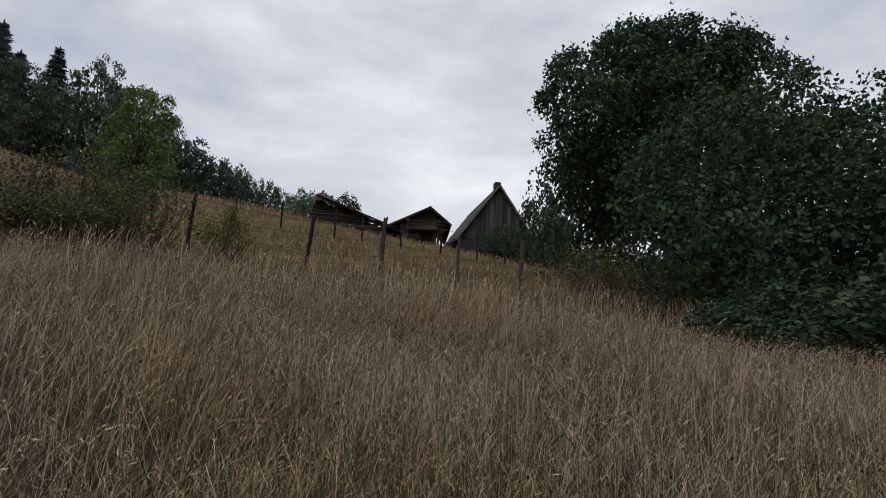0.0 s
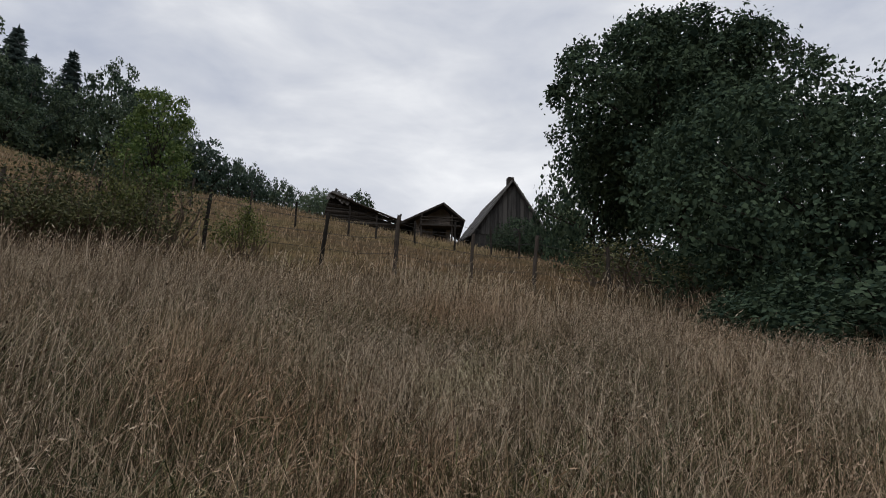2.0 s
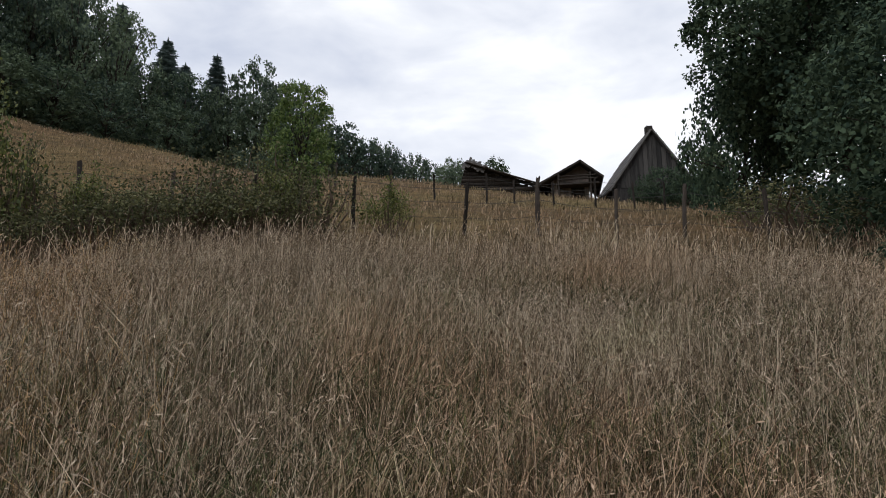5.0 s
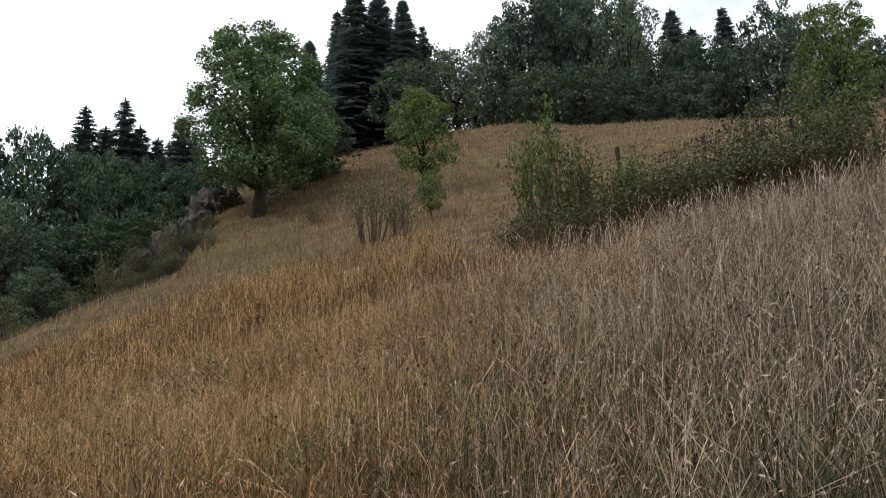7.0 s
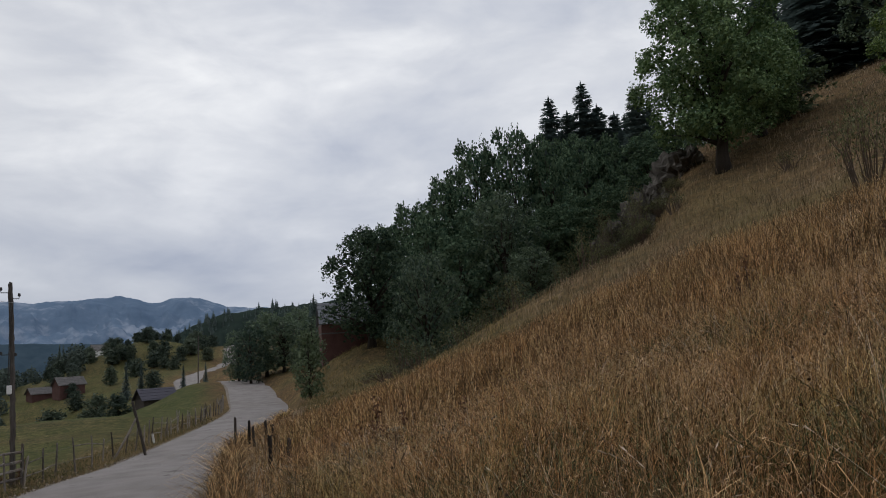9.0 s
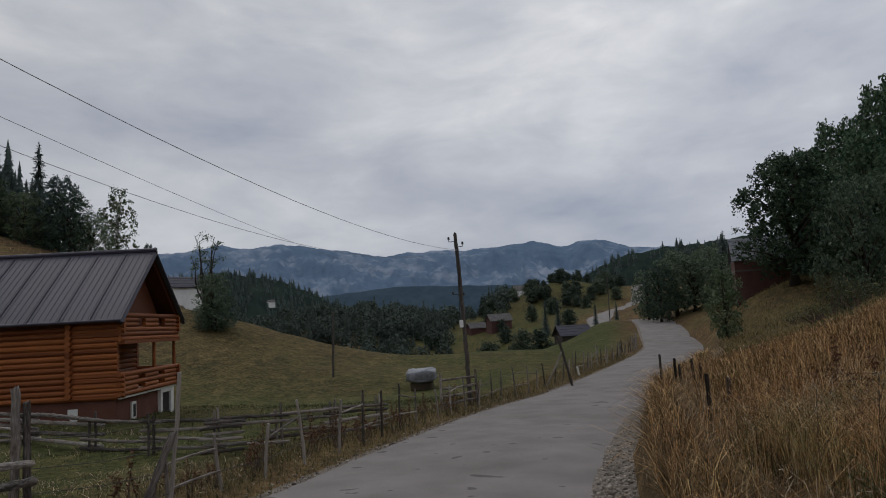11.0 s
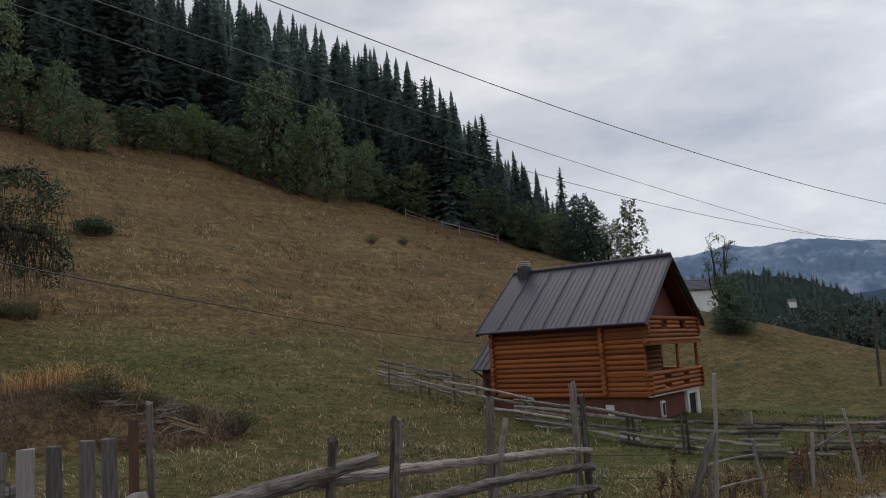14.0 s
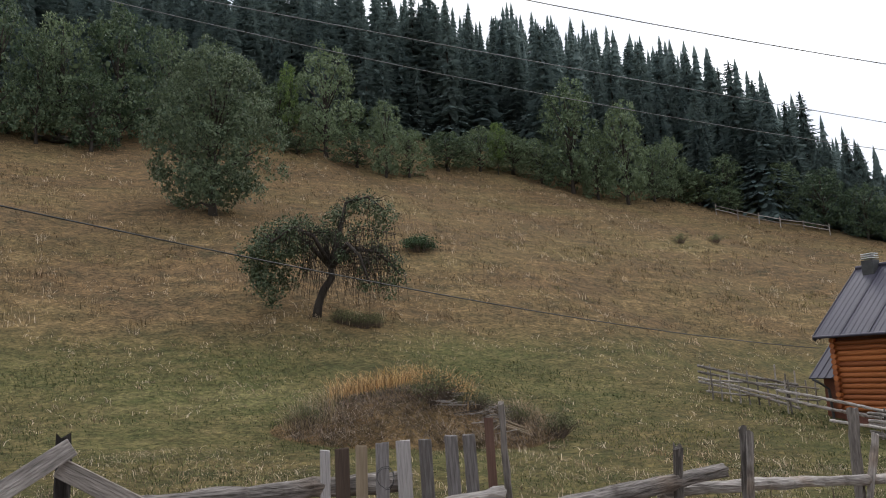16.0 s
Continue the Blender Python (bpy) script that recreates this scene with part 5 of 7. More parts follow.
# lean-to at the back, its roof falling to the same side
bm = bmesh.new()
box(bm, X0 - 0.45, Y0 + 1.6, 1.0, 0.8, 2.4, 2.6)
part("lean_to", bm_mesh("lean_to", bm, M_LOGDARK), cabin, "small lean-to annex")
bm = bmesh.new()
box(bm, -0.42, 1.15, 0, 1.1, 2.3, 0.04)
lean = part("lean_to_roof", bm_mesh("lean_to_roof", bm, M_ROOF), cabin, m=pose(X0 - 0.1, Y0 - 0.15, 2.15, math.degrees(slope), 0, 0))
LEAN_RIB = plate("rib", 0.03, 2.3, 0.02)
for k in range(4):
    part("rib", LEAN_RIB, lean, m=pose(-0.93 + 0.3 * k, 0, 0.03))
bm = bmesh.new()
tube(bm, [(X0 - 0.95, Y0 - 0.12, 2.12), (X0 - 0.75, Y0 - 0.05, 2.0), (X0 - 0.55, Y0 + 0.2, 1.75), (X0 - 0.5, Y0 + 0.25, 0.1)], [0.05, 0.05, 0.05, 0.05], 8)
part("downpipe", bm_mesh("downpipe", bm, M_WIRE), cabin, "dark downpipe")
# chimney on the near end of the ridge
bm = bmesh.new()
box(bm, X0 + 0.25, YM - 0.2, RIDGE - 0.05, 0.46, 0.46, 0.62, bevel=0.01)
ch = part("chimney", bm_mesh("chimney", bm, M_WIRE), cabin, "sheet-clad chimney with steel cowl")
for k in range(3):
    bm = bmesh.new()
    box(bm, X0 + 0.25, YM - 0.2, RIDGE + 0.33 + k * 0.085, 0.46, 0.46, 0.035, bevel=0.01)
    part("cowl_slat", bm_mesh("cowl_slat", bm, M_STEEL), ch)

# ---------------- buildings on the upper slope and along the road ----------------


def gabled(name, label, x, y, z, rz, L, W, wall, rise, over, wall_m, roof_m, boards=True, category="house"):
    """A plain gabled building, ridge along its local x, with thick walls, eaves and board joints."""
    e = tagged(new(name), label, category)
    e.matrix_basis = pose(x, y, z, 0, 0, rz)
    bm = bmesh.new()
    box(bm, 0, 0, wall / 2 - 0.5, L, W, wall + 1.0)
    part("wall", bm_mesh("wall", bm, wall_m), e)
    for sx in (-1, 1):
        bm = bmesh.new()
        p = [(sx * L / 2, -W / 2, wall), (sx * L / 2, W / 2, wall), (sx * L / 2, 0, wall + rise)]
        a = [bm.verts.new(q) for q in p]
        b = [bm.verts.new((q[0] - sx * 0.12, q[1], q[2])) for q in p]
        bm.faces.new(a)
        bm.faces.new(b[::-1])
        for k in range(3):
            bm.faces.new((a[k], a[(k + 1) % 3], b[(k + 1) % 3], b[k]))
        part("gable", bm_mesh("gable", bm, wall_m), e)
        if boards:
            n = int(W / 0.28)
            for k in range(n):
                yy = -W / 2 + (k + 0.5) * W / n
                hh = wall + rise * (1 - abs(yy) / (W / 2))
                bm = bmesh.new()
                box(bm, sx * (L / 2 + 0.02), yy, hh / 2 + 0.1, 0.03, W / n * 0.9, max(hh - 0.25, 0.2))
                part("board", bm_mesh("board", bm, wall_m), e)
    s = math.atan2(rise, W / 2)
    ln_ = W / 2 / math.cos(s) + over
    for sy in (-1, 1):
        bm = bmesh.new()
        box(bm, 0, ln_ / 2, 0.05, L + 2 * over, ln_, 0.10)
        dz = over * math.sin(s)
        slope = part("roof", bm_mesh("roof", bm, roof_m), e, m=pose(0, -sy * (W / 2 + over * math.cos(s)), wall - dz, math.degrees(s), 0, 0) if sy > 0 else pose(0, W / 2 + over * math.cos(s), wall - dz, math.degrees(s), 0, 180))
        n = max(4, int(ln_ / 0.6))
        bm = bmesh.new()
        box(bm, 0, 0, 0.115, L + 2 * over, 0.05, 0.03)
        row = bm_mesh("roof_course", bm, roof_m)
        for k in range(n):
            part("roof_course", row, slope, m=pose(0, (k + 0.5) * ln_ / n, 0))
    return e


# steep shingled barn
M_BARNWOOD = mat("grey_black_boards", (0.03, 0.03, 0.031), (0.10, 0.096, 0.094), 8.0, 0.95, 0.8, 40, stretch=(1, 1, 0.08), spread=0.5)
M_SHINGLE = mat("pale_grey_shingles", (0.085, 0.082, 0.082), (0.19, 0.185, 0.18), 1.0, 0.9, 0.6, 8, stretch=(1, 1, 4))
x, y = polar(-3.25, 46.9)
z = ground_z(x, y)
HB = 1.6 + 44 * math.tan(radians(19.4)) - z
barn = gabled("steep_barn", "old barn with a steep grey shingled roof", x, y, z - 0.2, 104, 6.0, 5.2, 0.2, HB - 0.1, 0.3, M_BARNWOOD, M_SHINGLE, category="barn")
bm = bmesh.new()
box(bm, -2.7, 0, HB + 0.2, 0.45, 0.4, 0.6, bevel=0.02)
part("chimney", bm_mesh("chimney", bm, M_OLDWOOD), barn)
# wooden store: wide uneven gable roof, open balcony under the eaves
x, y = polar(1.4, 45)
z = ground_z(x, y)
HS = 1.6 + 42.5 * math.tan(radians(17.95)) - z
store = tagged(new("wooden_store"), "weathered wooden store with wide eaves and a balcony", "storehouse")
store.matrix_basis = pose(x, y, z - 0.3, 0, 0, 4)
ROOFL, ROOFR = (-2.8, HS - 1.46), (1.3, HS - 1.06)
bm = bmesh.new()
prof = [(-1.8, -0.6), (0.5, -0.6), (0.5, HS - 0.5), (0, HS - 0.08), (-1.8, HS - 1.02)]
fr_, bk_ = [bm.verts.new((px, -1.6, pz)) for px, pz in prof], [bm.verts.new((px, 2.2, pz)) for px, pz in prof]
bm.faces.new(fr_)
bm.faces.new(bk_[::-1])
for k in range(5):
    bm.faces.new((fr_[k], fr_[(k + 1) % 5], bk_[(k + 1) % 5], bk_[k]))
M_BROWNBOARD = mat("brown_grey_boards", (0.15, 0.125, 0.11), (0.38, 0.325, 0.29), 6.0, 0.95, 0.6, 40, stretch=(1, 1, 0.06), spread=0.4)
part("wall", bm_mesh("wall", bm, M_BROWNBOARD), store, "grey-brown plank wall")
for end in (ROOFL, ROOFR):
    a_, b_ = Vector((0, 0, HS)), Vector((end[0], 0, end[1]))
    d_ = b_ - a_
    bm = bmesh.new()
    box(bm, 0, 0, d_.length / 2, 4.8, 0.12, d_.length + 0.1)
    part("roof", bm_mesh("roof", bm, M_OLDWOOD), store, m=Matrix.Translation(a_) @ d_.to_track_quat("Z", "Y").to_matrix().to_4x4())
bm = bmesh.new()
box(bm, -0.2, -2.05, HS - 1.45, 2.5, 0.9, 0.1)
for px in (-1.35, 0.55):
    tube(bm, [(px, -2.4, -0.6), (px, -2.4, HS - 0.75)], [0.07, 0.06], 6)
for zz in (HS - 1.15, HS - 0.95):
    tube(bm, [(-1.4, -2.45, zz), (1.0, -2.45, zz)], [0.04, 0.04], 5)
part("balcony", bm_mesh("balcony", bm, M_OLDWOOD), store, "dark plank balcony on posts")
for k in range(9):
    bm = bmesh.new()
    box(bm, -1.66 + k * 0.255, -1.62, (HS - 1.5) / 2, 0.235, 0.04, HS - 1.0)
    part("board", bm_mesh("board", bm, M_BROWNBOARD), store)
bm = bmesh.new()
box(bm, -0.2, -1.66, HS - 2.0, 0.8, 0.06, 1.0)
part("door", bm_mesh("door", bm, M_OLDWOOD), store)
# collapsed log barn
x, y = polar(6.5, 44)
z = ground_z(x, y)
HR = 1.6 + 43.5 * math.tan(radians(18.2)) - z
ruin = tagged(new("collapsed_barn"), "collapsed dark log barn with broken roof shingles", "barn")
ruin.matrix_basis = pose(x, y, z - 0.3, 0, 0, 6)
rn = random.Random(3)
NL = 13
for k in range(NL):
    t = k / (NL - 1)
    zz = -0.2 + t * (HR + 0.25)
    bm = bmesh.new()
    tube(bm, [(-3.9 + 0.7 * t, rn.uniform(-0.05, 0.05), zz), (3.3 - 6.2 * t, rn.uniform(-0.1, 0.1), zz - 0.1)], [0.15, 0.14], 7, wob=0.1, rnd=rn)
    part("log", bm_mesh("log", bm, M_OLDWOOD), ruin)
for k in range(7):
    a_, b_ = Vector((-3.35 + rn.uniform(-0.1, 0.2), -0.5 + k * 0.32, HR + 0.08 + k * 0.02)), Vector((3.2 + rn.uniform(-0.6, 0.4), -0.5 + k * 0.32, 0.2 + rn.uniform(-0.1, 0.1)))
    d_ = b_ - a_
    bm = bmesh.new()
    box(bm, 0, 0, d_.length / 2, 0.30, 0.05, d_.length, bevel=0.008)
    part("roof_plank", bm_mesh("roof_plank", bm, M_OLDWOOD if k % 3 else M_PLANK), ruin, m=Matrix.Translation(a_) @ d_.to_track_quat("Z", "Y").to_matrix().to_4x4())
for k in range(9):
    t = (k + 0.3) / 9
    bm = bmesh.new()
    box(bm, 0, 0, 0, rn.uniform(0.3, 0.5), rn.uniform(0.5, 0.9), 0.03)
    part("shingle", bm_mesh("shingle", bm, M_SLATE if k % 2 else M_OLDWOOD), ruin, m=pose(-3.2 + 5.5 * t, -0.1 + rn.uniform(-0.2, 0.2), HR + 0.16 - t * (HR - 0.2), rn.uniform(-6, 6), 22 + rn.uniform(-8, 8), rn.uniform(-25, 25)))
for k in range(12):
    bm = bmesh.new()
    box(bm, 0, 0, 0, 0.16, rn.uniform(0.5, 0.9), 0.03)
    part("shingle", bm_mesh("shingle", bm, M_SLATE), ruin, m=pose(-3.3 + k * 0.12, -0.35, HR + 0.1 - abs(k - 3) * 0.06, 65 + rn.uniform(-10, 10), rn.uniform(5, 30), rn.uniform(-20, 20)))
# red barn by the road
M_SHEET = mat("zinc_sheet", (0.11, 0.12, 0.135), (0.21, 0.22, 0.24), 1.0, 0.5, 0.2, 8, metal=0.2)
x, y = polar(99.7, 78)
z = min(ground_z(x, y), 1.6 + 78 * math.tan(radians(0.9)))
WB = 1.6 + 78 * math.tan(radians(3.4)) - z
redb = gabled("red_barn", "red brick barn with a grey metal roof", x, y, z, 106, 5.6, 4.4, WB, 2.2, 0.25, M_REDBRICK, M_SHEET, False, "barn")
for zz in (WB - 1.1, WB - 0.1):
    bm = bmesh.new()
    box(bm, 0, 0, zz, 5.66, 4.46, 0.14)
    part("concrete_band", bm_mesh("concrete_band", bm, M_SLATE), redb, "pale concrete band in the brick wall")
# broad tree leaning over the barn roof
x, y = polar(97.7, 71.0)
hT = top_height(96.5, 71.0, 11.2)
plant("tree", "barn_tree", lambda: broadleaf(52, hT, 9.0, hT * 0.08, 60, 13000, 0.26, M_LEAF_DARK, M_BARK, trunk_r=0.03, ragged=1.4), x, y, 1, 1, 0, "dark broad-leaved tree leaning over the barn roof", "tree")
# far village houses
for az, dist, L, wl, nm, mm, rm in ((119.6, 190, 5.6, 3.0, "brick_house", M_REDBRICK, M_SLATE), (119.2, 330, 7, 5.0, "village_house", M_WHITE, M_SLATE), (121.4, 195, 4.4, 1.6, "brick_shed", M_REDBRICK, M_SLATE), (143.8, 97, 4.0, 2.8, "white_house", M_WHITE, M_ROOF), (137.5, 500, 4.6, 3.0, "village_house", M_WHITE, M_SLATE), (113.9, 122, 5.0, 0.0, "grey_shed", M_OLDWOOD, M_ROOF), (132.5, 300, 7, 4, "village_house", M_WHITE, M_REDBRICK), (117.6, 300, 7, 4, "village_house", M_WHITE, M_SLATE)):
    x, y = polar(az, dist)
    wl = wl or max(0.6, 1.6 + dist * math.tan(radians(-0.6)) - ground_z(x, y) - L * 0.3)
    gabled(nm, "small far house with a pitched roof", x, y, 19.5 if dist == 500 else ground_z(x, y) - 0.2, az + 20, L, L * 0.8, wl, L * 0.3, 0.4, mm, rm, False, "house")

# ---------------- grass ----------------


def blades(name, x, y, h, width, lean, material, label, head=None, lift=0.0, curl=0.0):
    """Curved grass blades as one object, with seed heads as a second."""
    n = len(x)
    z = terrain(x, y) - 0.03 + lift
    a = rng.uniform(0, 2 * np.pi, n)
    la = rng.normal(0.6, 1.7, n)
    ld = np.stack([np.cos(la), np.sin(la), np.zeros(n)], -1) * (lean * rng.uniform(0.0, 2.1, n))[:, None] * h[:, None]
    side = np.stack([np.cos(a), np.sin(a), np.zeros(n)], -1) * (width * 0.5)[:, None]
    p0 = np.stack([x, y, z], -1)
    up = np.stack([np.zeros(n), np.zeros(n), h], -1)
    p1 = p0 + up * 0.55 + ld * 0.28
    p2 = p0 + up * (1 - 0.25 * lean) + ld
    rows = [p0 - side, p0 + side, p1 + side * 0.8, p1 - side * 0.8, p2 + side * 0.45, p2 - side * 0.45]
    faces = [[0, 1, 2, 3], [3, 2, 4, 5]]
    if curl:
        p3 = p2 + ld * 0.45 - up * (curl * rng.uniform(0.2, 1.6, n))[:, None]
        rows += [p3 - side * 0.25, p3 + side * 0.25]
        faces.append([5, 4, 7, 6])
    v = np.stack(rows, 1).reshape(-1, 3)
    b = np.arange(n)[:, None] * len(rows)
    f = np.concatenate([b + np.array([q]) for q in faces], 0)
    tagged(new(name, np_mesh(name, v, f, material)), label, "grass", kind="stuff")
    if head is not None:
        keep = rng.random(n) < head[0]
        m_ = int(keep.sum())
        d = (p2 - p1)[keep]
        d = d / (np.linalg.norm(d, axis=1, keepdims=True) + 1e-9)
        L = (head[1] * rng.uniform(0.6, 1.4, m_))[:, None]
        droop = rng.uniform(-0.1, 0.55, (m_, 1)) * np.array([0, 0, -1.0])
        flow = ld[keep] / (np.linalg.norm(ld[keep], axis=1, keepdims=True) + 1e-9)
        bits, c = [], p2[keep] - d * L * 0.3
        for q in range(head[3] if len(head) > 3 else 2):
            dq = d + (droop + flow * 0.25) * (0.3 + 0.6 * q)
            dq = dq / (np.linalg.norm(dq, axis=1, keepdims=True) + 1e-9)
            step_ = L / (head[3] if len(head) > 3 else 2)
            wid = L[:, 0] * head[2] * rng.uniform(0.6, 1.4, m_)
            bits.append(kites(c + dq * step_ * 0.5 + rng.normal(size=(m_, 3)) * 0.003, dq, rng.normal(size=(m_, 3)), step_[:, 0] * 1.1, wid))
            c = c + dq * step_
        v2, f2 = join_np(bits)
        tagged(new("grass_seed_heads", np_mesh("grass_seed_heads", v2, f2, M_REDSEED if material is M_REDSTRAW else M_SEED)), "dry brown seed heads on the tall grass", "grass", kind="stuff")


def scatter(n, az0, az1, r0, r1, keep):
    a = np.radians(rng.uniform(az0, az1, n))
    r = np.sqrt(rng.uniform(r0 ** 2, r1 ** 2, n))
    x, y = -r * np.sin(a), r * np.cos(a)
    k = keep(x, y)
    return x[k], y[k]


def wr_of(x, y):
    return NX * x + NY * y - road_w(UX * x + UY * y)


def patchy(x, y, s):
    return 0.5 + 0.5 * np.sin(x * s + 1.7 * np.sin(y * s * 0.7)) * np.cos(y * s * 1.1 + np.sin(x * s * 0.6))


up_bank = lambda x, y: wr_of(x, y) > 4.35 + 0.6 * patchy(x, y, 2.1)


def clumped(n, az0, az1, r0, r1, keep, per=7, spread=0.10):
    """Stalks that grow in loose tufts."""
    cx, cy = scatter(n // per, az0, az1, r0, r1, keep)
    m = len(cx)
    x = np.repeat(cx, per) + rng.normal(0, spread, m * per)
    y = np.repeat(cy, per) + rng.normal(0, spread, m * per)
    k = np.hypot(x, y) > 1.4
    return x[k], y[k]


FENCE_WR = 15.2
tall = lambda x, y: up_bank(x, y) & (wr_of(x, y) < FENCE_WR + 1.0 * patchy(x, y, 0.4) + 40 * step(52, 62, np.degrees(np.arctan2(-x, y))))
short = lambda x, y: (wr_of(x, y) > 4) & ~tall(x, y)


def blend(kind, gold):
    """Pale straw gives way to golden grass little by little round the slope."""
    def keep(x, y):
        s = step(30, 66, np.degrees(np.arctan2(-x, y)))
        return kind(x, y) & (rng.random(len(x)) < (s if gold else 1 - s))
    return keep


for az0_, az1_, m_ in ((-36, 66, M_STRAW), (30, 122, M_REDSTRAW)):
    near_kind = blend(tall, m_ is M_REDSTRAW)
    x, y = clumped(45000, az0_, az1_, 2.6, 10, near_kind, 5, 0.13)
    blades("tall_dry_grass", x, y, rng.uniform(0.5, 1.0, len(x)) * (0.7 + 0.4 * patchy(x, y, 0.9)) * (1 if m_ is M_STRAW else 0.85), rng.uniform(0.0022, 0.005, len(x)), 0.24, m_, "tall dry straw-coloured meadow grass", (0.7, 0.10, 0.045, 4))
    x, y = clumped(30000, az0_, az1_, 2.5, 10, near_kind, 4, 0.10)
    blades("curled_dry_leaves", x, y, rng.uniform(0.22, 0.5, len(x)), rng.uniform(0.0025, 0.006, len(x)), 0.75, m_, "arched and curled dry leaves among the stalks", lift=rng.uniform(0, 0.35, len(x)), curl=0.28)
    x, y = clumped(36000, az0_, az1_, 2.4, 10, near_kind, 7, 0.12)
    blades("dull_undergrass", x, y, rng.uniform(0.3, 0.7, len(x)) * (0.75 + 0.35 * patchy(x, y, 0.9)), rng.uniform(0.004, 0.008, len(x)), 0.35, M_UNDER_GOLD if m_ is M_REDSTRAW else M_UNDER, "dull brown grass under the tall stalks")
x, y = clumped(62000, -36, 122, 2.4, 9, lambda x, y: tall(x, y) & (patchy(x, y, 1.1) > 0.42), 9)
blades("green_undergrass", x, y, rng.uniform(0.3, 0.72, len(x)), rng.uniform(0.0035, 0.008, len(x)), 0.45, M_GREENGRASS, "green grass between the dry stalks", curl=0.12)
x, y = clumped(26000, -36, 122, 2.4, 7.5, lambda x, y: tall(x, y) & (patchy(x, y, 0.8) > 0.55), 10, 0.12)
blades("fresh_grass", x, y, rng.uniform(0.3, 0.62, len(x)), rng.uniform(0.003, 0.007, len(x)), 0.5, M_FRESH, "fresh green grass blades at the foot of the stalks", curl=0.22)
x, y = clumped(3600, -36, 122, 3.2, 9, tall, 4, 0.06)
blades("bent_grass", x, y, rng.uniform(0.5, 0.95, len(x)), rng.uniform(0.0025, 0.0045, len(x)), 0.42, M_STRAW, "bent and lodged pale dry stalks", (0.6, 0.12, 0.04, 3), curl=0.2)
for az0_, az1_, m_ in ((-36, 66, M_STRAW), (30, 118, M_REDSTRAW)):
    near_kind = blend(tall, m_ is M_REDSTRAW)
    x, y = clumped(40000, az0_, az1_, 10, 26, near_kind, 6, 0.16)
    blades("tall_dry_grass", x, y, rng.uniform(0.5, 0.95, len(x)) * (0.7 + 0.4 * patchy(x, y, 0.7)) * (1 if m_ is M_STRAW else 0.8), rng.uniform(0.007, 0.013, len(x)), 0.22, m_, "tall dry straw-coloured meadow grass", (0.4, 0.13, 0.085))
    x, y = clumped(28000, az0_, az1_, 10, 26, near_kind, 6, 0.16)
    blades("dull_undergrass", x, y, rng.uniform(0.3, 0.7, len(x)), rng.uniform(0.009, 0.018, len(x)), 0.3, M_UNDER_GOLD if m_ is M_REDSTRAW else M_UNDER, "dull brown grass under the tall stalks")
x, y = scatter(70000, -16, 114, 12, 80, short)
blades("meadow_grass", x, y, rng.uniform(0.1, 0.35, len(x)), rng.uniform(0.02, 0.045, len(x)), 0.3, M_MEADOW, "dry reddish meadow grass on the slope")
x, y = scatter(30000, 52, 92, 26, 80, lambda x, y: (wr_of(x, y) > 4) & (rng.random(len(x)) < step(92, 76, np.degrees(np.arctan2(-x, y)))))
blades("meadow_grass", x, y, rng.uniform(0.25, 0.55, len(x)), rng.uniform(0.014, 0.034, len(x)), 0.35, M_MEADOW, "dry brown meadow grass on the slope")
x, y = clumped(36000, 78, 112, 24, 80, lambda x, y: (wr_of(x, y) > 4.5) & (rng.random(len(x)) < step(76, 90, np.degrees(np.arctan2(-x, y)))), 8, 0.22)
blades("bank_grass", x, y, rng.uniform(0.12, 0.42, len(x)) * (0.6 + 0.7 * patchy(x, y, 0.5)), rng.uniform(0.012, 0.03, len(x)), 0.5, M_BANK, "rough green and dry grass on the bank below the wood")
south = lambda x, y: wr_of(x, y) < -3.1 - 0.6 * patchy(x, y, 1.3)
x, y = scatter(76000, 114, 228, 4, 34, south)
blades("pasture_grass", x, y, rng.uniform(0.05, 0.17, len(x)) * (0.4 + patchy(x, y, 0.6)), (0.006 + 0.0005 * np.hypot(x, y)) * rng.uniform(0.6, 1.3, len(x)), 0.7, M_GREENGRASS, "short grazed green pasture grass")
x, y = clumped(30000, 146, 230, 4, 48, lambda x, y: south(x, y) & (patchy(x, y, 0.35) > 0.35), 12, 0.12)
blades("dry_pasture_grass", x, y, rng.uniform(0.06, 0.24, len(x)), rng.uniform(0.008, 0.02, len(x)), 0.8, M_STRAW, "dry tufts in the pasture")
x, y = clumped(22000, 140, 226, 5.6, 20, lambda x, y: south(x, y) & (patchy(x, y, 0.55) > 0.4), 10, 0.14)
blades("dry_pasture_grass", x, y, rng.uniform(0.05, 0.2, len(x)), rng.uniform(0.004, 0.009, len(x)), 0.9, M_STRAW, "dry tufts in the pasture", curl=0.2)
hill = lambda x, y: (BX * x + BY * y > 33 + 3 * patchy(x, y, 0.25)) & (rng.random(len(x)) < 0.25 + 0.75 * patchy(x, y, 0.21))
x, y = clumped(90000, 140, 227, 30, 108, hill, 14, 0.28)
blades("hillside_grass", x, y, rng.uniform(0.15, 0.5, len(x)), rng.uniform(0.012, 0.032, len(x)), 0.5, M_HILLGRASS, "dry grass on the far hillside")
x, y = clumped(20000, 142, 228, 34, 100, lambda x, y: (BX * x + BY * y > 30) & (patchy(x, y, 0.33) > 0.45), 18, 0.2)
blades("hillside_tufts", x, y, rng.uniform(0.25, 0.6, len(x)), rng.uniform(0.010, 0.022, len(x)), 0.5, M_STRAW, "pale dry tufts standing out on the hillside")
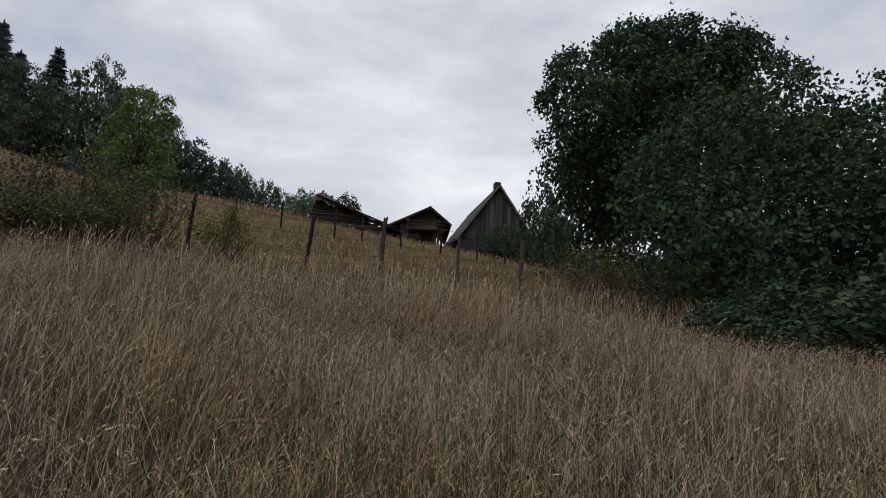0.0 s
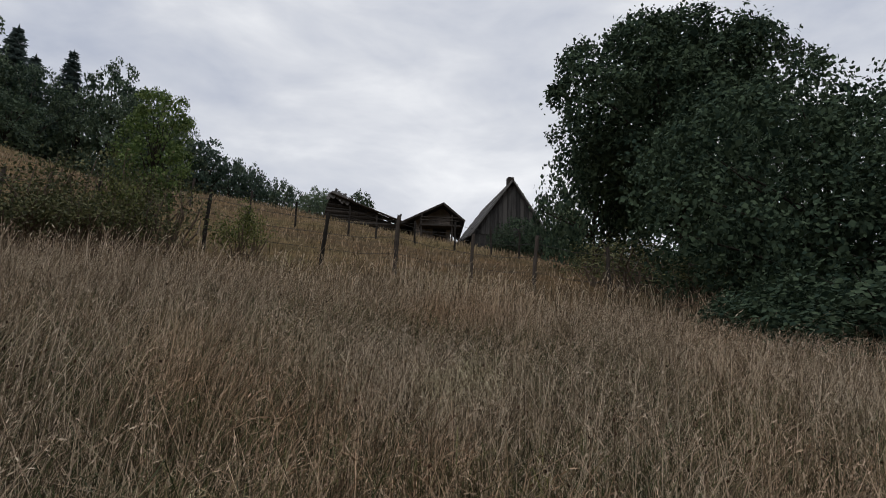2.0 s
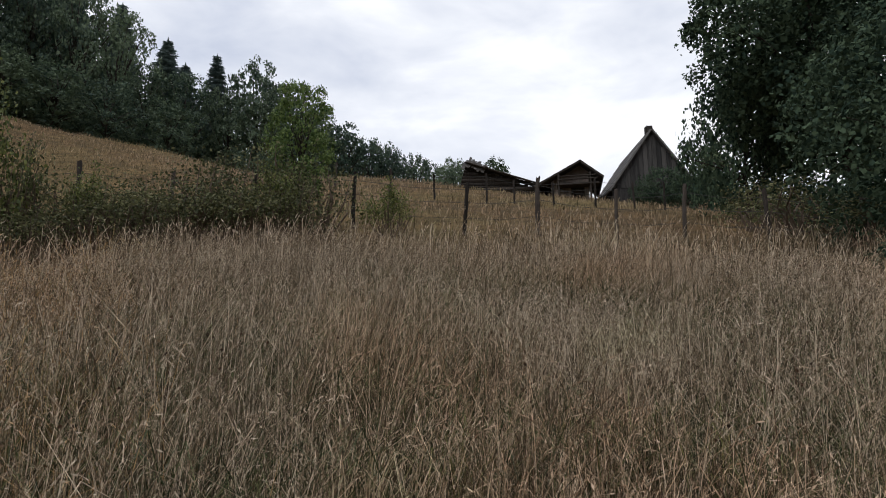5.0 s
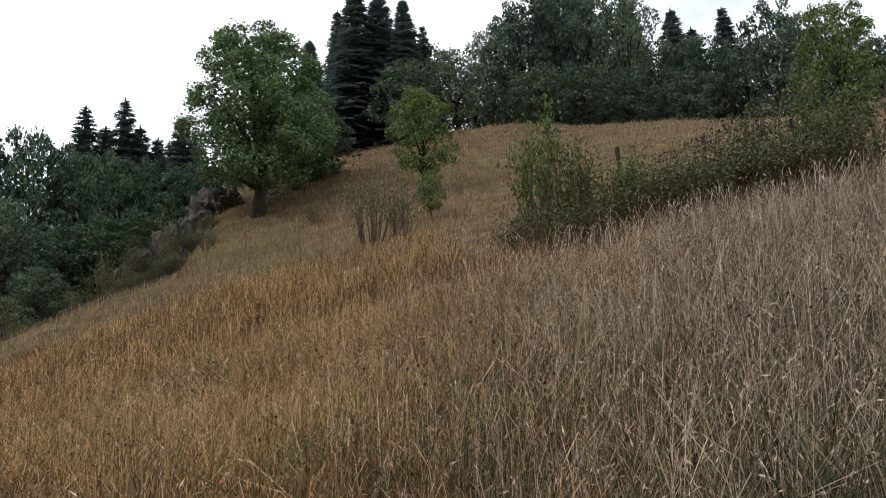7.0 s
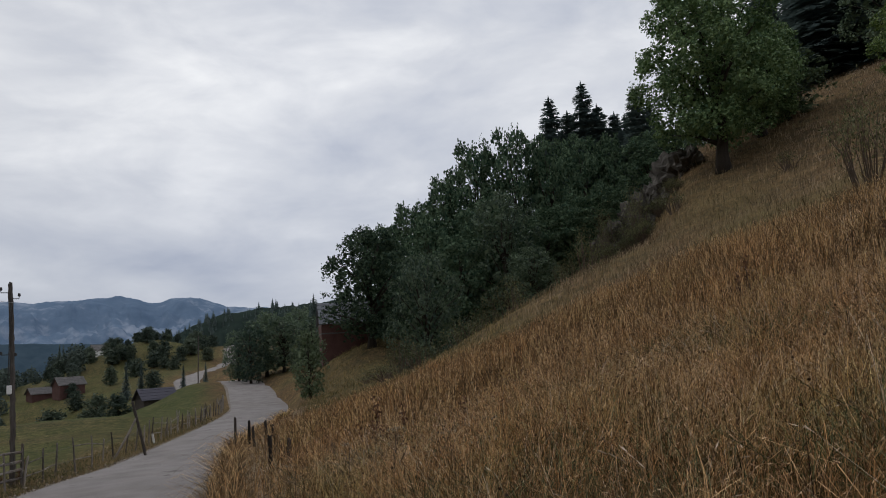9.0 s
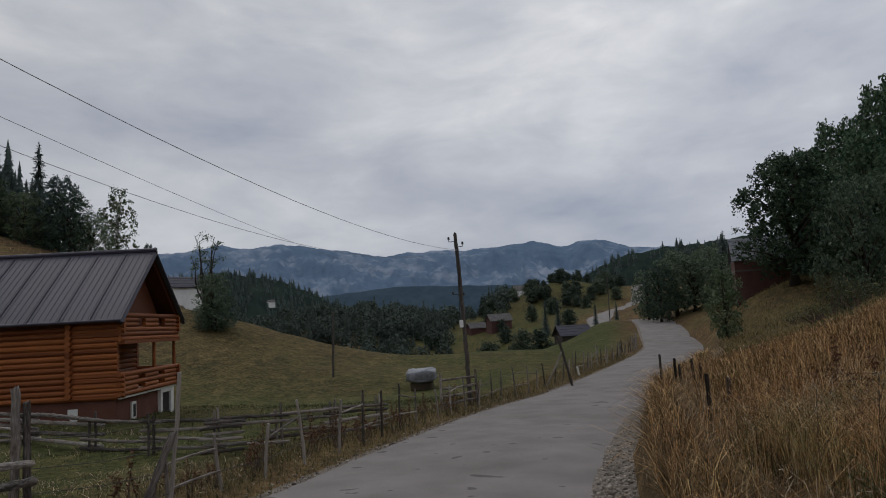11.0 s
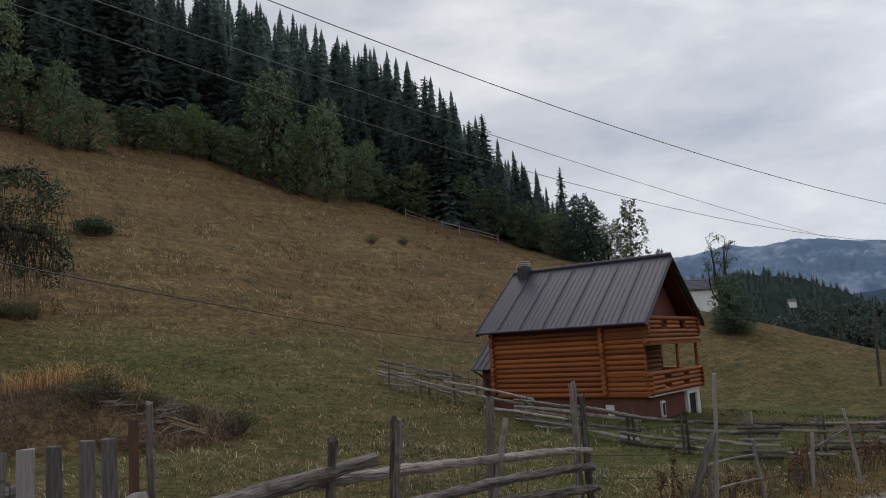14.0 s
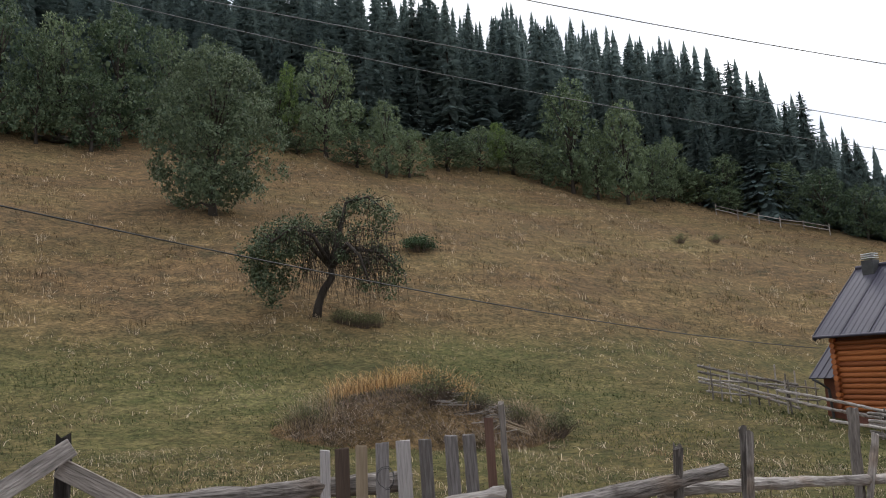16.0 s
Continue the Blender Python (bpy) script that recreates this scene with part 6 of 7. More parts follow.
# loose stones along both road edges
n = 2600
u = rng.uniform(-6, 40, n)
near_side = rng.random(n) < 0.45
w = road_w(u) + np.where(near_side, 2.75 + rng.gamma(1.4, 0.25, n), -2.25 - rng.gamma(1.4, 0.22, n))
x, y = UX * u + NX * w, UY * u + NY * w
size = rng.gamma(2.0, 0.005, n) + 0.005
corner = np.array([[-1, -1, -1], [1, -1, -1], [1, 1, -1], [-1, 1, -1], [-1, -1, 1], [1, -1, 1], [1, 1, 1], [-1, 1, 1]]) * np.array([1.0, 0.8, 0.55])
v = np.stack([x, y, np.maximum(terrain(x, y), road_z(u) - 0.05) + size * 0.3], -1)[:, None, :] + corner[None] * size[:, None, None] * rng.uniform(0.6, 1.2, (n, 8, 3))
f = (np.arange(n)[:, None, None] * 8 + np.array([[0, 3, 2, 1], [4, 5, 6, 7], [0, 1, 5, 4], [1, 2, 6, 5], [2, 3, 7, 6], [3, 0, 4, 7]])[None]).reshape(-1, 4)
tagged(new("loose_gravel", np_mesh("loose_gravel", v.reshape(-1, 3), f, M_PEBBLE)), "loose grey gravel stones along the road edges", "gravel", kind="stuff")
# coarse gravel shoulder and the weeds that overhang it on the meadow side
gv = np.random.default_rng(19)
n = 9000
u = gv.uniform(-1, 1, n) * gv.uniform(0, 1, n) * 16 + 5
o = 2.72 + 0.85 * gv.random(n) ** 0.8
w = road_w(u) + o
x, y = UX * u + NX * w, UY * u + NY * w
size = gv.gamma(2.2, 0.0048, n) + 0.005
z = road_z(u) - 0.015 * o + np.interp(o, [2.62, 2.85, 3.15, 3.45, 3.75], [-0.05, 0.03, 0.06, 0.12, 0.22])
v = np.stack([x, y, z + size * 0.2], -1)[:, None, :] + corner[None] * size[:, None, None] * gv.uniform(0.6, 1.2, (n, 8, 3))
f = (np.arange(n)[:, None, None] * 8 + np.array([[0, 3, 2, 1], [4, 5, 6, 7], [0, 1, 5, 4], [1, 2, 6, 5], [2, 3, 7, 6], [3, 0, 4, 7]])[None]).reshape(-1, 4)
tagged(new("loose_gravel", np_mesh("loose_gravel", v.reshape(-1, 3), f, M_PEBBLE)), "coarse brown gravel on the road shoulder", "gravel", kind="stuff")
for n, m_, h0, h1, label in ((5200, M_UNDER_GOLD, 0.25, 0.65, "brown weeds hanging over the road shoulder"), (3000, M_REDSTRAW, 0.3, 0.75, "dry grass hanging over the road shoulder"), (1600, M_UNDER, 0.2, 0.5, "dull weeds hanging over the road shoulder")):
    u = gv.uniform(0.5, 40, n)
    w = road_w(u) + 3.62 + 0.5 * gv.random(n)
    x, y = UX * u + NX * w, UY * u + NY * w
    far_ = np.hypot(x, y) > 2.2
    x, y = x[far_], y[far_]
    blades("shoulder_weeds", x, y, gv.uniform(h0, h1, len(x)), (0.004 + 0.0004 * np.hypot(x, y)) * gv.uniform(0.7, 1.4, len(x)), 0.55, m_, label, curl=0.15)
# overgrown strip between the road and the valley fence
u = rng.uniform(3, 60, 15000)
w = road_w(u) - rng.uniform(2.35, 4.6, len(u)) 
x, y = UX * u + NX * w, UY * u + NY * w
blades("verge_grass", x, y, rng.uniform(0.05, 0.38, len(x)), rng.uniform(0.005, 0.012, len(x)), 0.5, M_BANK, "rough verge grass along the road", (0.25, 0.08, 0.14))
u = rng.uniform(3, 60, 9000)
w = road_w(u) - rng.uniform(2.6, 4.8, len(u))
x, y = UX * u + NX * w, UY * u + NY * w
blades("verge_green", x, y, rng.uniform(0.04, 0.22, len(x)), rng.uniform(0.006, 0.016, len(x)), 0.5, M_GREENGRASS, "green verge grass along the road")
u = rng.uniform(2, 45, 9000)
w = road_w(u) + rng.uniform(3.15, 4.8, len(u))
x, y = UX * u + NX * w, UY * u + NY * w
blades("verge_grass", x, y, rng.uniform(0.05, 0.45, len(x)) * step(2.9, 4.8, w - road_w(u)), rng.uniform(0.005, 0.012, len(x)), 0.5, M_STRAW, "dry verge grass along the road", (0.3, 0.08, 0.14))
# dark knapweed heads over the grass
x, y = clumped(3600, -36, 110, 3.5, 15, tall, 4, 0.25)
hgt = rng.uniform(0.45, 0.8, len(x))
z = terrain(x, y)
M_KNAP = mat("knapweed_heads", (0.035, 0.02, 0.012), (0.11, 0.06, 0.035), 3, 0.9, 0, 9, island=0.6, space="World")
cc = np.stack([x, y, z + hgt], -1)
n = len(x)
parts_ = [kites(cc, rng.normal(size=(n, 3)), rng.normal(size=(n, 3)), rng.uniform(0.012, 0.026, n), rng.uniform(0.010, 0.022, n)) for _ in range(3)]
foot = cc.copy()
foot[:, 2] = z
parts_.append(kites((cc + foot) / 2, cc - foot, rng.normal(size=(n, 3)), hgt, np.full(n, 0.007)))
v, f = join_np(parts_)
tagged(new("knapweed", np_mesh("knapweed", v, f, M_KNAP)), "dark dead knapweed heads among the grass", "weeds", kind="stuff")

# ---------------- fences ----------------
rf = random.Random(17)


def at_polar(az, dist, z):
    x, y = polar(az, dist)
    return Vector((x, y, z))


rk = random.Random(41)


def stick(name, a, b, r0, r1, parent, material=None, sides=8, bend=0.02, label=""):
    """A rough wooden pole between two points, a little bowed and knotty."""
    a, b = Vector(a), Vector(b)
    d = b - a
    n = max(4, min(14, int(d.length / 0.35) + 1))
    bow = Vector((rf.uniform(-1, 1), rf.uniform(-1, 1), 0)) * bend * max(1.0, d.length * 0.5)
    pts, rad = [], []
    for k in range(n + 1):
        t = k / n
        pts.append(Vector((0, 0, d.length * t)) + bow * math.sin(t * math.pi) + Vector((rf.uniform(-1, 1), rf.uniform(-1, 1), 0)) * 0.006)
        rad.append((r0 + (r1 - r0) * t) * rf.uniform(0.93, 1.08))
    # finer rings with knots and hollows, and a ragged end
    m3 = n * 3
    fine_p = [pts[min(n - 1, k // 3)].lerp(pts[min(n - 1, k // 3) + 1], k / 3 - min(n - 1, k // 3)) + Vector((rk.uniform(-1, 1), rk.uniform(-1, 1), 0)) * r0 * 0.05 for k in range(m3 + 1)]
    fine_r = [(rad[min(n - 1, k // 3)] + (rad[min(n - 1, k // 3) + 1] - rad[min(n - 1, k // 3)]) * (k / 3 - min(n - 1, k // 3))) * rk.uniform(0.92, 1.06) for k in range(m3 + 1)]
    bm = bmesh.new()
    tube(bm, fine_p, fine_r, sides, wob=0.14, rnd=rk)
    for v in bm.verts:
        if v.co.z > d.length - 0.005 or v.co.z < 0.005:
            v.co.z += rk.uniform(-1.1, 0.7) * r1
    m = Matrix.Translation(a) @ d.to_track_quat("Z", "Y").to_matrix().to_4x4()
    return part(name, bm_mesh(name, bm, material or M_WOOD), parent, label, m)


def slab(name, a, b, width, thick, parent, material=None, face=0.0, label=""):
    """A sawn board from a to b, its broad side square to the road side."""
    a, b = Vector(a), Vector(b)
    d = b - a
    bm = bmesh.new()
    box(bm, 0, 0, d.length / 2, width, thick, d.length, bevel=0.004)
    tilt = rk.uniform(-0.12, 0.12)
    for v in bm.verts:
        if v.co.z > d.length - 0.02:
            v.co.z += v.co.x * tilt + rk.uniform(-0.007, 0.004)
    zax = d.normalized()
    xax = zax.cross(Vector((a.x, a.y, 0))).normalized()
    m = Matrix.Translation(a) @ Matrix((xax, zax.cross(xax), zax)).transposed().to_4x4() @ pose(0, 0, 0, 0, 0, face)
    return part(name, bm_mesh(name, bm, material or M_WOOD), parent, label, m)


def fence_thing(label, name="wooden_fence"):
    return tagged(new(name), label, "fence")


# wire fence across the upper meadow
fence = fence_thing("old wire fence on crooked dark posts across the meadow", "wire_fence")
posts = []
for az, top, lean, r in ((46, 16.4, -0.03, 0.05), (40.2, 16.9, 0.02, 0.055), (33.8, 16.3, 0.0, 0.05), (27.5, 16.6, 0.05, 0.05), (20.0, 16.9, -0.05, 0.045), (11.1, 16.1, -0.13, 0.05), (5.1, 16.3, -0.04, 0.06), (-1.0, 14.9, -0.05, 0.045), (-6.0, 14.8, -0.10, 0.05), (-12, 13.8, 0.04, 0.05), (-18, 12.4, 0.0, 0.05)):
    d = 17.0
    x, y = polar(az, d)
    zt = min(max(1.6 + d * math.tan(radians(top)), ground_z(x, y) + 0.9), ground_z(x, y) + 1.75)
    b = Vector((x, y, ground_z(x, y) - 0.3))
    t = Vector((x - lean * math.cos(radians(az)) * 1.1, y, zt))
    stick("post", b, t, r * 1.05, r * 0.95, fence, M_OLDWOOD)
    posts.append((b, t))
for fr in (0.45, 0.68, 0.88):
    for (b0, t0), (b1, t1) in zip(posts, posts[1:]):
        a, c = b0.lerp(t0, fr), b1.lerp(t1, fr)
        bm = bmesh.new()
        tube(bm, [a, a.lerp(c, 0.5) - Vector((0, 0, 0.06)), c], [0.006] * 3, 4)
        part("wire", bm_mesh("wire", bm, M_WIRE), fence)
fence = fence_thing("second row of thin fence posts higher up the meadow", "wire_fence")
prev = None
for az, d, h in ((26, 33, 1.3), (21.5, 33, 1.3), (17, 33, 1.3), (13.3, 33, 1.25), (9.0, 32, 1.4), (6.8, 32, 1.1), (3.5, 32, 1.2), (0.3, 31, 1.3), (-2.8, 31, 1.2), (-5.0, 31, 1.2)):
    x, y = polar(az, d)
    z = ground_z(x, y)
    t = Vector((x + rf.uniform(-0.08, 0.08), y, z + h))
    stick("post", (x, y, z - 0.3), t, 0.05, 0.045, fence, M_OLDWOOD)
    if prev:
        for dz in (0.15, 0.5):
            bm = bmesh.new()
            tube(bm, [prev - Vector((0, 0, dz)), t - Vector((0, 0, dz))], [0.008, 0.008], 4)
            part("wire", bm_mesh("wire", bm, M_WIRE), fence)
    prev = t

# log fence beside the road
fence = fence_thing("weathered grey log rail fence beside the road", "log_fence")
for top, foot, r, m_ in (((167.3, 6.37, 1.10), (168.3, 6.37, -0.9), 0.036, M_PLANK), ((166.9, 6.31, 1.07), (167.9, 6.31, -0.9), 0.034, M_WOOD), ((160.2, 8.16, 1.09), (160.5, 8.16, -1.0), 0.055, M_PLANK), ((159.0, 8.1, 0.89), (161.4, 8.1, -0.9), 0.035, M_WOOD), ((153.9, 10.26, 1.14), (153.9, 10.26, -1.2), 0.055, M_WOOD), ((153.3, 10.3, 0.95), (153.1, 10.3, -1.2), 0.05, M_PLANK), ((171.7, 6.06, 1.0), (172.5, 6.06, -0.9), 0.042, M_PLANK)):
    stick("post", at_polar(*foot), at_polar(*top), r, r * 0.88, fence, m_)
for a, b, r0, r1 in (((187.0, 5.2, 0.55), (168.7, 6.33, 0.78), 0.085, 0.05), ((173.1, 6.13, 0.66), (153.0, 10.2, 0.24), 0.05, 0.042), ((170.5, 5.9, 0.42), (152.9, 10.2, 0.03), 0.045, 0.05), ((163.5, 7.3, 0.12), (152.7, 10.2, -0.24), 0.06, 0.055), ((170, 6.1, -0.05), (152.8, 10.2, -0.5), 0.055, 0.05)):
    stick("rail", at_polar(*a), at_polar(*b), r0, r1, fence, sides=12, bend=0.03)

fence = fence_thing("short run of grey upright pickets nailed to a log", "picket_fence")
stick("rail", at_polar(214, 5.7, 0.80), at_polar(191.2, 5.6, 0.86), 0.062, 0.07, fence, sides=12, bend=0.03)
stick("rail", at_polar(191.5, 5.42, 0.70), at_polar(184.2, 5.36, 0.79), 0.035, 0.048, fence, sides=10, bend=0.01)
stick("rail", at_polar(214, 5.7, 0.25), at_polar(183.5, 5.62, 0.15), 0.06, 0.065, fence, sides=12, bend=0.04)
M_PICKET = mat("grey_picket", (0.10, 0.088, 0.082), (0.36, 0.335, 0.325), 9.0, 0.95, 0.7, 60, stretch=(1, 1, 0.12), spread=0.5, c=(0.215, 0.198, 0.194))
M_BROWN = mat("brown_board", (0.035, 0.024, 0.018), (0.11, 0.078, 0.06), 9.0, 0.95, 0.6, 50, stretch=(1, 1, 0.06))
M_RUST = mat("reddish_board", (0.07, 0.04, 0.03), (0.17, 0.10, 0.075), 9.0, 0.95, 0.6, 50, stretch=(1, 1, 0.06))
M_TAN = mat("tan_board", (0.16, 0.12, 0.08), (0.34, 0.27, 0.19), 9.0, 0.95, 0.6, 50, stretch=(1, 1, 0.06))
for az, zt, w, mtl, dz in ((196.9, 1.11, 0.068, M_PICKET, 0.0), (195.7, 1.12, 0.098, M_BROWN, 0.3), (194.3, 1.13, 0.08, M_TAN, -0.2), (192.8, 1.14, 0.092, M_PICKET, -0.2), (191.3, 1.15, 0.10, M_PICKET, 0.6), (189.7, 1.15, 0.09, M_PICKET, 0.7), (187.8, 1.17, 0.09, M_PICKET, 0.7), (186.5, 1.17, 0.088, M_PICKET, 0.9), (185.0, 1.28, 0.062, M_RUST, 0.5)):
    x, y = polar(az, 5.47)
    x2, y2 = polar(az - dz * 0.9, 5.50)
    picket = slab("picket", (x2, y2, ground_z(x, y) - 0.05), (x, y, zt), w, 0.026, fence, mtl, face=rf.uniform(-9, 9))
    if az in (191.3, 189.7, 187.8):
        bm = bmesh.new()
        box(bm, rf.uniform(-0.01, 0.02), -0.0155, 1.45 + rf.uniform(-0.1, 0.05), 0.012, 0.004, rf.uniform(0.08, 0.13))
        box(bm, rf.uniform(-0.01, 0.02), 0.0155, 1.45 + rf.uniform(-0.1, 0.05), 0.012, 0.004, rf.uniform(0.08, 0.13))
        part("paint_mark", bm_mesh("paint_mark", bm, M_WHITE), picket, "pale paint streak")
stick("stake", at_polar(183.2, 5.5, -0.9), at_polar(184.0, 5.47, 1.38), 0.028, 0.022, fence, M_PLANK)
bm = bmesh.new()
c_ = at_polar(192.6, 5.42, 0.92)
tube(bm, [c_ + Vector((0.06 * math.cos(k * 0.62), 0.02 * math.sin(k * 1.3), 0.07 * math.sin(k * 0.62) - 0.02 * k / 18)) for k in range(19)], [0.0026] * 19, 5)
part("wire_loop", bm_mesh("wire_loop", bm, M_WIRE), fence)

fence = fence_thing("fence post with two boards nailed in a peak", "board_fence")
x, y = polar(213.9, 5.66)
stick("post", (x, y, ground_z(x, y) - 0.3), (x, y, 1.30), 0.055, 0.048, fence, M_OLDWOOD)
slab("board", at_polar(213.4, 5.52, 1.24), at_polar(221.0, 5.2, 0.82), 0.12, 0.03, fence)
slab("board", at_polar(214.1, 5.54, 1.12), at_polar(208.6, 5.5, 0.80), 0.12, 0.03, fence, M_PLANK)
slab("board", at_polar(213.9, 5.6, 0.72), at_polar(223.0, 5.3, 0.42), 0.13, 0.03, fence)

# braced post and wire at the road edge
fence = fence_thing("leaning fence post with a slanted brace and wires", "braced_post")
p_top = at_polar(143.8, 10.8, 1.13)
x, y = polar(144.95, 10.8)
stick("post", (x, y, ground_z(x, y) - 0.3), p_top, 0.034, 0.028, fence, M_PLANK)
stick("brace", at_polar(147.3, 10.6, -1.0), at_polar(144.25, 10.72, 0.36), 0.06, 0.05, fence, M_PLANK)
for k, z in enumerate((-0.45, -0.15, 0.15, 0.5)):
    bm = bmesh.new()
    a, b = at_polar(153.2, 10.7, z - 0.05), at_polar(144.2, 10.85, z)
    tube(bm, [a, a.lerp(b, 0.5) - Vector((0, 0, 0.05)), b], [0.005] * 3, 4)
    part("wire", bm_mesh("wire", bm, M_WIRE), fence)

# rail fence across the pasture in front of the cabin
fence = fence_thing("long grey rail fence across the pasture before the cabin", "rail_fence")
line = [(168.1, 34.0), (163.0, 30.6), (157.6, 26.3), (153.8, 23.0), (149.8, 20.4), (146.0, 18.4), (141.5, 18.2), (137.0, 18.6), (133.0, 19.4), (129.5, 20.6)]
for az, d in line:
    x, y = polar(az, d)
    z = ground_z(x, y)
    for o in (-0.07, 0.07):
        stick("post", (x + o, y, z - 0.3), (x + o + rf.uniform(-0.05, 0.05), y, z + (rf.uniform(1.05, 1.3) if az > 158 else rf.uniform(0.8, 1.05))), 0.035, 0.03, fence, M_PLANK)
for (a0, d0), (a1, d1) in zip(line, line[1:]):
    for k, h in enumerate((0.30, 0.58, 0.84, 1.08) if a0 > 158 else (0.16, 0.36, 0.56, 0.76)):
        x0, y0 = polar(a0 + 0.7, d0 + 0.2)
        x1, y1 = polar(a1 - 0.7, d1 - 0.1)
        if rf.random() < 0.12:
            continue
        stick("rail", (x0, y0, ground_z(x0, y0) + h + rf.uniform(-0.06, 0.06)), (x1, y1, ground_z(x1, y1) + h + rf.uniform(-0.08, 0.08)), 0.058 if a0 > 150 else 0.046, 0.05 if a0 > 150 else 0.036, fence, M_WOOD if a0 > 150 else M_PLANK, bend=0.03)
for az0_, d0_, az1_, d1_, h0_, h1_ in ((160.6, 25.8, 154.6, 22.4, 0.55, 0.42), (158.2, 24.6, 153.4, 22.0, 0.3, 0.2), (156.8, 23.8, 154.2, 22.6, 0.12, 0.10)):
    p0_, p1_ = polar(az0_, d0_), polar(az1_, d1_)
    stick("loose_rail", (*p0_, ground_z(*p0_) + h0_), (*p1_, ground_z(*p1_) + h1_), 0.05, 0.04, fence)
crib = tagged(new("rail_stack"), "stacked ends of crossed grey fence rails", "rail stack")
for k in range(6):
    zc = ground_z(*polar(141.2, 18.0)) + 0.08 + k * 0.13
    stick("rail", at_polar(139.6 + rf.uniform(-0.3, 0.3), 18.0, zc), at_polar(142.6 + rf.uniform(-0.3, 0.3), 18.05, zc + rf.uniform(-0.04, 0.04)), 0.04, 0.036, crib, M_PLANK)
# paled yard fence behind it
fence = fence_thing("grey pale fence round the cabin yard", "pale_fence")
for k in range(12):
    az = 168 - k * 0.62
    d = 32 + 0.1 * k
    x, y = polar(az, d)
    z = ground_z(x, y)
    stick("pale", (x, y, z - 0.2), (x, y, z + rf.uniform(1.0, 1.4) + (0.4 if k == 7 else 0)), 0.035, 0.03, fence)
for h in (0.3, 0.75):
    x0, y0 = polar(168.4, 32)
    x1, y1 = polar(161, 33)
    stick("rail", (x0, y0, ground_z(x0, y0) + h), (x1, y1, ground_z(x1, y1) + h), 0.045, 0.04, fence)
# fence at the top of the far meadow
fence = fence_thing("grey rail fence at the wood edge on the hill", "hill_fence")
pts = [(166.2, 105), (164.7, 105), (163.3, 105), (161.9, 105.5), (160.4, 106), (158.8, 106)]
for az, d in pts:
    x, y = polar(az, d)
    z = ground_z(x, y)
    stick("post", (x, y, z - 0.3), (x, y, z + 1.5), 0.07, 0.06, fence)
for (a0, d0), (a1, d1) in zip(pts, pts[1:]):
    for h in (0.7, 1.2):
        x0, y0 = polar(a0, d0)
        x1, y1 = polar(a1, d1)
        stick("rail", (x0, y0, ground_z(x0, y0) + h), (x1, y1, ground_z(x1, y1) + h), 0.06, 0.05, fence)


def road_point(u, off):
    w = float(road_w(u)) + off
    return UX * u + NX * w, UY * u + NY * w


# stake fence on the valley side of the road
fence = fence_thing("crooked stake fence along the valley side of the road", "stake_fence")
prev = None
u = 9.0
while u < 78:
    x, y = road_point(u, -3.15 + rf.uniform(-0.15, 0.15))
    z = ground_z(x, y)
    h = rf.uniform(0.9, 1.35)
    t = Vector((x + rf.uniform(-0.18, 0.18), y + rf.uniform(-0.18, 0.18), z + h))
    stick("stake", (x, y, z - 0.25), t, 0.038, 0.028, fence, M_PLANK, 6)
    if prev and rf.random() < 0.8:
        for fr in (0.35, 0.75):
            a, b = prev[0].lerp(prev[1], fr), Vector((x, y, z)).lerp(t, fr)
            if rf.random() < 0.45:
                stick("rail", a, b, 0.022, 0.018, fence, None, 5)
            else:
                bm = bmesh.new()
                tube(bm, [a, b], [0.006, 0.006], 4)
                part("wire", bm_mesh("wire", bm, M_WIRE), fence)
    prev = (Vector((x, y, z)), t)
    u += rf.uniform(1.1, 1.7) if u < 45 else rf.uniform(0.7, 1.2)
# gate of pale rails beside the pole
gate = tagged(new("field_gate"), "small field gate of four pale rails", "gate")
g0, g1 = polar(124.6, 26.0), polar(121.8, 27.2)
for p in (g0, g1):
    z = ground_z(*p)
    stick("gate_post", (p[0], p[1], z - 0.3), (p[0], p[1], z + 1.35), 0.05, 0.045, gate)
for h in (0.25, 0.5, 0.78, 1.08):
    stick("gate_rail", (g0[0], g0[1], ground_z(*g0) + h), (g1[0], g1[1], ground_z(*g1) + h + rf.uniform(0, 0.1)), 0.045, 0.04, gate)
# brace post further along
brace = tagged(new("braced_post"), "tall slanted post with a brace by the fence", "post")
b0 = polar(114.2, 36)
z = ground_z(*b0)
top = at_polar(115.2, 36, z + 2.5)
stick("post", (b0[0], b0[1], z - 0.3), top, 0.07, 0.06, brace, M_PLANK)
b1 = polar(116.4, 36)
stick("brace", (b1[0], b1[1], ground_z(*b1) - 0.1), at_polar(114.9, 36, z + 1.8), 0.05, 0.045, brace, M_PLANK)
slab("white_plate", at_polar(113.75, 35.9, z + 0.6), at_polar(113.85, 35.9, z + 1.0), 0.2, 0.02, brace, M_WHITE, face=114)

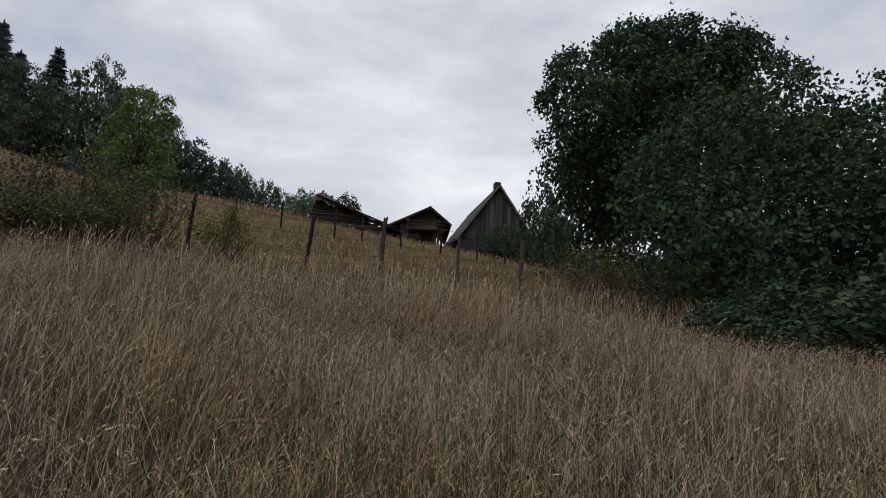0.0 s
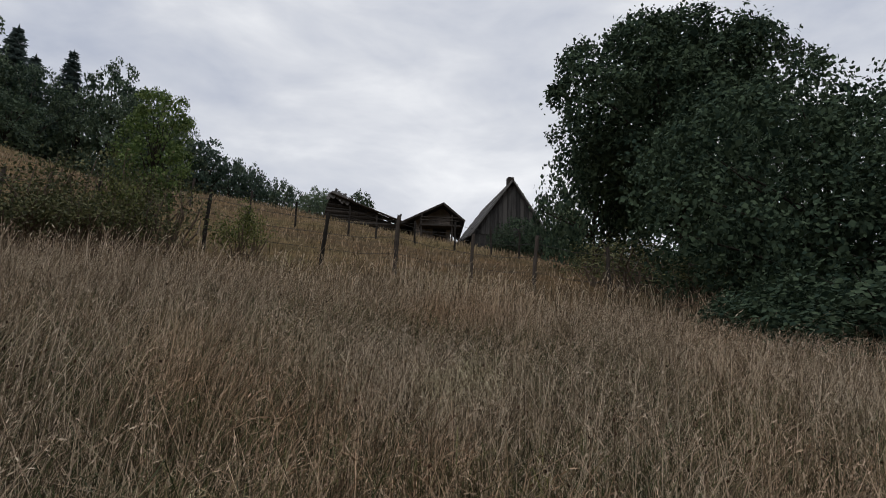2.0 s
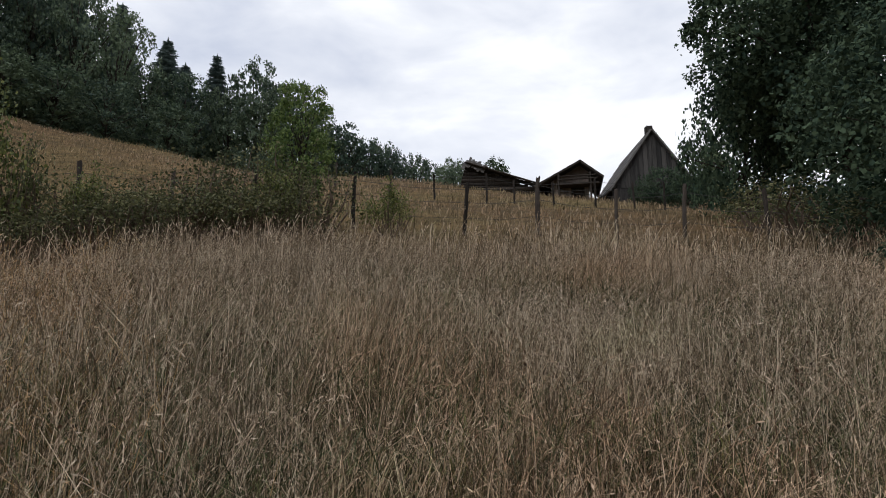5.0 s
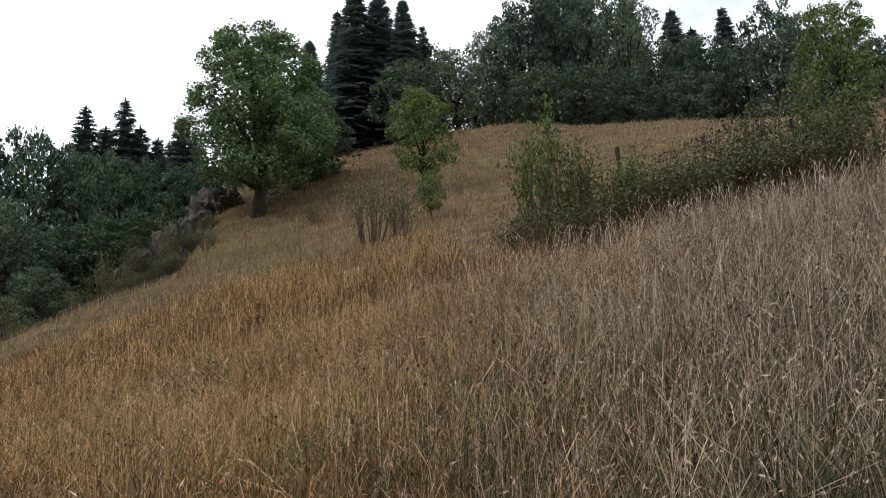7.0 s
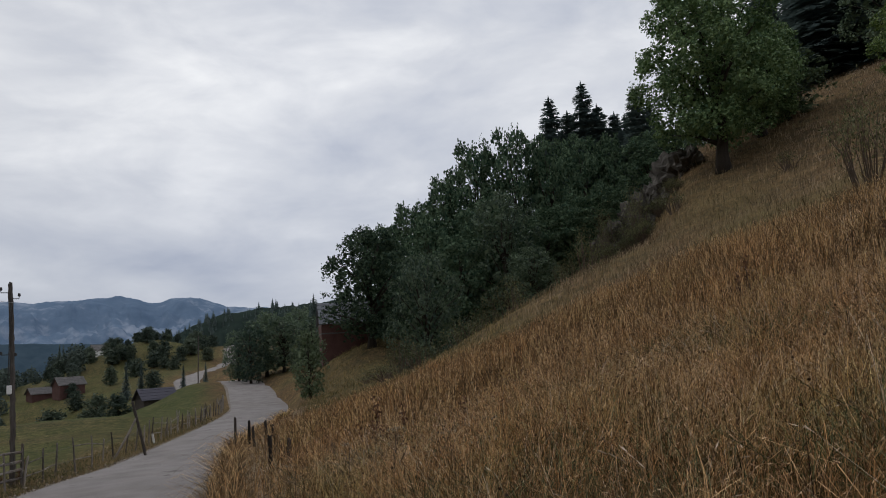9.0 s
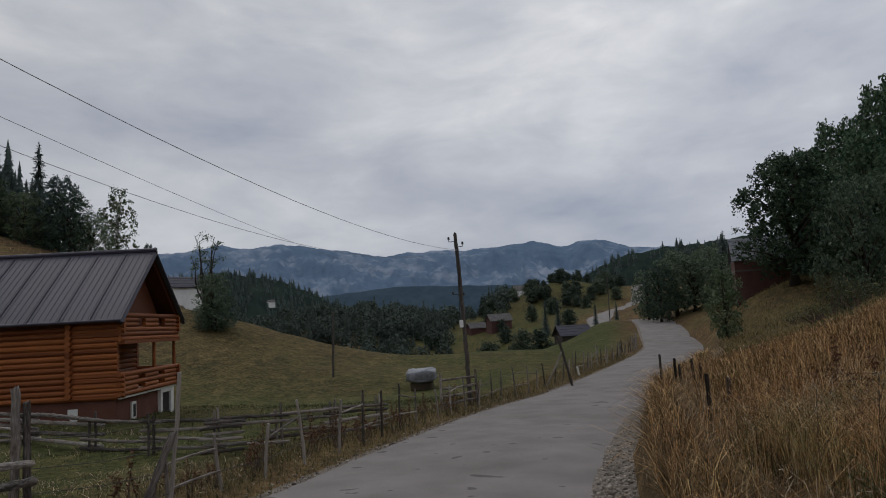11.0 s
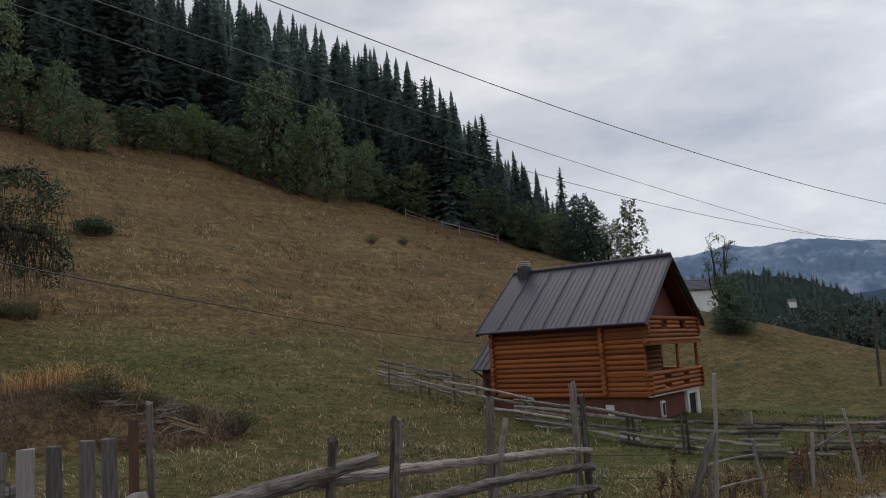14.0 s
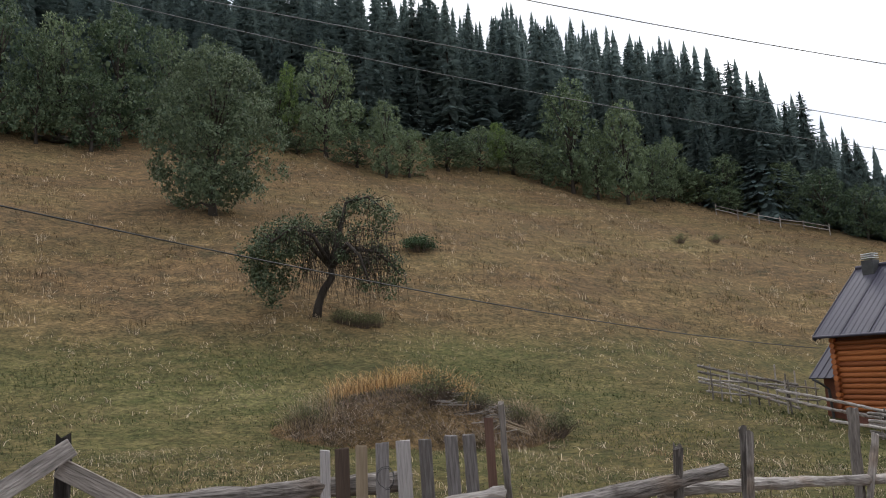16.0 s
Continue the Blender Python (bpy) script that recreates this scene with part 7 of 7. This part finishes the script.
# stakes at the meadow side of the road
fence = fence_thing("dark stakes at the meadow edge of the road", "stake_row")
for az, d, top, h in ((107.7, 20, -3.2, 1.35), (106.9, 19.5, -3.5, 1.25), (106.4, 19, -4.0, 1.1), (105.7, 19, -3.6, 1.3), (105.2, 18.2, -3.9, 1.2), (108.2, 19.6, -5.0, 0.8), (105.0, 12.0, -4.7, 1.3), (103.9, 11.6, -5.0, 1.2), (100.1, 9.8, -5.6, 1.3), (97.0, 9.4, -7.2, 1.0), (93.6, 8.6, -6.8, 1.2), (88, 8.4, -8.0, 1.0)):
    x, y = polar(az, d)
    z = max(1.6 + d * math.tan(radians(top)) - h, ground_z(x, y) - 0.2)
    stick("stake", (x, y, min(z, ground_z(x, y)) - 0.2), (x + rf.uniform(-0.1, 0.1), y + rf.uniform(-0.1, 0.1), 1.6 + d * math.tan(radians(top))), 0.04, 0.032, fence, M_OLDWOOD if d > 11 else M_WOOD)

# ---------------- poles and lines ----------------


def pole(az, d, top_el, r, label, meter=False):
    e = tagged(new("utility_pole"), label, "pole")
    x, y = polar(az, d)
    zt = 1.6 + d * math.tan(radians(top_el))
    stick("shaft", (x + 0.25 - 0.39 * meter, y + 0.18 * meter, ground_z(x, y) - 0.4), (x, y, zt), r, r * 0.75, e, M_POLE, 10, 0.01)
    if meter:
        bm = bmesh.new()
        a = radians(az)
        for dz, s in ((-0.25, -0.26), (-0.45, 0.26)):
            p = Vector((x + s * math.cos(a), y + s * math.sin(a), zt + dz))
            tube(bm, [(x, y, zt + dz - 0.08), p - Vector((0, 0, 0.08)), p], [0.014, 0.014, 0.014], 5)
            tube(bm, [p, p + Vector((0, 0, 0.1))], [0.045, 0.035], 8)
        for dz, s in ((-2.35, -0.2), (-2.4, 0.2)):
            p = Vector((x + s * math.cos(a), y + s * math.sin(a), zt + dz))
            tube(bm, [(x, y, zt + dz), p], [0.014, 0.014], 5)
            tube(bm, [p, p + Vector((0, 0, 0.1))], [0.045, 0.035], 8)
        part("insulators", bm_mesh("insulators", bm, M_WIRE), e, "dark insulators on iron brackets")
        bm = bmesh.new()
        box(bm, 0, 0, 0, 0.15, 0.1, 0.28, bevel=0.015)
        part("meter_box", bm_mesh("meter_box", bm, M_WHITE), e, "white meter box", pose(x + 0.1, y + 0.13, 1.6 - 0.05, 0, 0, az))
        bm = bmesh.new()
        tube(bm, [(x + 0.12, y + 0.1, 1.4), (x + 0.05, y + 0.06, zt - 0.5)], [0.014, 0.014], 5)
        part("cable", bm_mesh("cable", bm, M_WIRE), e)


pole(122.8, 27.5, 7.1, 0.088, "leaning wooden electricity pole by the road", True)
pole(132.7, 45, 1.4, 0.08, "thin wooden pole in the pasture")
pole(110.9, 120, 3.0, 0.10, "thin far pole by the road")


def line_between(name, a, b, sag, r, label):
    bm = bmesh.new()
    pts = [a.lerp(b, k / 24) - Vector((0, 0, sag * 4 * (k / 24) * (1 - k / 24))) for k in range(25)]
    tube(bm, pts, [r] * 25, 5)
    tagged(new(name, bm_mesh(name, bm, M_WIRE if name == "house_cable" else M_CABLE)), label, "wire", "overhead lines")


OV = "thin overhead electricity wire"
line_between("overhead_wire", at_polar(122.5, 27.5, 1.6 + 27.5 * math.tan(radians(5.73))), at_polar(194.86, 7.19, 1.6 + 7.19 * math.tan(radians(30.52))), 0.794, 0.006, OV)
line_between("overhead_wire", at_polar(125.5, 36.81, 1.6 + 36.81 * math.tan(radians(5.39))), at_polar(231.02, 12.54, 1.6 + 12.54 * math.tan(radians(27.19))), 1.847, 0.006, OV)
line_between("overhead_wire", at_polar(126.02, 60.44, 1.6 + 60.44 * math.tan(radians(3.72))), at_polar(232.46, 10.08, 1.6 + 10.08 * math.tan(radians(26.83))), 0.986, 0.006, OV)
line_between("house_cable", at_polar(160.7, 28.6, 1.6 + 28.6 * math.tan(radians(0.58))), at_polar(225.04, 12.32, 1.6 + 12.32 * math.tan(radians(13.17))), 0.331, 0.014, "dark cable running to the cabin")

# ---------------- tarp-covered hay, mound, rocks, weeds ----------------
x, y = polar(126.0, 40)
hay = tagged(new("hay_stack"), "hay stack under a crumpled grey tarp", "hay stack")
hay.matrix_basis = pose(x, y, ground_z(x, y) - 0.02, 0, 0, 30) @ Matrix.Diagonal((1.06, 1.0, 0.86, 1))
bm = bmesh.new()
bmesh.ops.create_icosphere(bm, subdivisions=4, radius=1.0)
for v in bm.verts:
    v.co = Vector((math.copysign(abs(v.co.x) ** 0.4, v.co.x) * 0.95, math.copysign(abs(v.co.y) ** 0.4, v.co.y) * 0.8, math.copysign(abs(v.co.z) ** 0.4, v.co.z) * 0.40 + 0.92))
    v.co += Vector((1, 1, 1)) * 0.10 * noise.noise(v.co * 2.3) + v.co.normalized() * 0.07 * noise.noise(v.co * 6)
    if v.co.z < 0.46:
        v.co.z = 0.46 + 0.24 * noise.noise(v.co * 4)
part("tarp", bm_mesh("tarp", bm, M_TARP, True), hay, "crumpled grey tarpaulin")
bm = bmesh.new()
box(bm, 0, 0, 0.3, 1.4, 1.15, 0.7, bevel=0.1)
part("hay", bm_mesh("hay", bm, M_HAY), hay)


def rock(name, x, y, s, material, label, seed, group="", sink=0.3):
    bm = bmesh.new()
    bmesh.ops.create_icosphere(bm, subdivisions=4, radius=1.0)
    o = Vector((seed * 3.7, seed * 1.3, 0))
    for v in bm.verts:
        n = noise.fractal(v.co * 1.3 + o, 0.8, 2.2, 4)
        n2 = noise.cell(v.co * 2.6 + o)
        v.co = Vector((v.co.x * s[0], v.co.y * s[1], v.co.z * s[2])) * (0.85 + 0.55 * n + 0.3 * n2)
    ob = new(name, bm_mesh(name, bm, material))
    ob.matrix_basis = pose(x, y, ground_z(x, y) - sink * s[2] + s[2] * 0.3, 0, 0, seed * 47)
    return tagged(ob, label, "rock", group)


for k, (az, d, s) in enumerate(((73.0, 60, (2.2, 1.4, 1.0)), (74.8, 61, (2.0, 1.6, 1.5)), (76.4, 62, (2.0, 1.4, 1.2)), (77.6, 62, (1.6, 1.3, 1.0)), (75.6, 59, (1.4, 1.0, 0.8)), (71.6, 58, (1.2, 1.0, 0.7)), (78.8, 63, (1.4, 1.1, 0.8)), (75.2, 62.5, (2.6, 1.2, 1.5)), (73.8, 59, (1.1, 0.9, 0.7)))):
    x, y = polar(az, d)
    s = (s[0], s[1], 2.0 * s[2])
    rock("rock_outcrop", x, y, s, M_STONE, "grey craggy rock outcrop below the trees", k + 1, "rock outcrop")
for k, (az, d, s) in enumerate(((216.5, 88, (3.0, 1.8, 0.5)), (215, 90, (2.2, 1.6, 0.5)), (199.6, 95, (1.6, 1.6, 0.8)))):
    x, y = polar(az, d)
    rock("stone_scree", x, y, s, M_STONE, "pale stony scar at the wood edge", k + 20, "stony scars")

for az_, d_, s_ in ((74.2, 57, 1.0), (75.6, 56.5, 1.2), (77.0, 57, 1.0), (78.4, 57.5, 1.1), (76.3, 59, 1.3), (79.6, 58, 0.9), (73.0, 56, 0.8)):
    x, y = polar(az_, d_)
    plant("low_thicket", "thick", THICK, x, y, s_, s_ * 1.2, az_ * 17, "low dull thicket growing over the rocks", "shrub", "rock thickets")

# overgrown earth mound
mx, my = polar(190.3, 22.0)
mr = radians(190.0)
bm = bmesh.new()
NM, MM = 40, 26
grid = []
for i_ in range(NM + 1):
    row = []
    for j_ in range(MM + 1):
        a_, b_ = (i_ / NM * 2 - 1), (j_ / MM * 2 - 1)
        lx, ly = a_ * 4.4, b_ * 2.8
        x, y = mx + lx * math.cos(mr) - ly * math.sin(mr), my + lx * math.sin(mr) + ly * math.cos(mr)
        rr = math.sqrt(a_ * a_ + b_ * b_)
        hgt = 1.25 * max(0.0, 1 - rr ** 1.5) * (1 + 0.25 * noise.noise(Vector((lx, ly, 0)) * 0.8)) + 0.10 * noise.noise(Vector((lx, ly, 3)) * 2.4) * max(0, 1 - rr)
        row.append(bm.verts.new((x, y, ground_z(x, y) + hgt - 0.06)))
    grid.append(row)
for i_ in range(NM):
    for j_ in range(MM):
        bm.faces.new((grid[i_][j_], grid[i_ + 1][j_], grid[i_ + 1][j_ + 1], grid[i_][j_ + 1]))
tagged(new("earth_mound", bm_mesh("earth_mound", bm, M_GROUND, True)), "overgrown heap of earth and cut stalks in the pasture", "mound")


def mound_z(x, y):
    lx, ly = (x - mx) * math.cos(mr) + (y - my) * math.sin(mr), -(x - mx) * math.sin(mr) + (y - my) * math.cos(mr)
    return 1.22 * np.maximum(0, 1 - ((lx / 4.4) ** 2 + (ly / 2.8) ** 2) ** 0.75)


def mound_grass(name, n, lx0, lx1, h0, h1, width, lean, material, label, head=None, ly0=-2.2):
    lx, ly = rng.uniform(lx0, lx1, n), rng.uniform(ly0, 2.2, n)
    k = (lx / 4.3) ** 2 + (ly / 2.7) ** 2 < 1
    lx, ly = lx[k], ly[k]
    x, y = mx + lx * math.cos(mr) - ly * math.sin(mr), my + lx * math.sin(mr) + ly * math.cos(mr)
    blades(name, x, y, rng.uniform(h0, h1, len(x)), np.full(len(x), width), lean, material, label, head, lift=mound_z(x, y))


M_THATCH = mat("fallen_stalks", (0.085, 0.064, 0.052), (0.38, 0.30, 0.235), 0.6, 0.9, 0, 3.0, island=0.9, c=(0.185, 0.142, 0.114), through_leaf=0.2, space="World")
mound_grass("mound_grass", 2600, -2.6, 1.4, 0.4, 0.9, 0.010, 0.4, M_REDSTRAW, "tall dry grass on the earth mound", (0.5, 0.1, 0.1), 0.0)
mound_grass("mound_grass", 700, -3.8, -2.2, 0.35, 0.75, 0.010, 0.5, M_MEADOW, "tall dry grass on the earth mound", (0.5, 0.1, 0.1), -1.6)
mound_grass("mound_grass", 160, 1.3, 1.8, 0.4, 0.8, 0.010, 0.4, M_REDSTRAW, "tall dry grass on the earth mound", (0.5, 0.1, 0.1), -1.2)
mound_grass("mound_grass", 900, 3.0, 4.2, 0.3, 0.7, 0.010, 0.7, M_MEADOW, "tall dry grass on the earth mound", ly0=-1.8)
mound_grass("mound_undergrass", 1800, -4.3, 4.3, 0.12, 0.35, 0.012, 0.7, M_GREENGRASS, "green grass on the earth mound", ly0=-0.4)
mound_grass("mound_stalks", 9000, -3.4, 4.0, 0.1, 0.34, 0.011, 2.6, M_THATCH, "fallen brown stalks on the earth mound", ly0=-2.5)
mound_grass("mound_thatch", 3500, -4.2, 4.2, 0.08, 0.25, 0.010, 1.3, M_UNDER, "brown dry thatch on the earth mound", ly0=-2.5)
for lx, w, h in ((0.5, 1.9, 0.75), (1.6, 1.3, 0.5), (2.9, 1.0, 0.45), (4.0, 1.5, 0.55), (-3.2, 1.3, 0.5)):
    x, y = mx + lx * math.cos(mr) + 0.8 * math.sin(mr), my + lx * math.sin(mr) - 0.8 * math.cos(mr)
    o = plant("weed_clump", "thick", THICK, x, y, w / 2.4, h, rng.uniform(0, 360), "dull green weed clump on the mound", "weeds", "mound weeds")
    o.location.z += float(mound_z(x, y)) * 0.9
heap = tagged(new("brushwood_heap"), "flat heap of grey cut sticks on the mound", "brushwood")
hx, hy = polar(186.4, 21.0)
hz = ground_z(hx, hy) + float(mound_z(hx, hy))
heap.matrix_basis = pose(hx, hy, hz, 0, 0, 0)
for k in range(60):
    a = rf.uniform(0, 6.28)
    px, py = rf.uniform(-1.1, 0.9), rf.uniform(-0.8, 0.6)
    pz = ground_z(hx + px, hy + py) + float(mound_z(hx + px, hy + py)) - hz + rf.uniform(0.03, 0.2)
    c = Vector((px, py, pz))
    d = Vector((math.cos(a), math.sin(a), rf.uniform(-0.2, 0.2))) * rf.uniform(0.15, 0.45)
    stick("stick", c - d, c + d, 0.016, 0.010, heap, M_WOOD if k % 3 else M_PLANK, 5)
for k in range(3):
    px, py = -1.2 - 0.1 * k, 0.1 + 0.12 * k
    pz = ground_z(hx + px, hy + py) + float(mound_z(hx + px, hy + py)) - hz
    stick("stick", (px + 0.5, py, pz + 0.35), (px - 0.4, py + 0.1, pz + 0.02), 0.03, 0.025, heap, M_TAN, 6)

# dead weeds along the road and tall umbel stalks
DOCK = lambda: shrub(91, 1.0, 0.5, 5, 260, 0.05, mat("dead_weed", (0.07, 0.035, 0.02), (0.17, 0.085, 0.05), 1, 0.9, 0, 5, island=0.6))
for az, d, s in ((69.0, 12.5, 0.8), (69.6, 12.8, 0.6), (86.0, 15, 0.6), (84.6, 15.5, 0.6), (83.9, 16, 0.5), (97, 9.5, 0.9), (95, 9, 0.8), (90.5, 8.5, 0.7), (60, 13, 0.6), (75, 10, 0.6), (52, 11, 0.6), (37, 9.5, 0.6)):
    x, y = polar(az, d)
    plant("dock_weed", "dock", DOCK, x, y, s, s * 1.1, az * 7, "dead brown dock stalk in the grass", "weed", "dock stalks")
for k in range(26):
    u_ = 8.5 + k * 0.75 + rf.uniform(-0.3, 0.3)
    x, y = road_point(u_, -3.6 + rf.uniform(-0.4, 0.5))
    plant("dock_weed", "dock", DOCK, x, y, rf.uniform(0.6, 1.2), rf.uniform(0.5, 1.0), rf.uniform(0, 360), "rusty dead weeds along the road fence", "weed", "roadside weeds")


def umbel():
    g_ = np.random.default_rng(95)
    bm = bmesh.new()
    tube(bm, [(0, 0, -0.1), (0.03, 0, 0.5), (0.0, 0.04, 1.1)], [0.008, 0.006, 0.003], 4)
    cs = []
    for k in range(5):
        a, hh = g_.uniform(0, 6.28), g_.uniform(0.55, 1.0)
        e = (math.cos(a) * 0.16, math.sin(a) * 0.16, hh + 0.14)
        tube(bm, [(0, 0, hh - 0.1), e], [0.004, 0.003], 4)
        cs.append(e)
    cs.append((0, 0.04, 1.1))
    c = np.repeat(np.array(cs), 16, 0) + g_.normal(size=(96, 3)) * np.array([0.05, 0.05, 0.008])
    v, f = kites(c, g_.normal(size=(96, 3)), np.tile([0, 0, 1.0], (96, 1)), np.full(96, 0.022), np.full(96, 0.018))
    return bm_mesh("stem", bm, M_TWIG), np_mesh("foliage", v, f, mat("umbel_heads", (0.22, 0.19, 0.13), (0.42, 0.38, 0.29), 2, 0.9, 0, 9, island=0.5))


for az, d, s in ((167.5, 9.5, 1.1), (165.5, 9.8, 1.0), (161.5, 11, 0.9), (200, 6.6, 0.9), (203, 6.8, 0.8), (206, 7, 0.9), (201.5, 7.5, 0.8), (205, 6.4, 0.7), (198.5, 7.2, 0.8), (92, 6.2, 0.7), (95.5, 6.6, 0.8), (99, 7.2, 0.7), (89, 6.0, 0.7), (103, 8.0, 0.6)):
    x, y = polar(az, d)
    plant("umbel_weed", "umbel", umbel, x, y, s, s, az * 11, "dry pale umbel flower stalk", "weed", "umbel stalks")

# pale stones at the road edge
for k, (az, d, s) in enumerate(((149.2, 10.0, 0.16), (150.6, 9.7, 0.13), (151.4, 9.9, 0.1), (153.5, 9.3, 0.12), (148.6, 10.3, 0.09), (147.9, 10.5, 0.08))):
    x, y = polar(az, d)
    rock("roadside_stone", x, y, (s * 0.7, s * 0.55, s * 0.45), M_PEBBLE, "pale stone at the road edge", k + 40, "roadside stones")
# far scattered village trees and the wood in the valley
M_LEAF_VILLAGE = mat("village_leaves", (0.05, 0.072, 0.056), (0.105, 0.132, 0.09), 0.5, 0.9, 0, 3, island=0.4, spread=0.6, through_leaf=0.3)
M_LEAF_VALLEY = mat("valley_leaves", (0.038, 0.056, 0.05), (0.068, 0.09, 0.072), 0.5, 0.9, 0, 3, island=0.2, spread=0.5, through_leaf=0.2)
g = np.random.default_rng(77)
for k in range(150):
    az = g.uniform(109.5, 143)
    d = g.uniform(105, 300) if az < 121 else g.uniform(105, 150)
    h = g.uniform(2.5, 5.0) if az < 122 else g.uniform(2, 4.5)
    x, y = polar(az, d)
    kk = int(g.integers(0, 4))
    if abs(wr_of(x, y)) < 8 or (az < 123.5 and k % 3) or (az < 123 and d < 185 and h > 4):
        continue
    plant("village_tree", f"valley{kk}", (lambda s=kk: broadleaf(300 + s, 12.0, 8.0, 0.1, 26, 700, 0.8, M_LEAF_VILLAGE, M_BARK, skirt=True)), x, y, h / 12 * g.uniform(1.0, 1.7), h / 12, g.uniform(0, 360), "dark broad-leaved tree in the valley", "tree", "valley trees")
for k in range(70):
    az, d = g.uniform(109.8, 121.5), g.uniform(112 if k % 4 == 0 else 200, 260)
    x, y = polar(az, d)
    kk = int(g.integers(0, 4))
    h = g.uniform(2.2, 5.0)
    if abs(wr_of(x, y)) < 5:
        continue
    plant("village_tree", f"valley{kk}", None, x, y, h / 12 * g.uniform(1.0, 1.7), h / 12, g.uniform(0, 360), "dark broad-leaved tree in the valley", "tree", "valley trees")
crowns = []
for q in range(5):
    m_ = 240
    dirs = g.normal(size=(m_, 3))
    dirs /= np.linalg.norm(dirs, axis=1, keepdims=True)
    c_ = dirs * np.array([2.0, 2.0, 2.6]) * g.uniform(0.55, 1.05, (m_, 1)) + np.array([0, 0, 2.7])
    crowns.append(kites(c_, g.normal(size=(m_, 3)), dirs + g.normal(size=(m_, 3)) * 0.3, g.uniform(0.45, 0.9, m_), g.uniform(0.35, 0.65, m_)))
woods = []
while len(woods) < 620:
    az, d = g.uniform(119.0, 143), math.sqrt(g.uniform(125 ** 2, 320 ** 2))
    x, y = polar(az, d)
    if (az < 123.6 and (d < 215 or len(woods) % 3)) or float(patchy(x, y, 0.055)) > 0.86:
        continue
    sc = g.uniform(0.5, 1.55) * (0.8 if d < 190 else 1.0)
    v, f = crowns[len(woods) % 5] if g.random() < 0.75 else (far[len(woods) % 4][0] * 0.45, far[len(woods) % 4][1])
    woods.append((v * np.array([sc * 1.1, sc * 1.1, sc]) + np.array([x, y, ground_z(x, y) - 0.3]), f))
v, f = join_np(woods)
tagged(new("valley_wood", np_mesh("valley_wood", v, f, M_LEAF_VALLEY)), "mixed dark wood filling the far valley", "wood", kind="stuff")
for az, d, h in ((120.0, 300, 12), (115.9, 150, 7.5), (114.9, 160, 6), (112.0, 150, 5.5), (110.4, 130, 4.5)):
    x, y = polar(az, d)
    plant("spruce_tree", "spr1", SPR[1], x, y, h / 16, h / 16, az, "dark spruce by the village", "tree", "village trees")
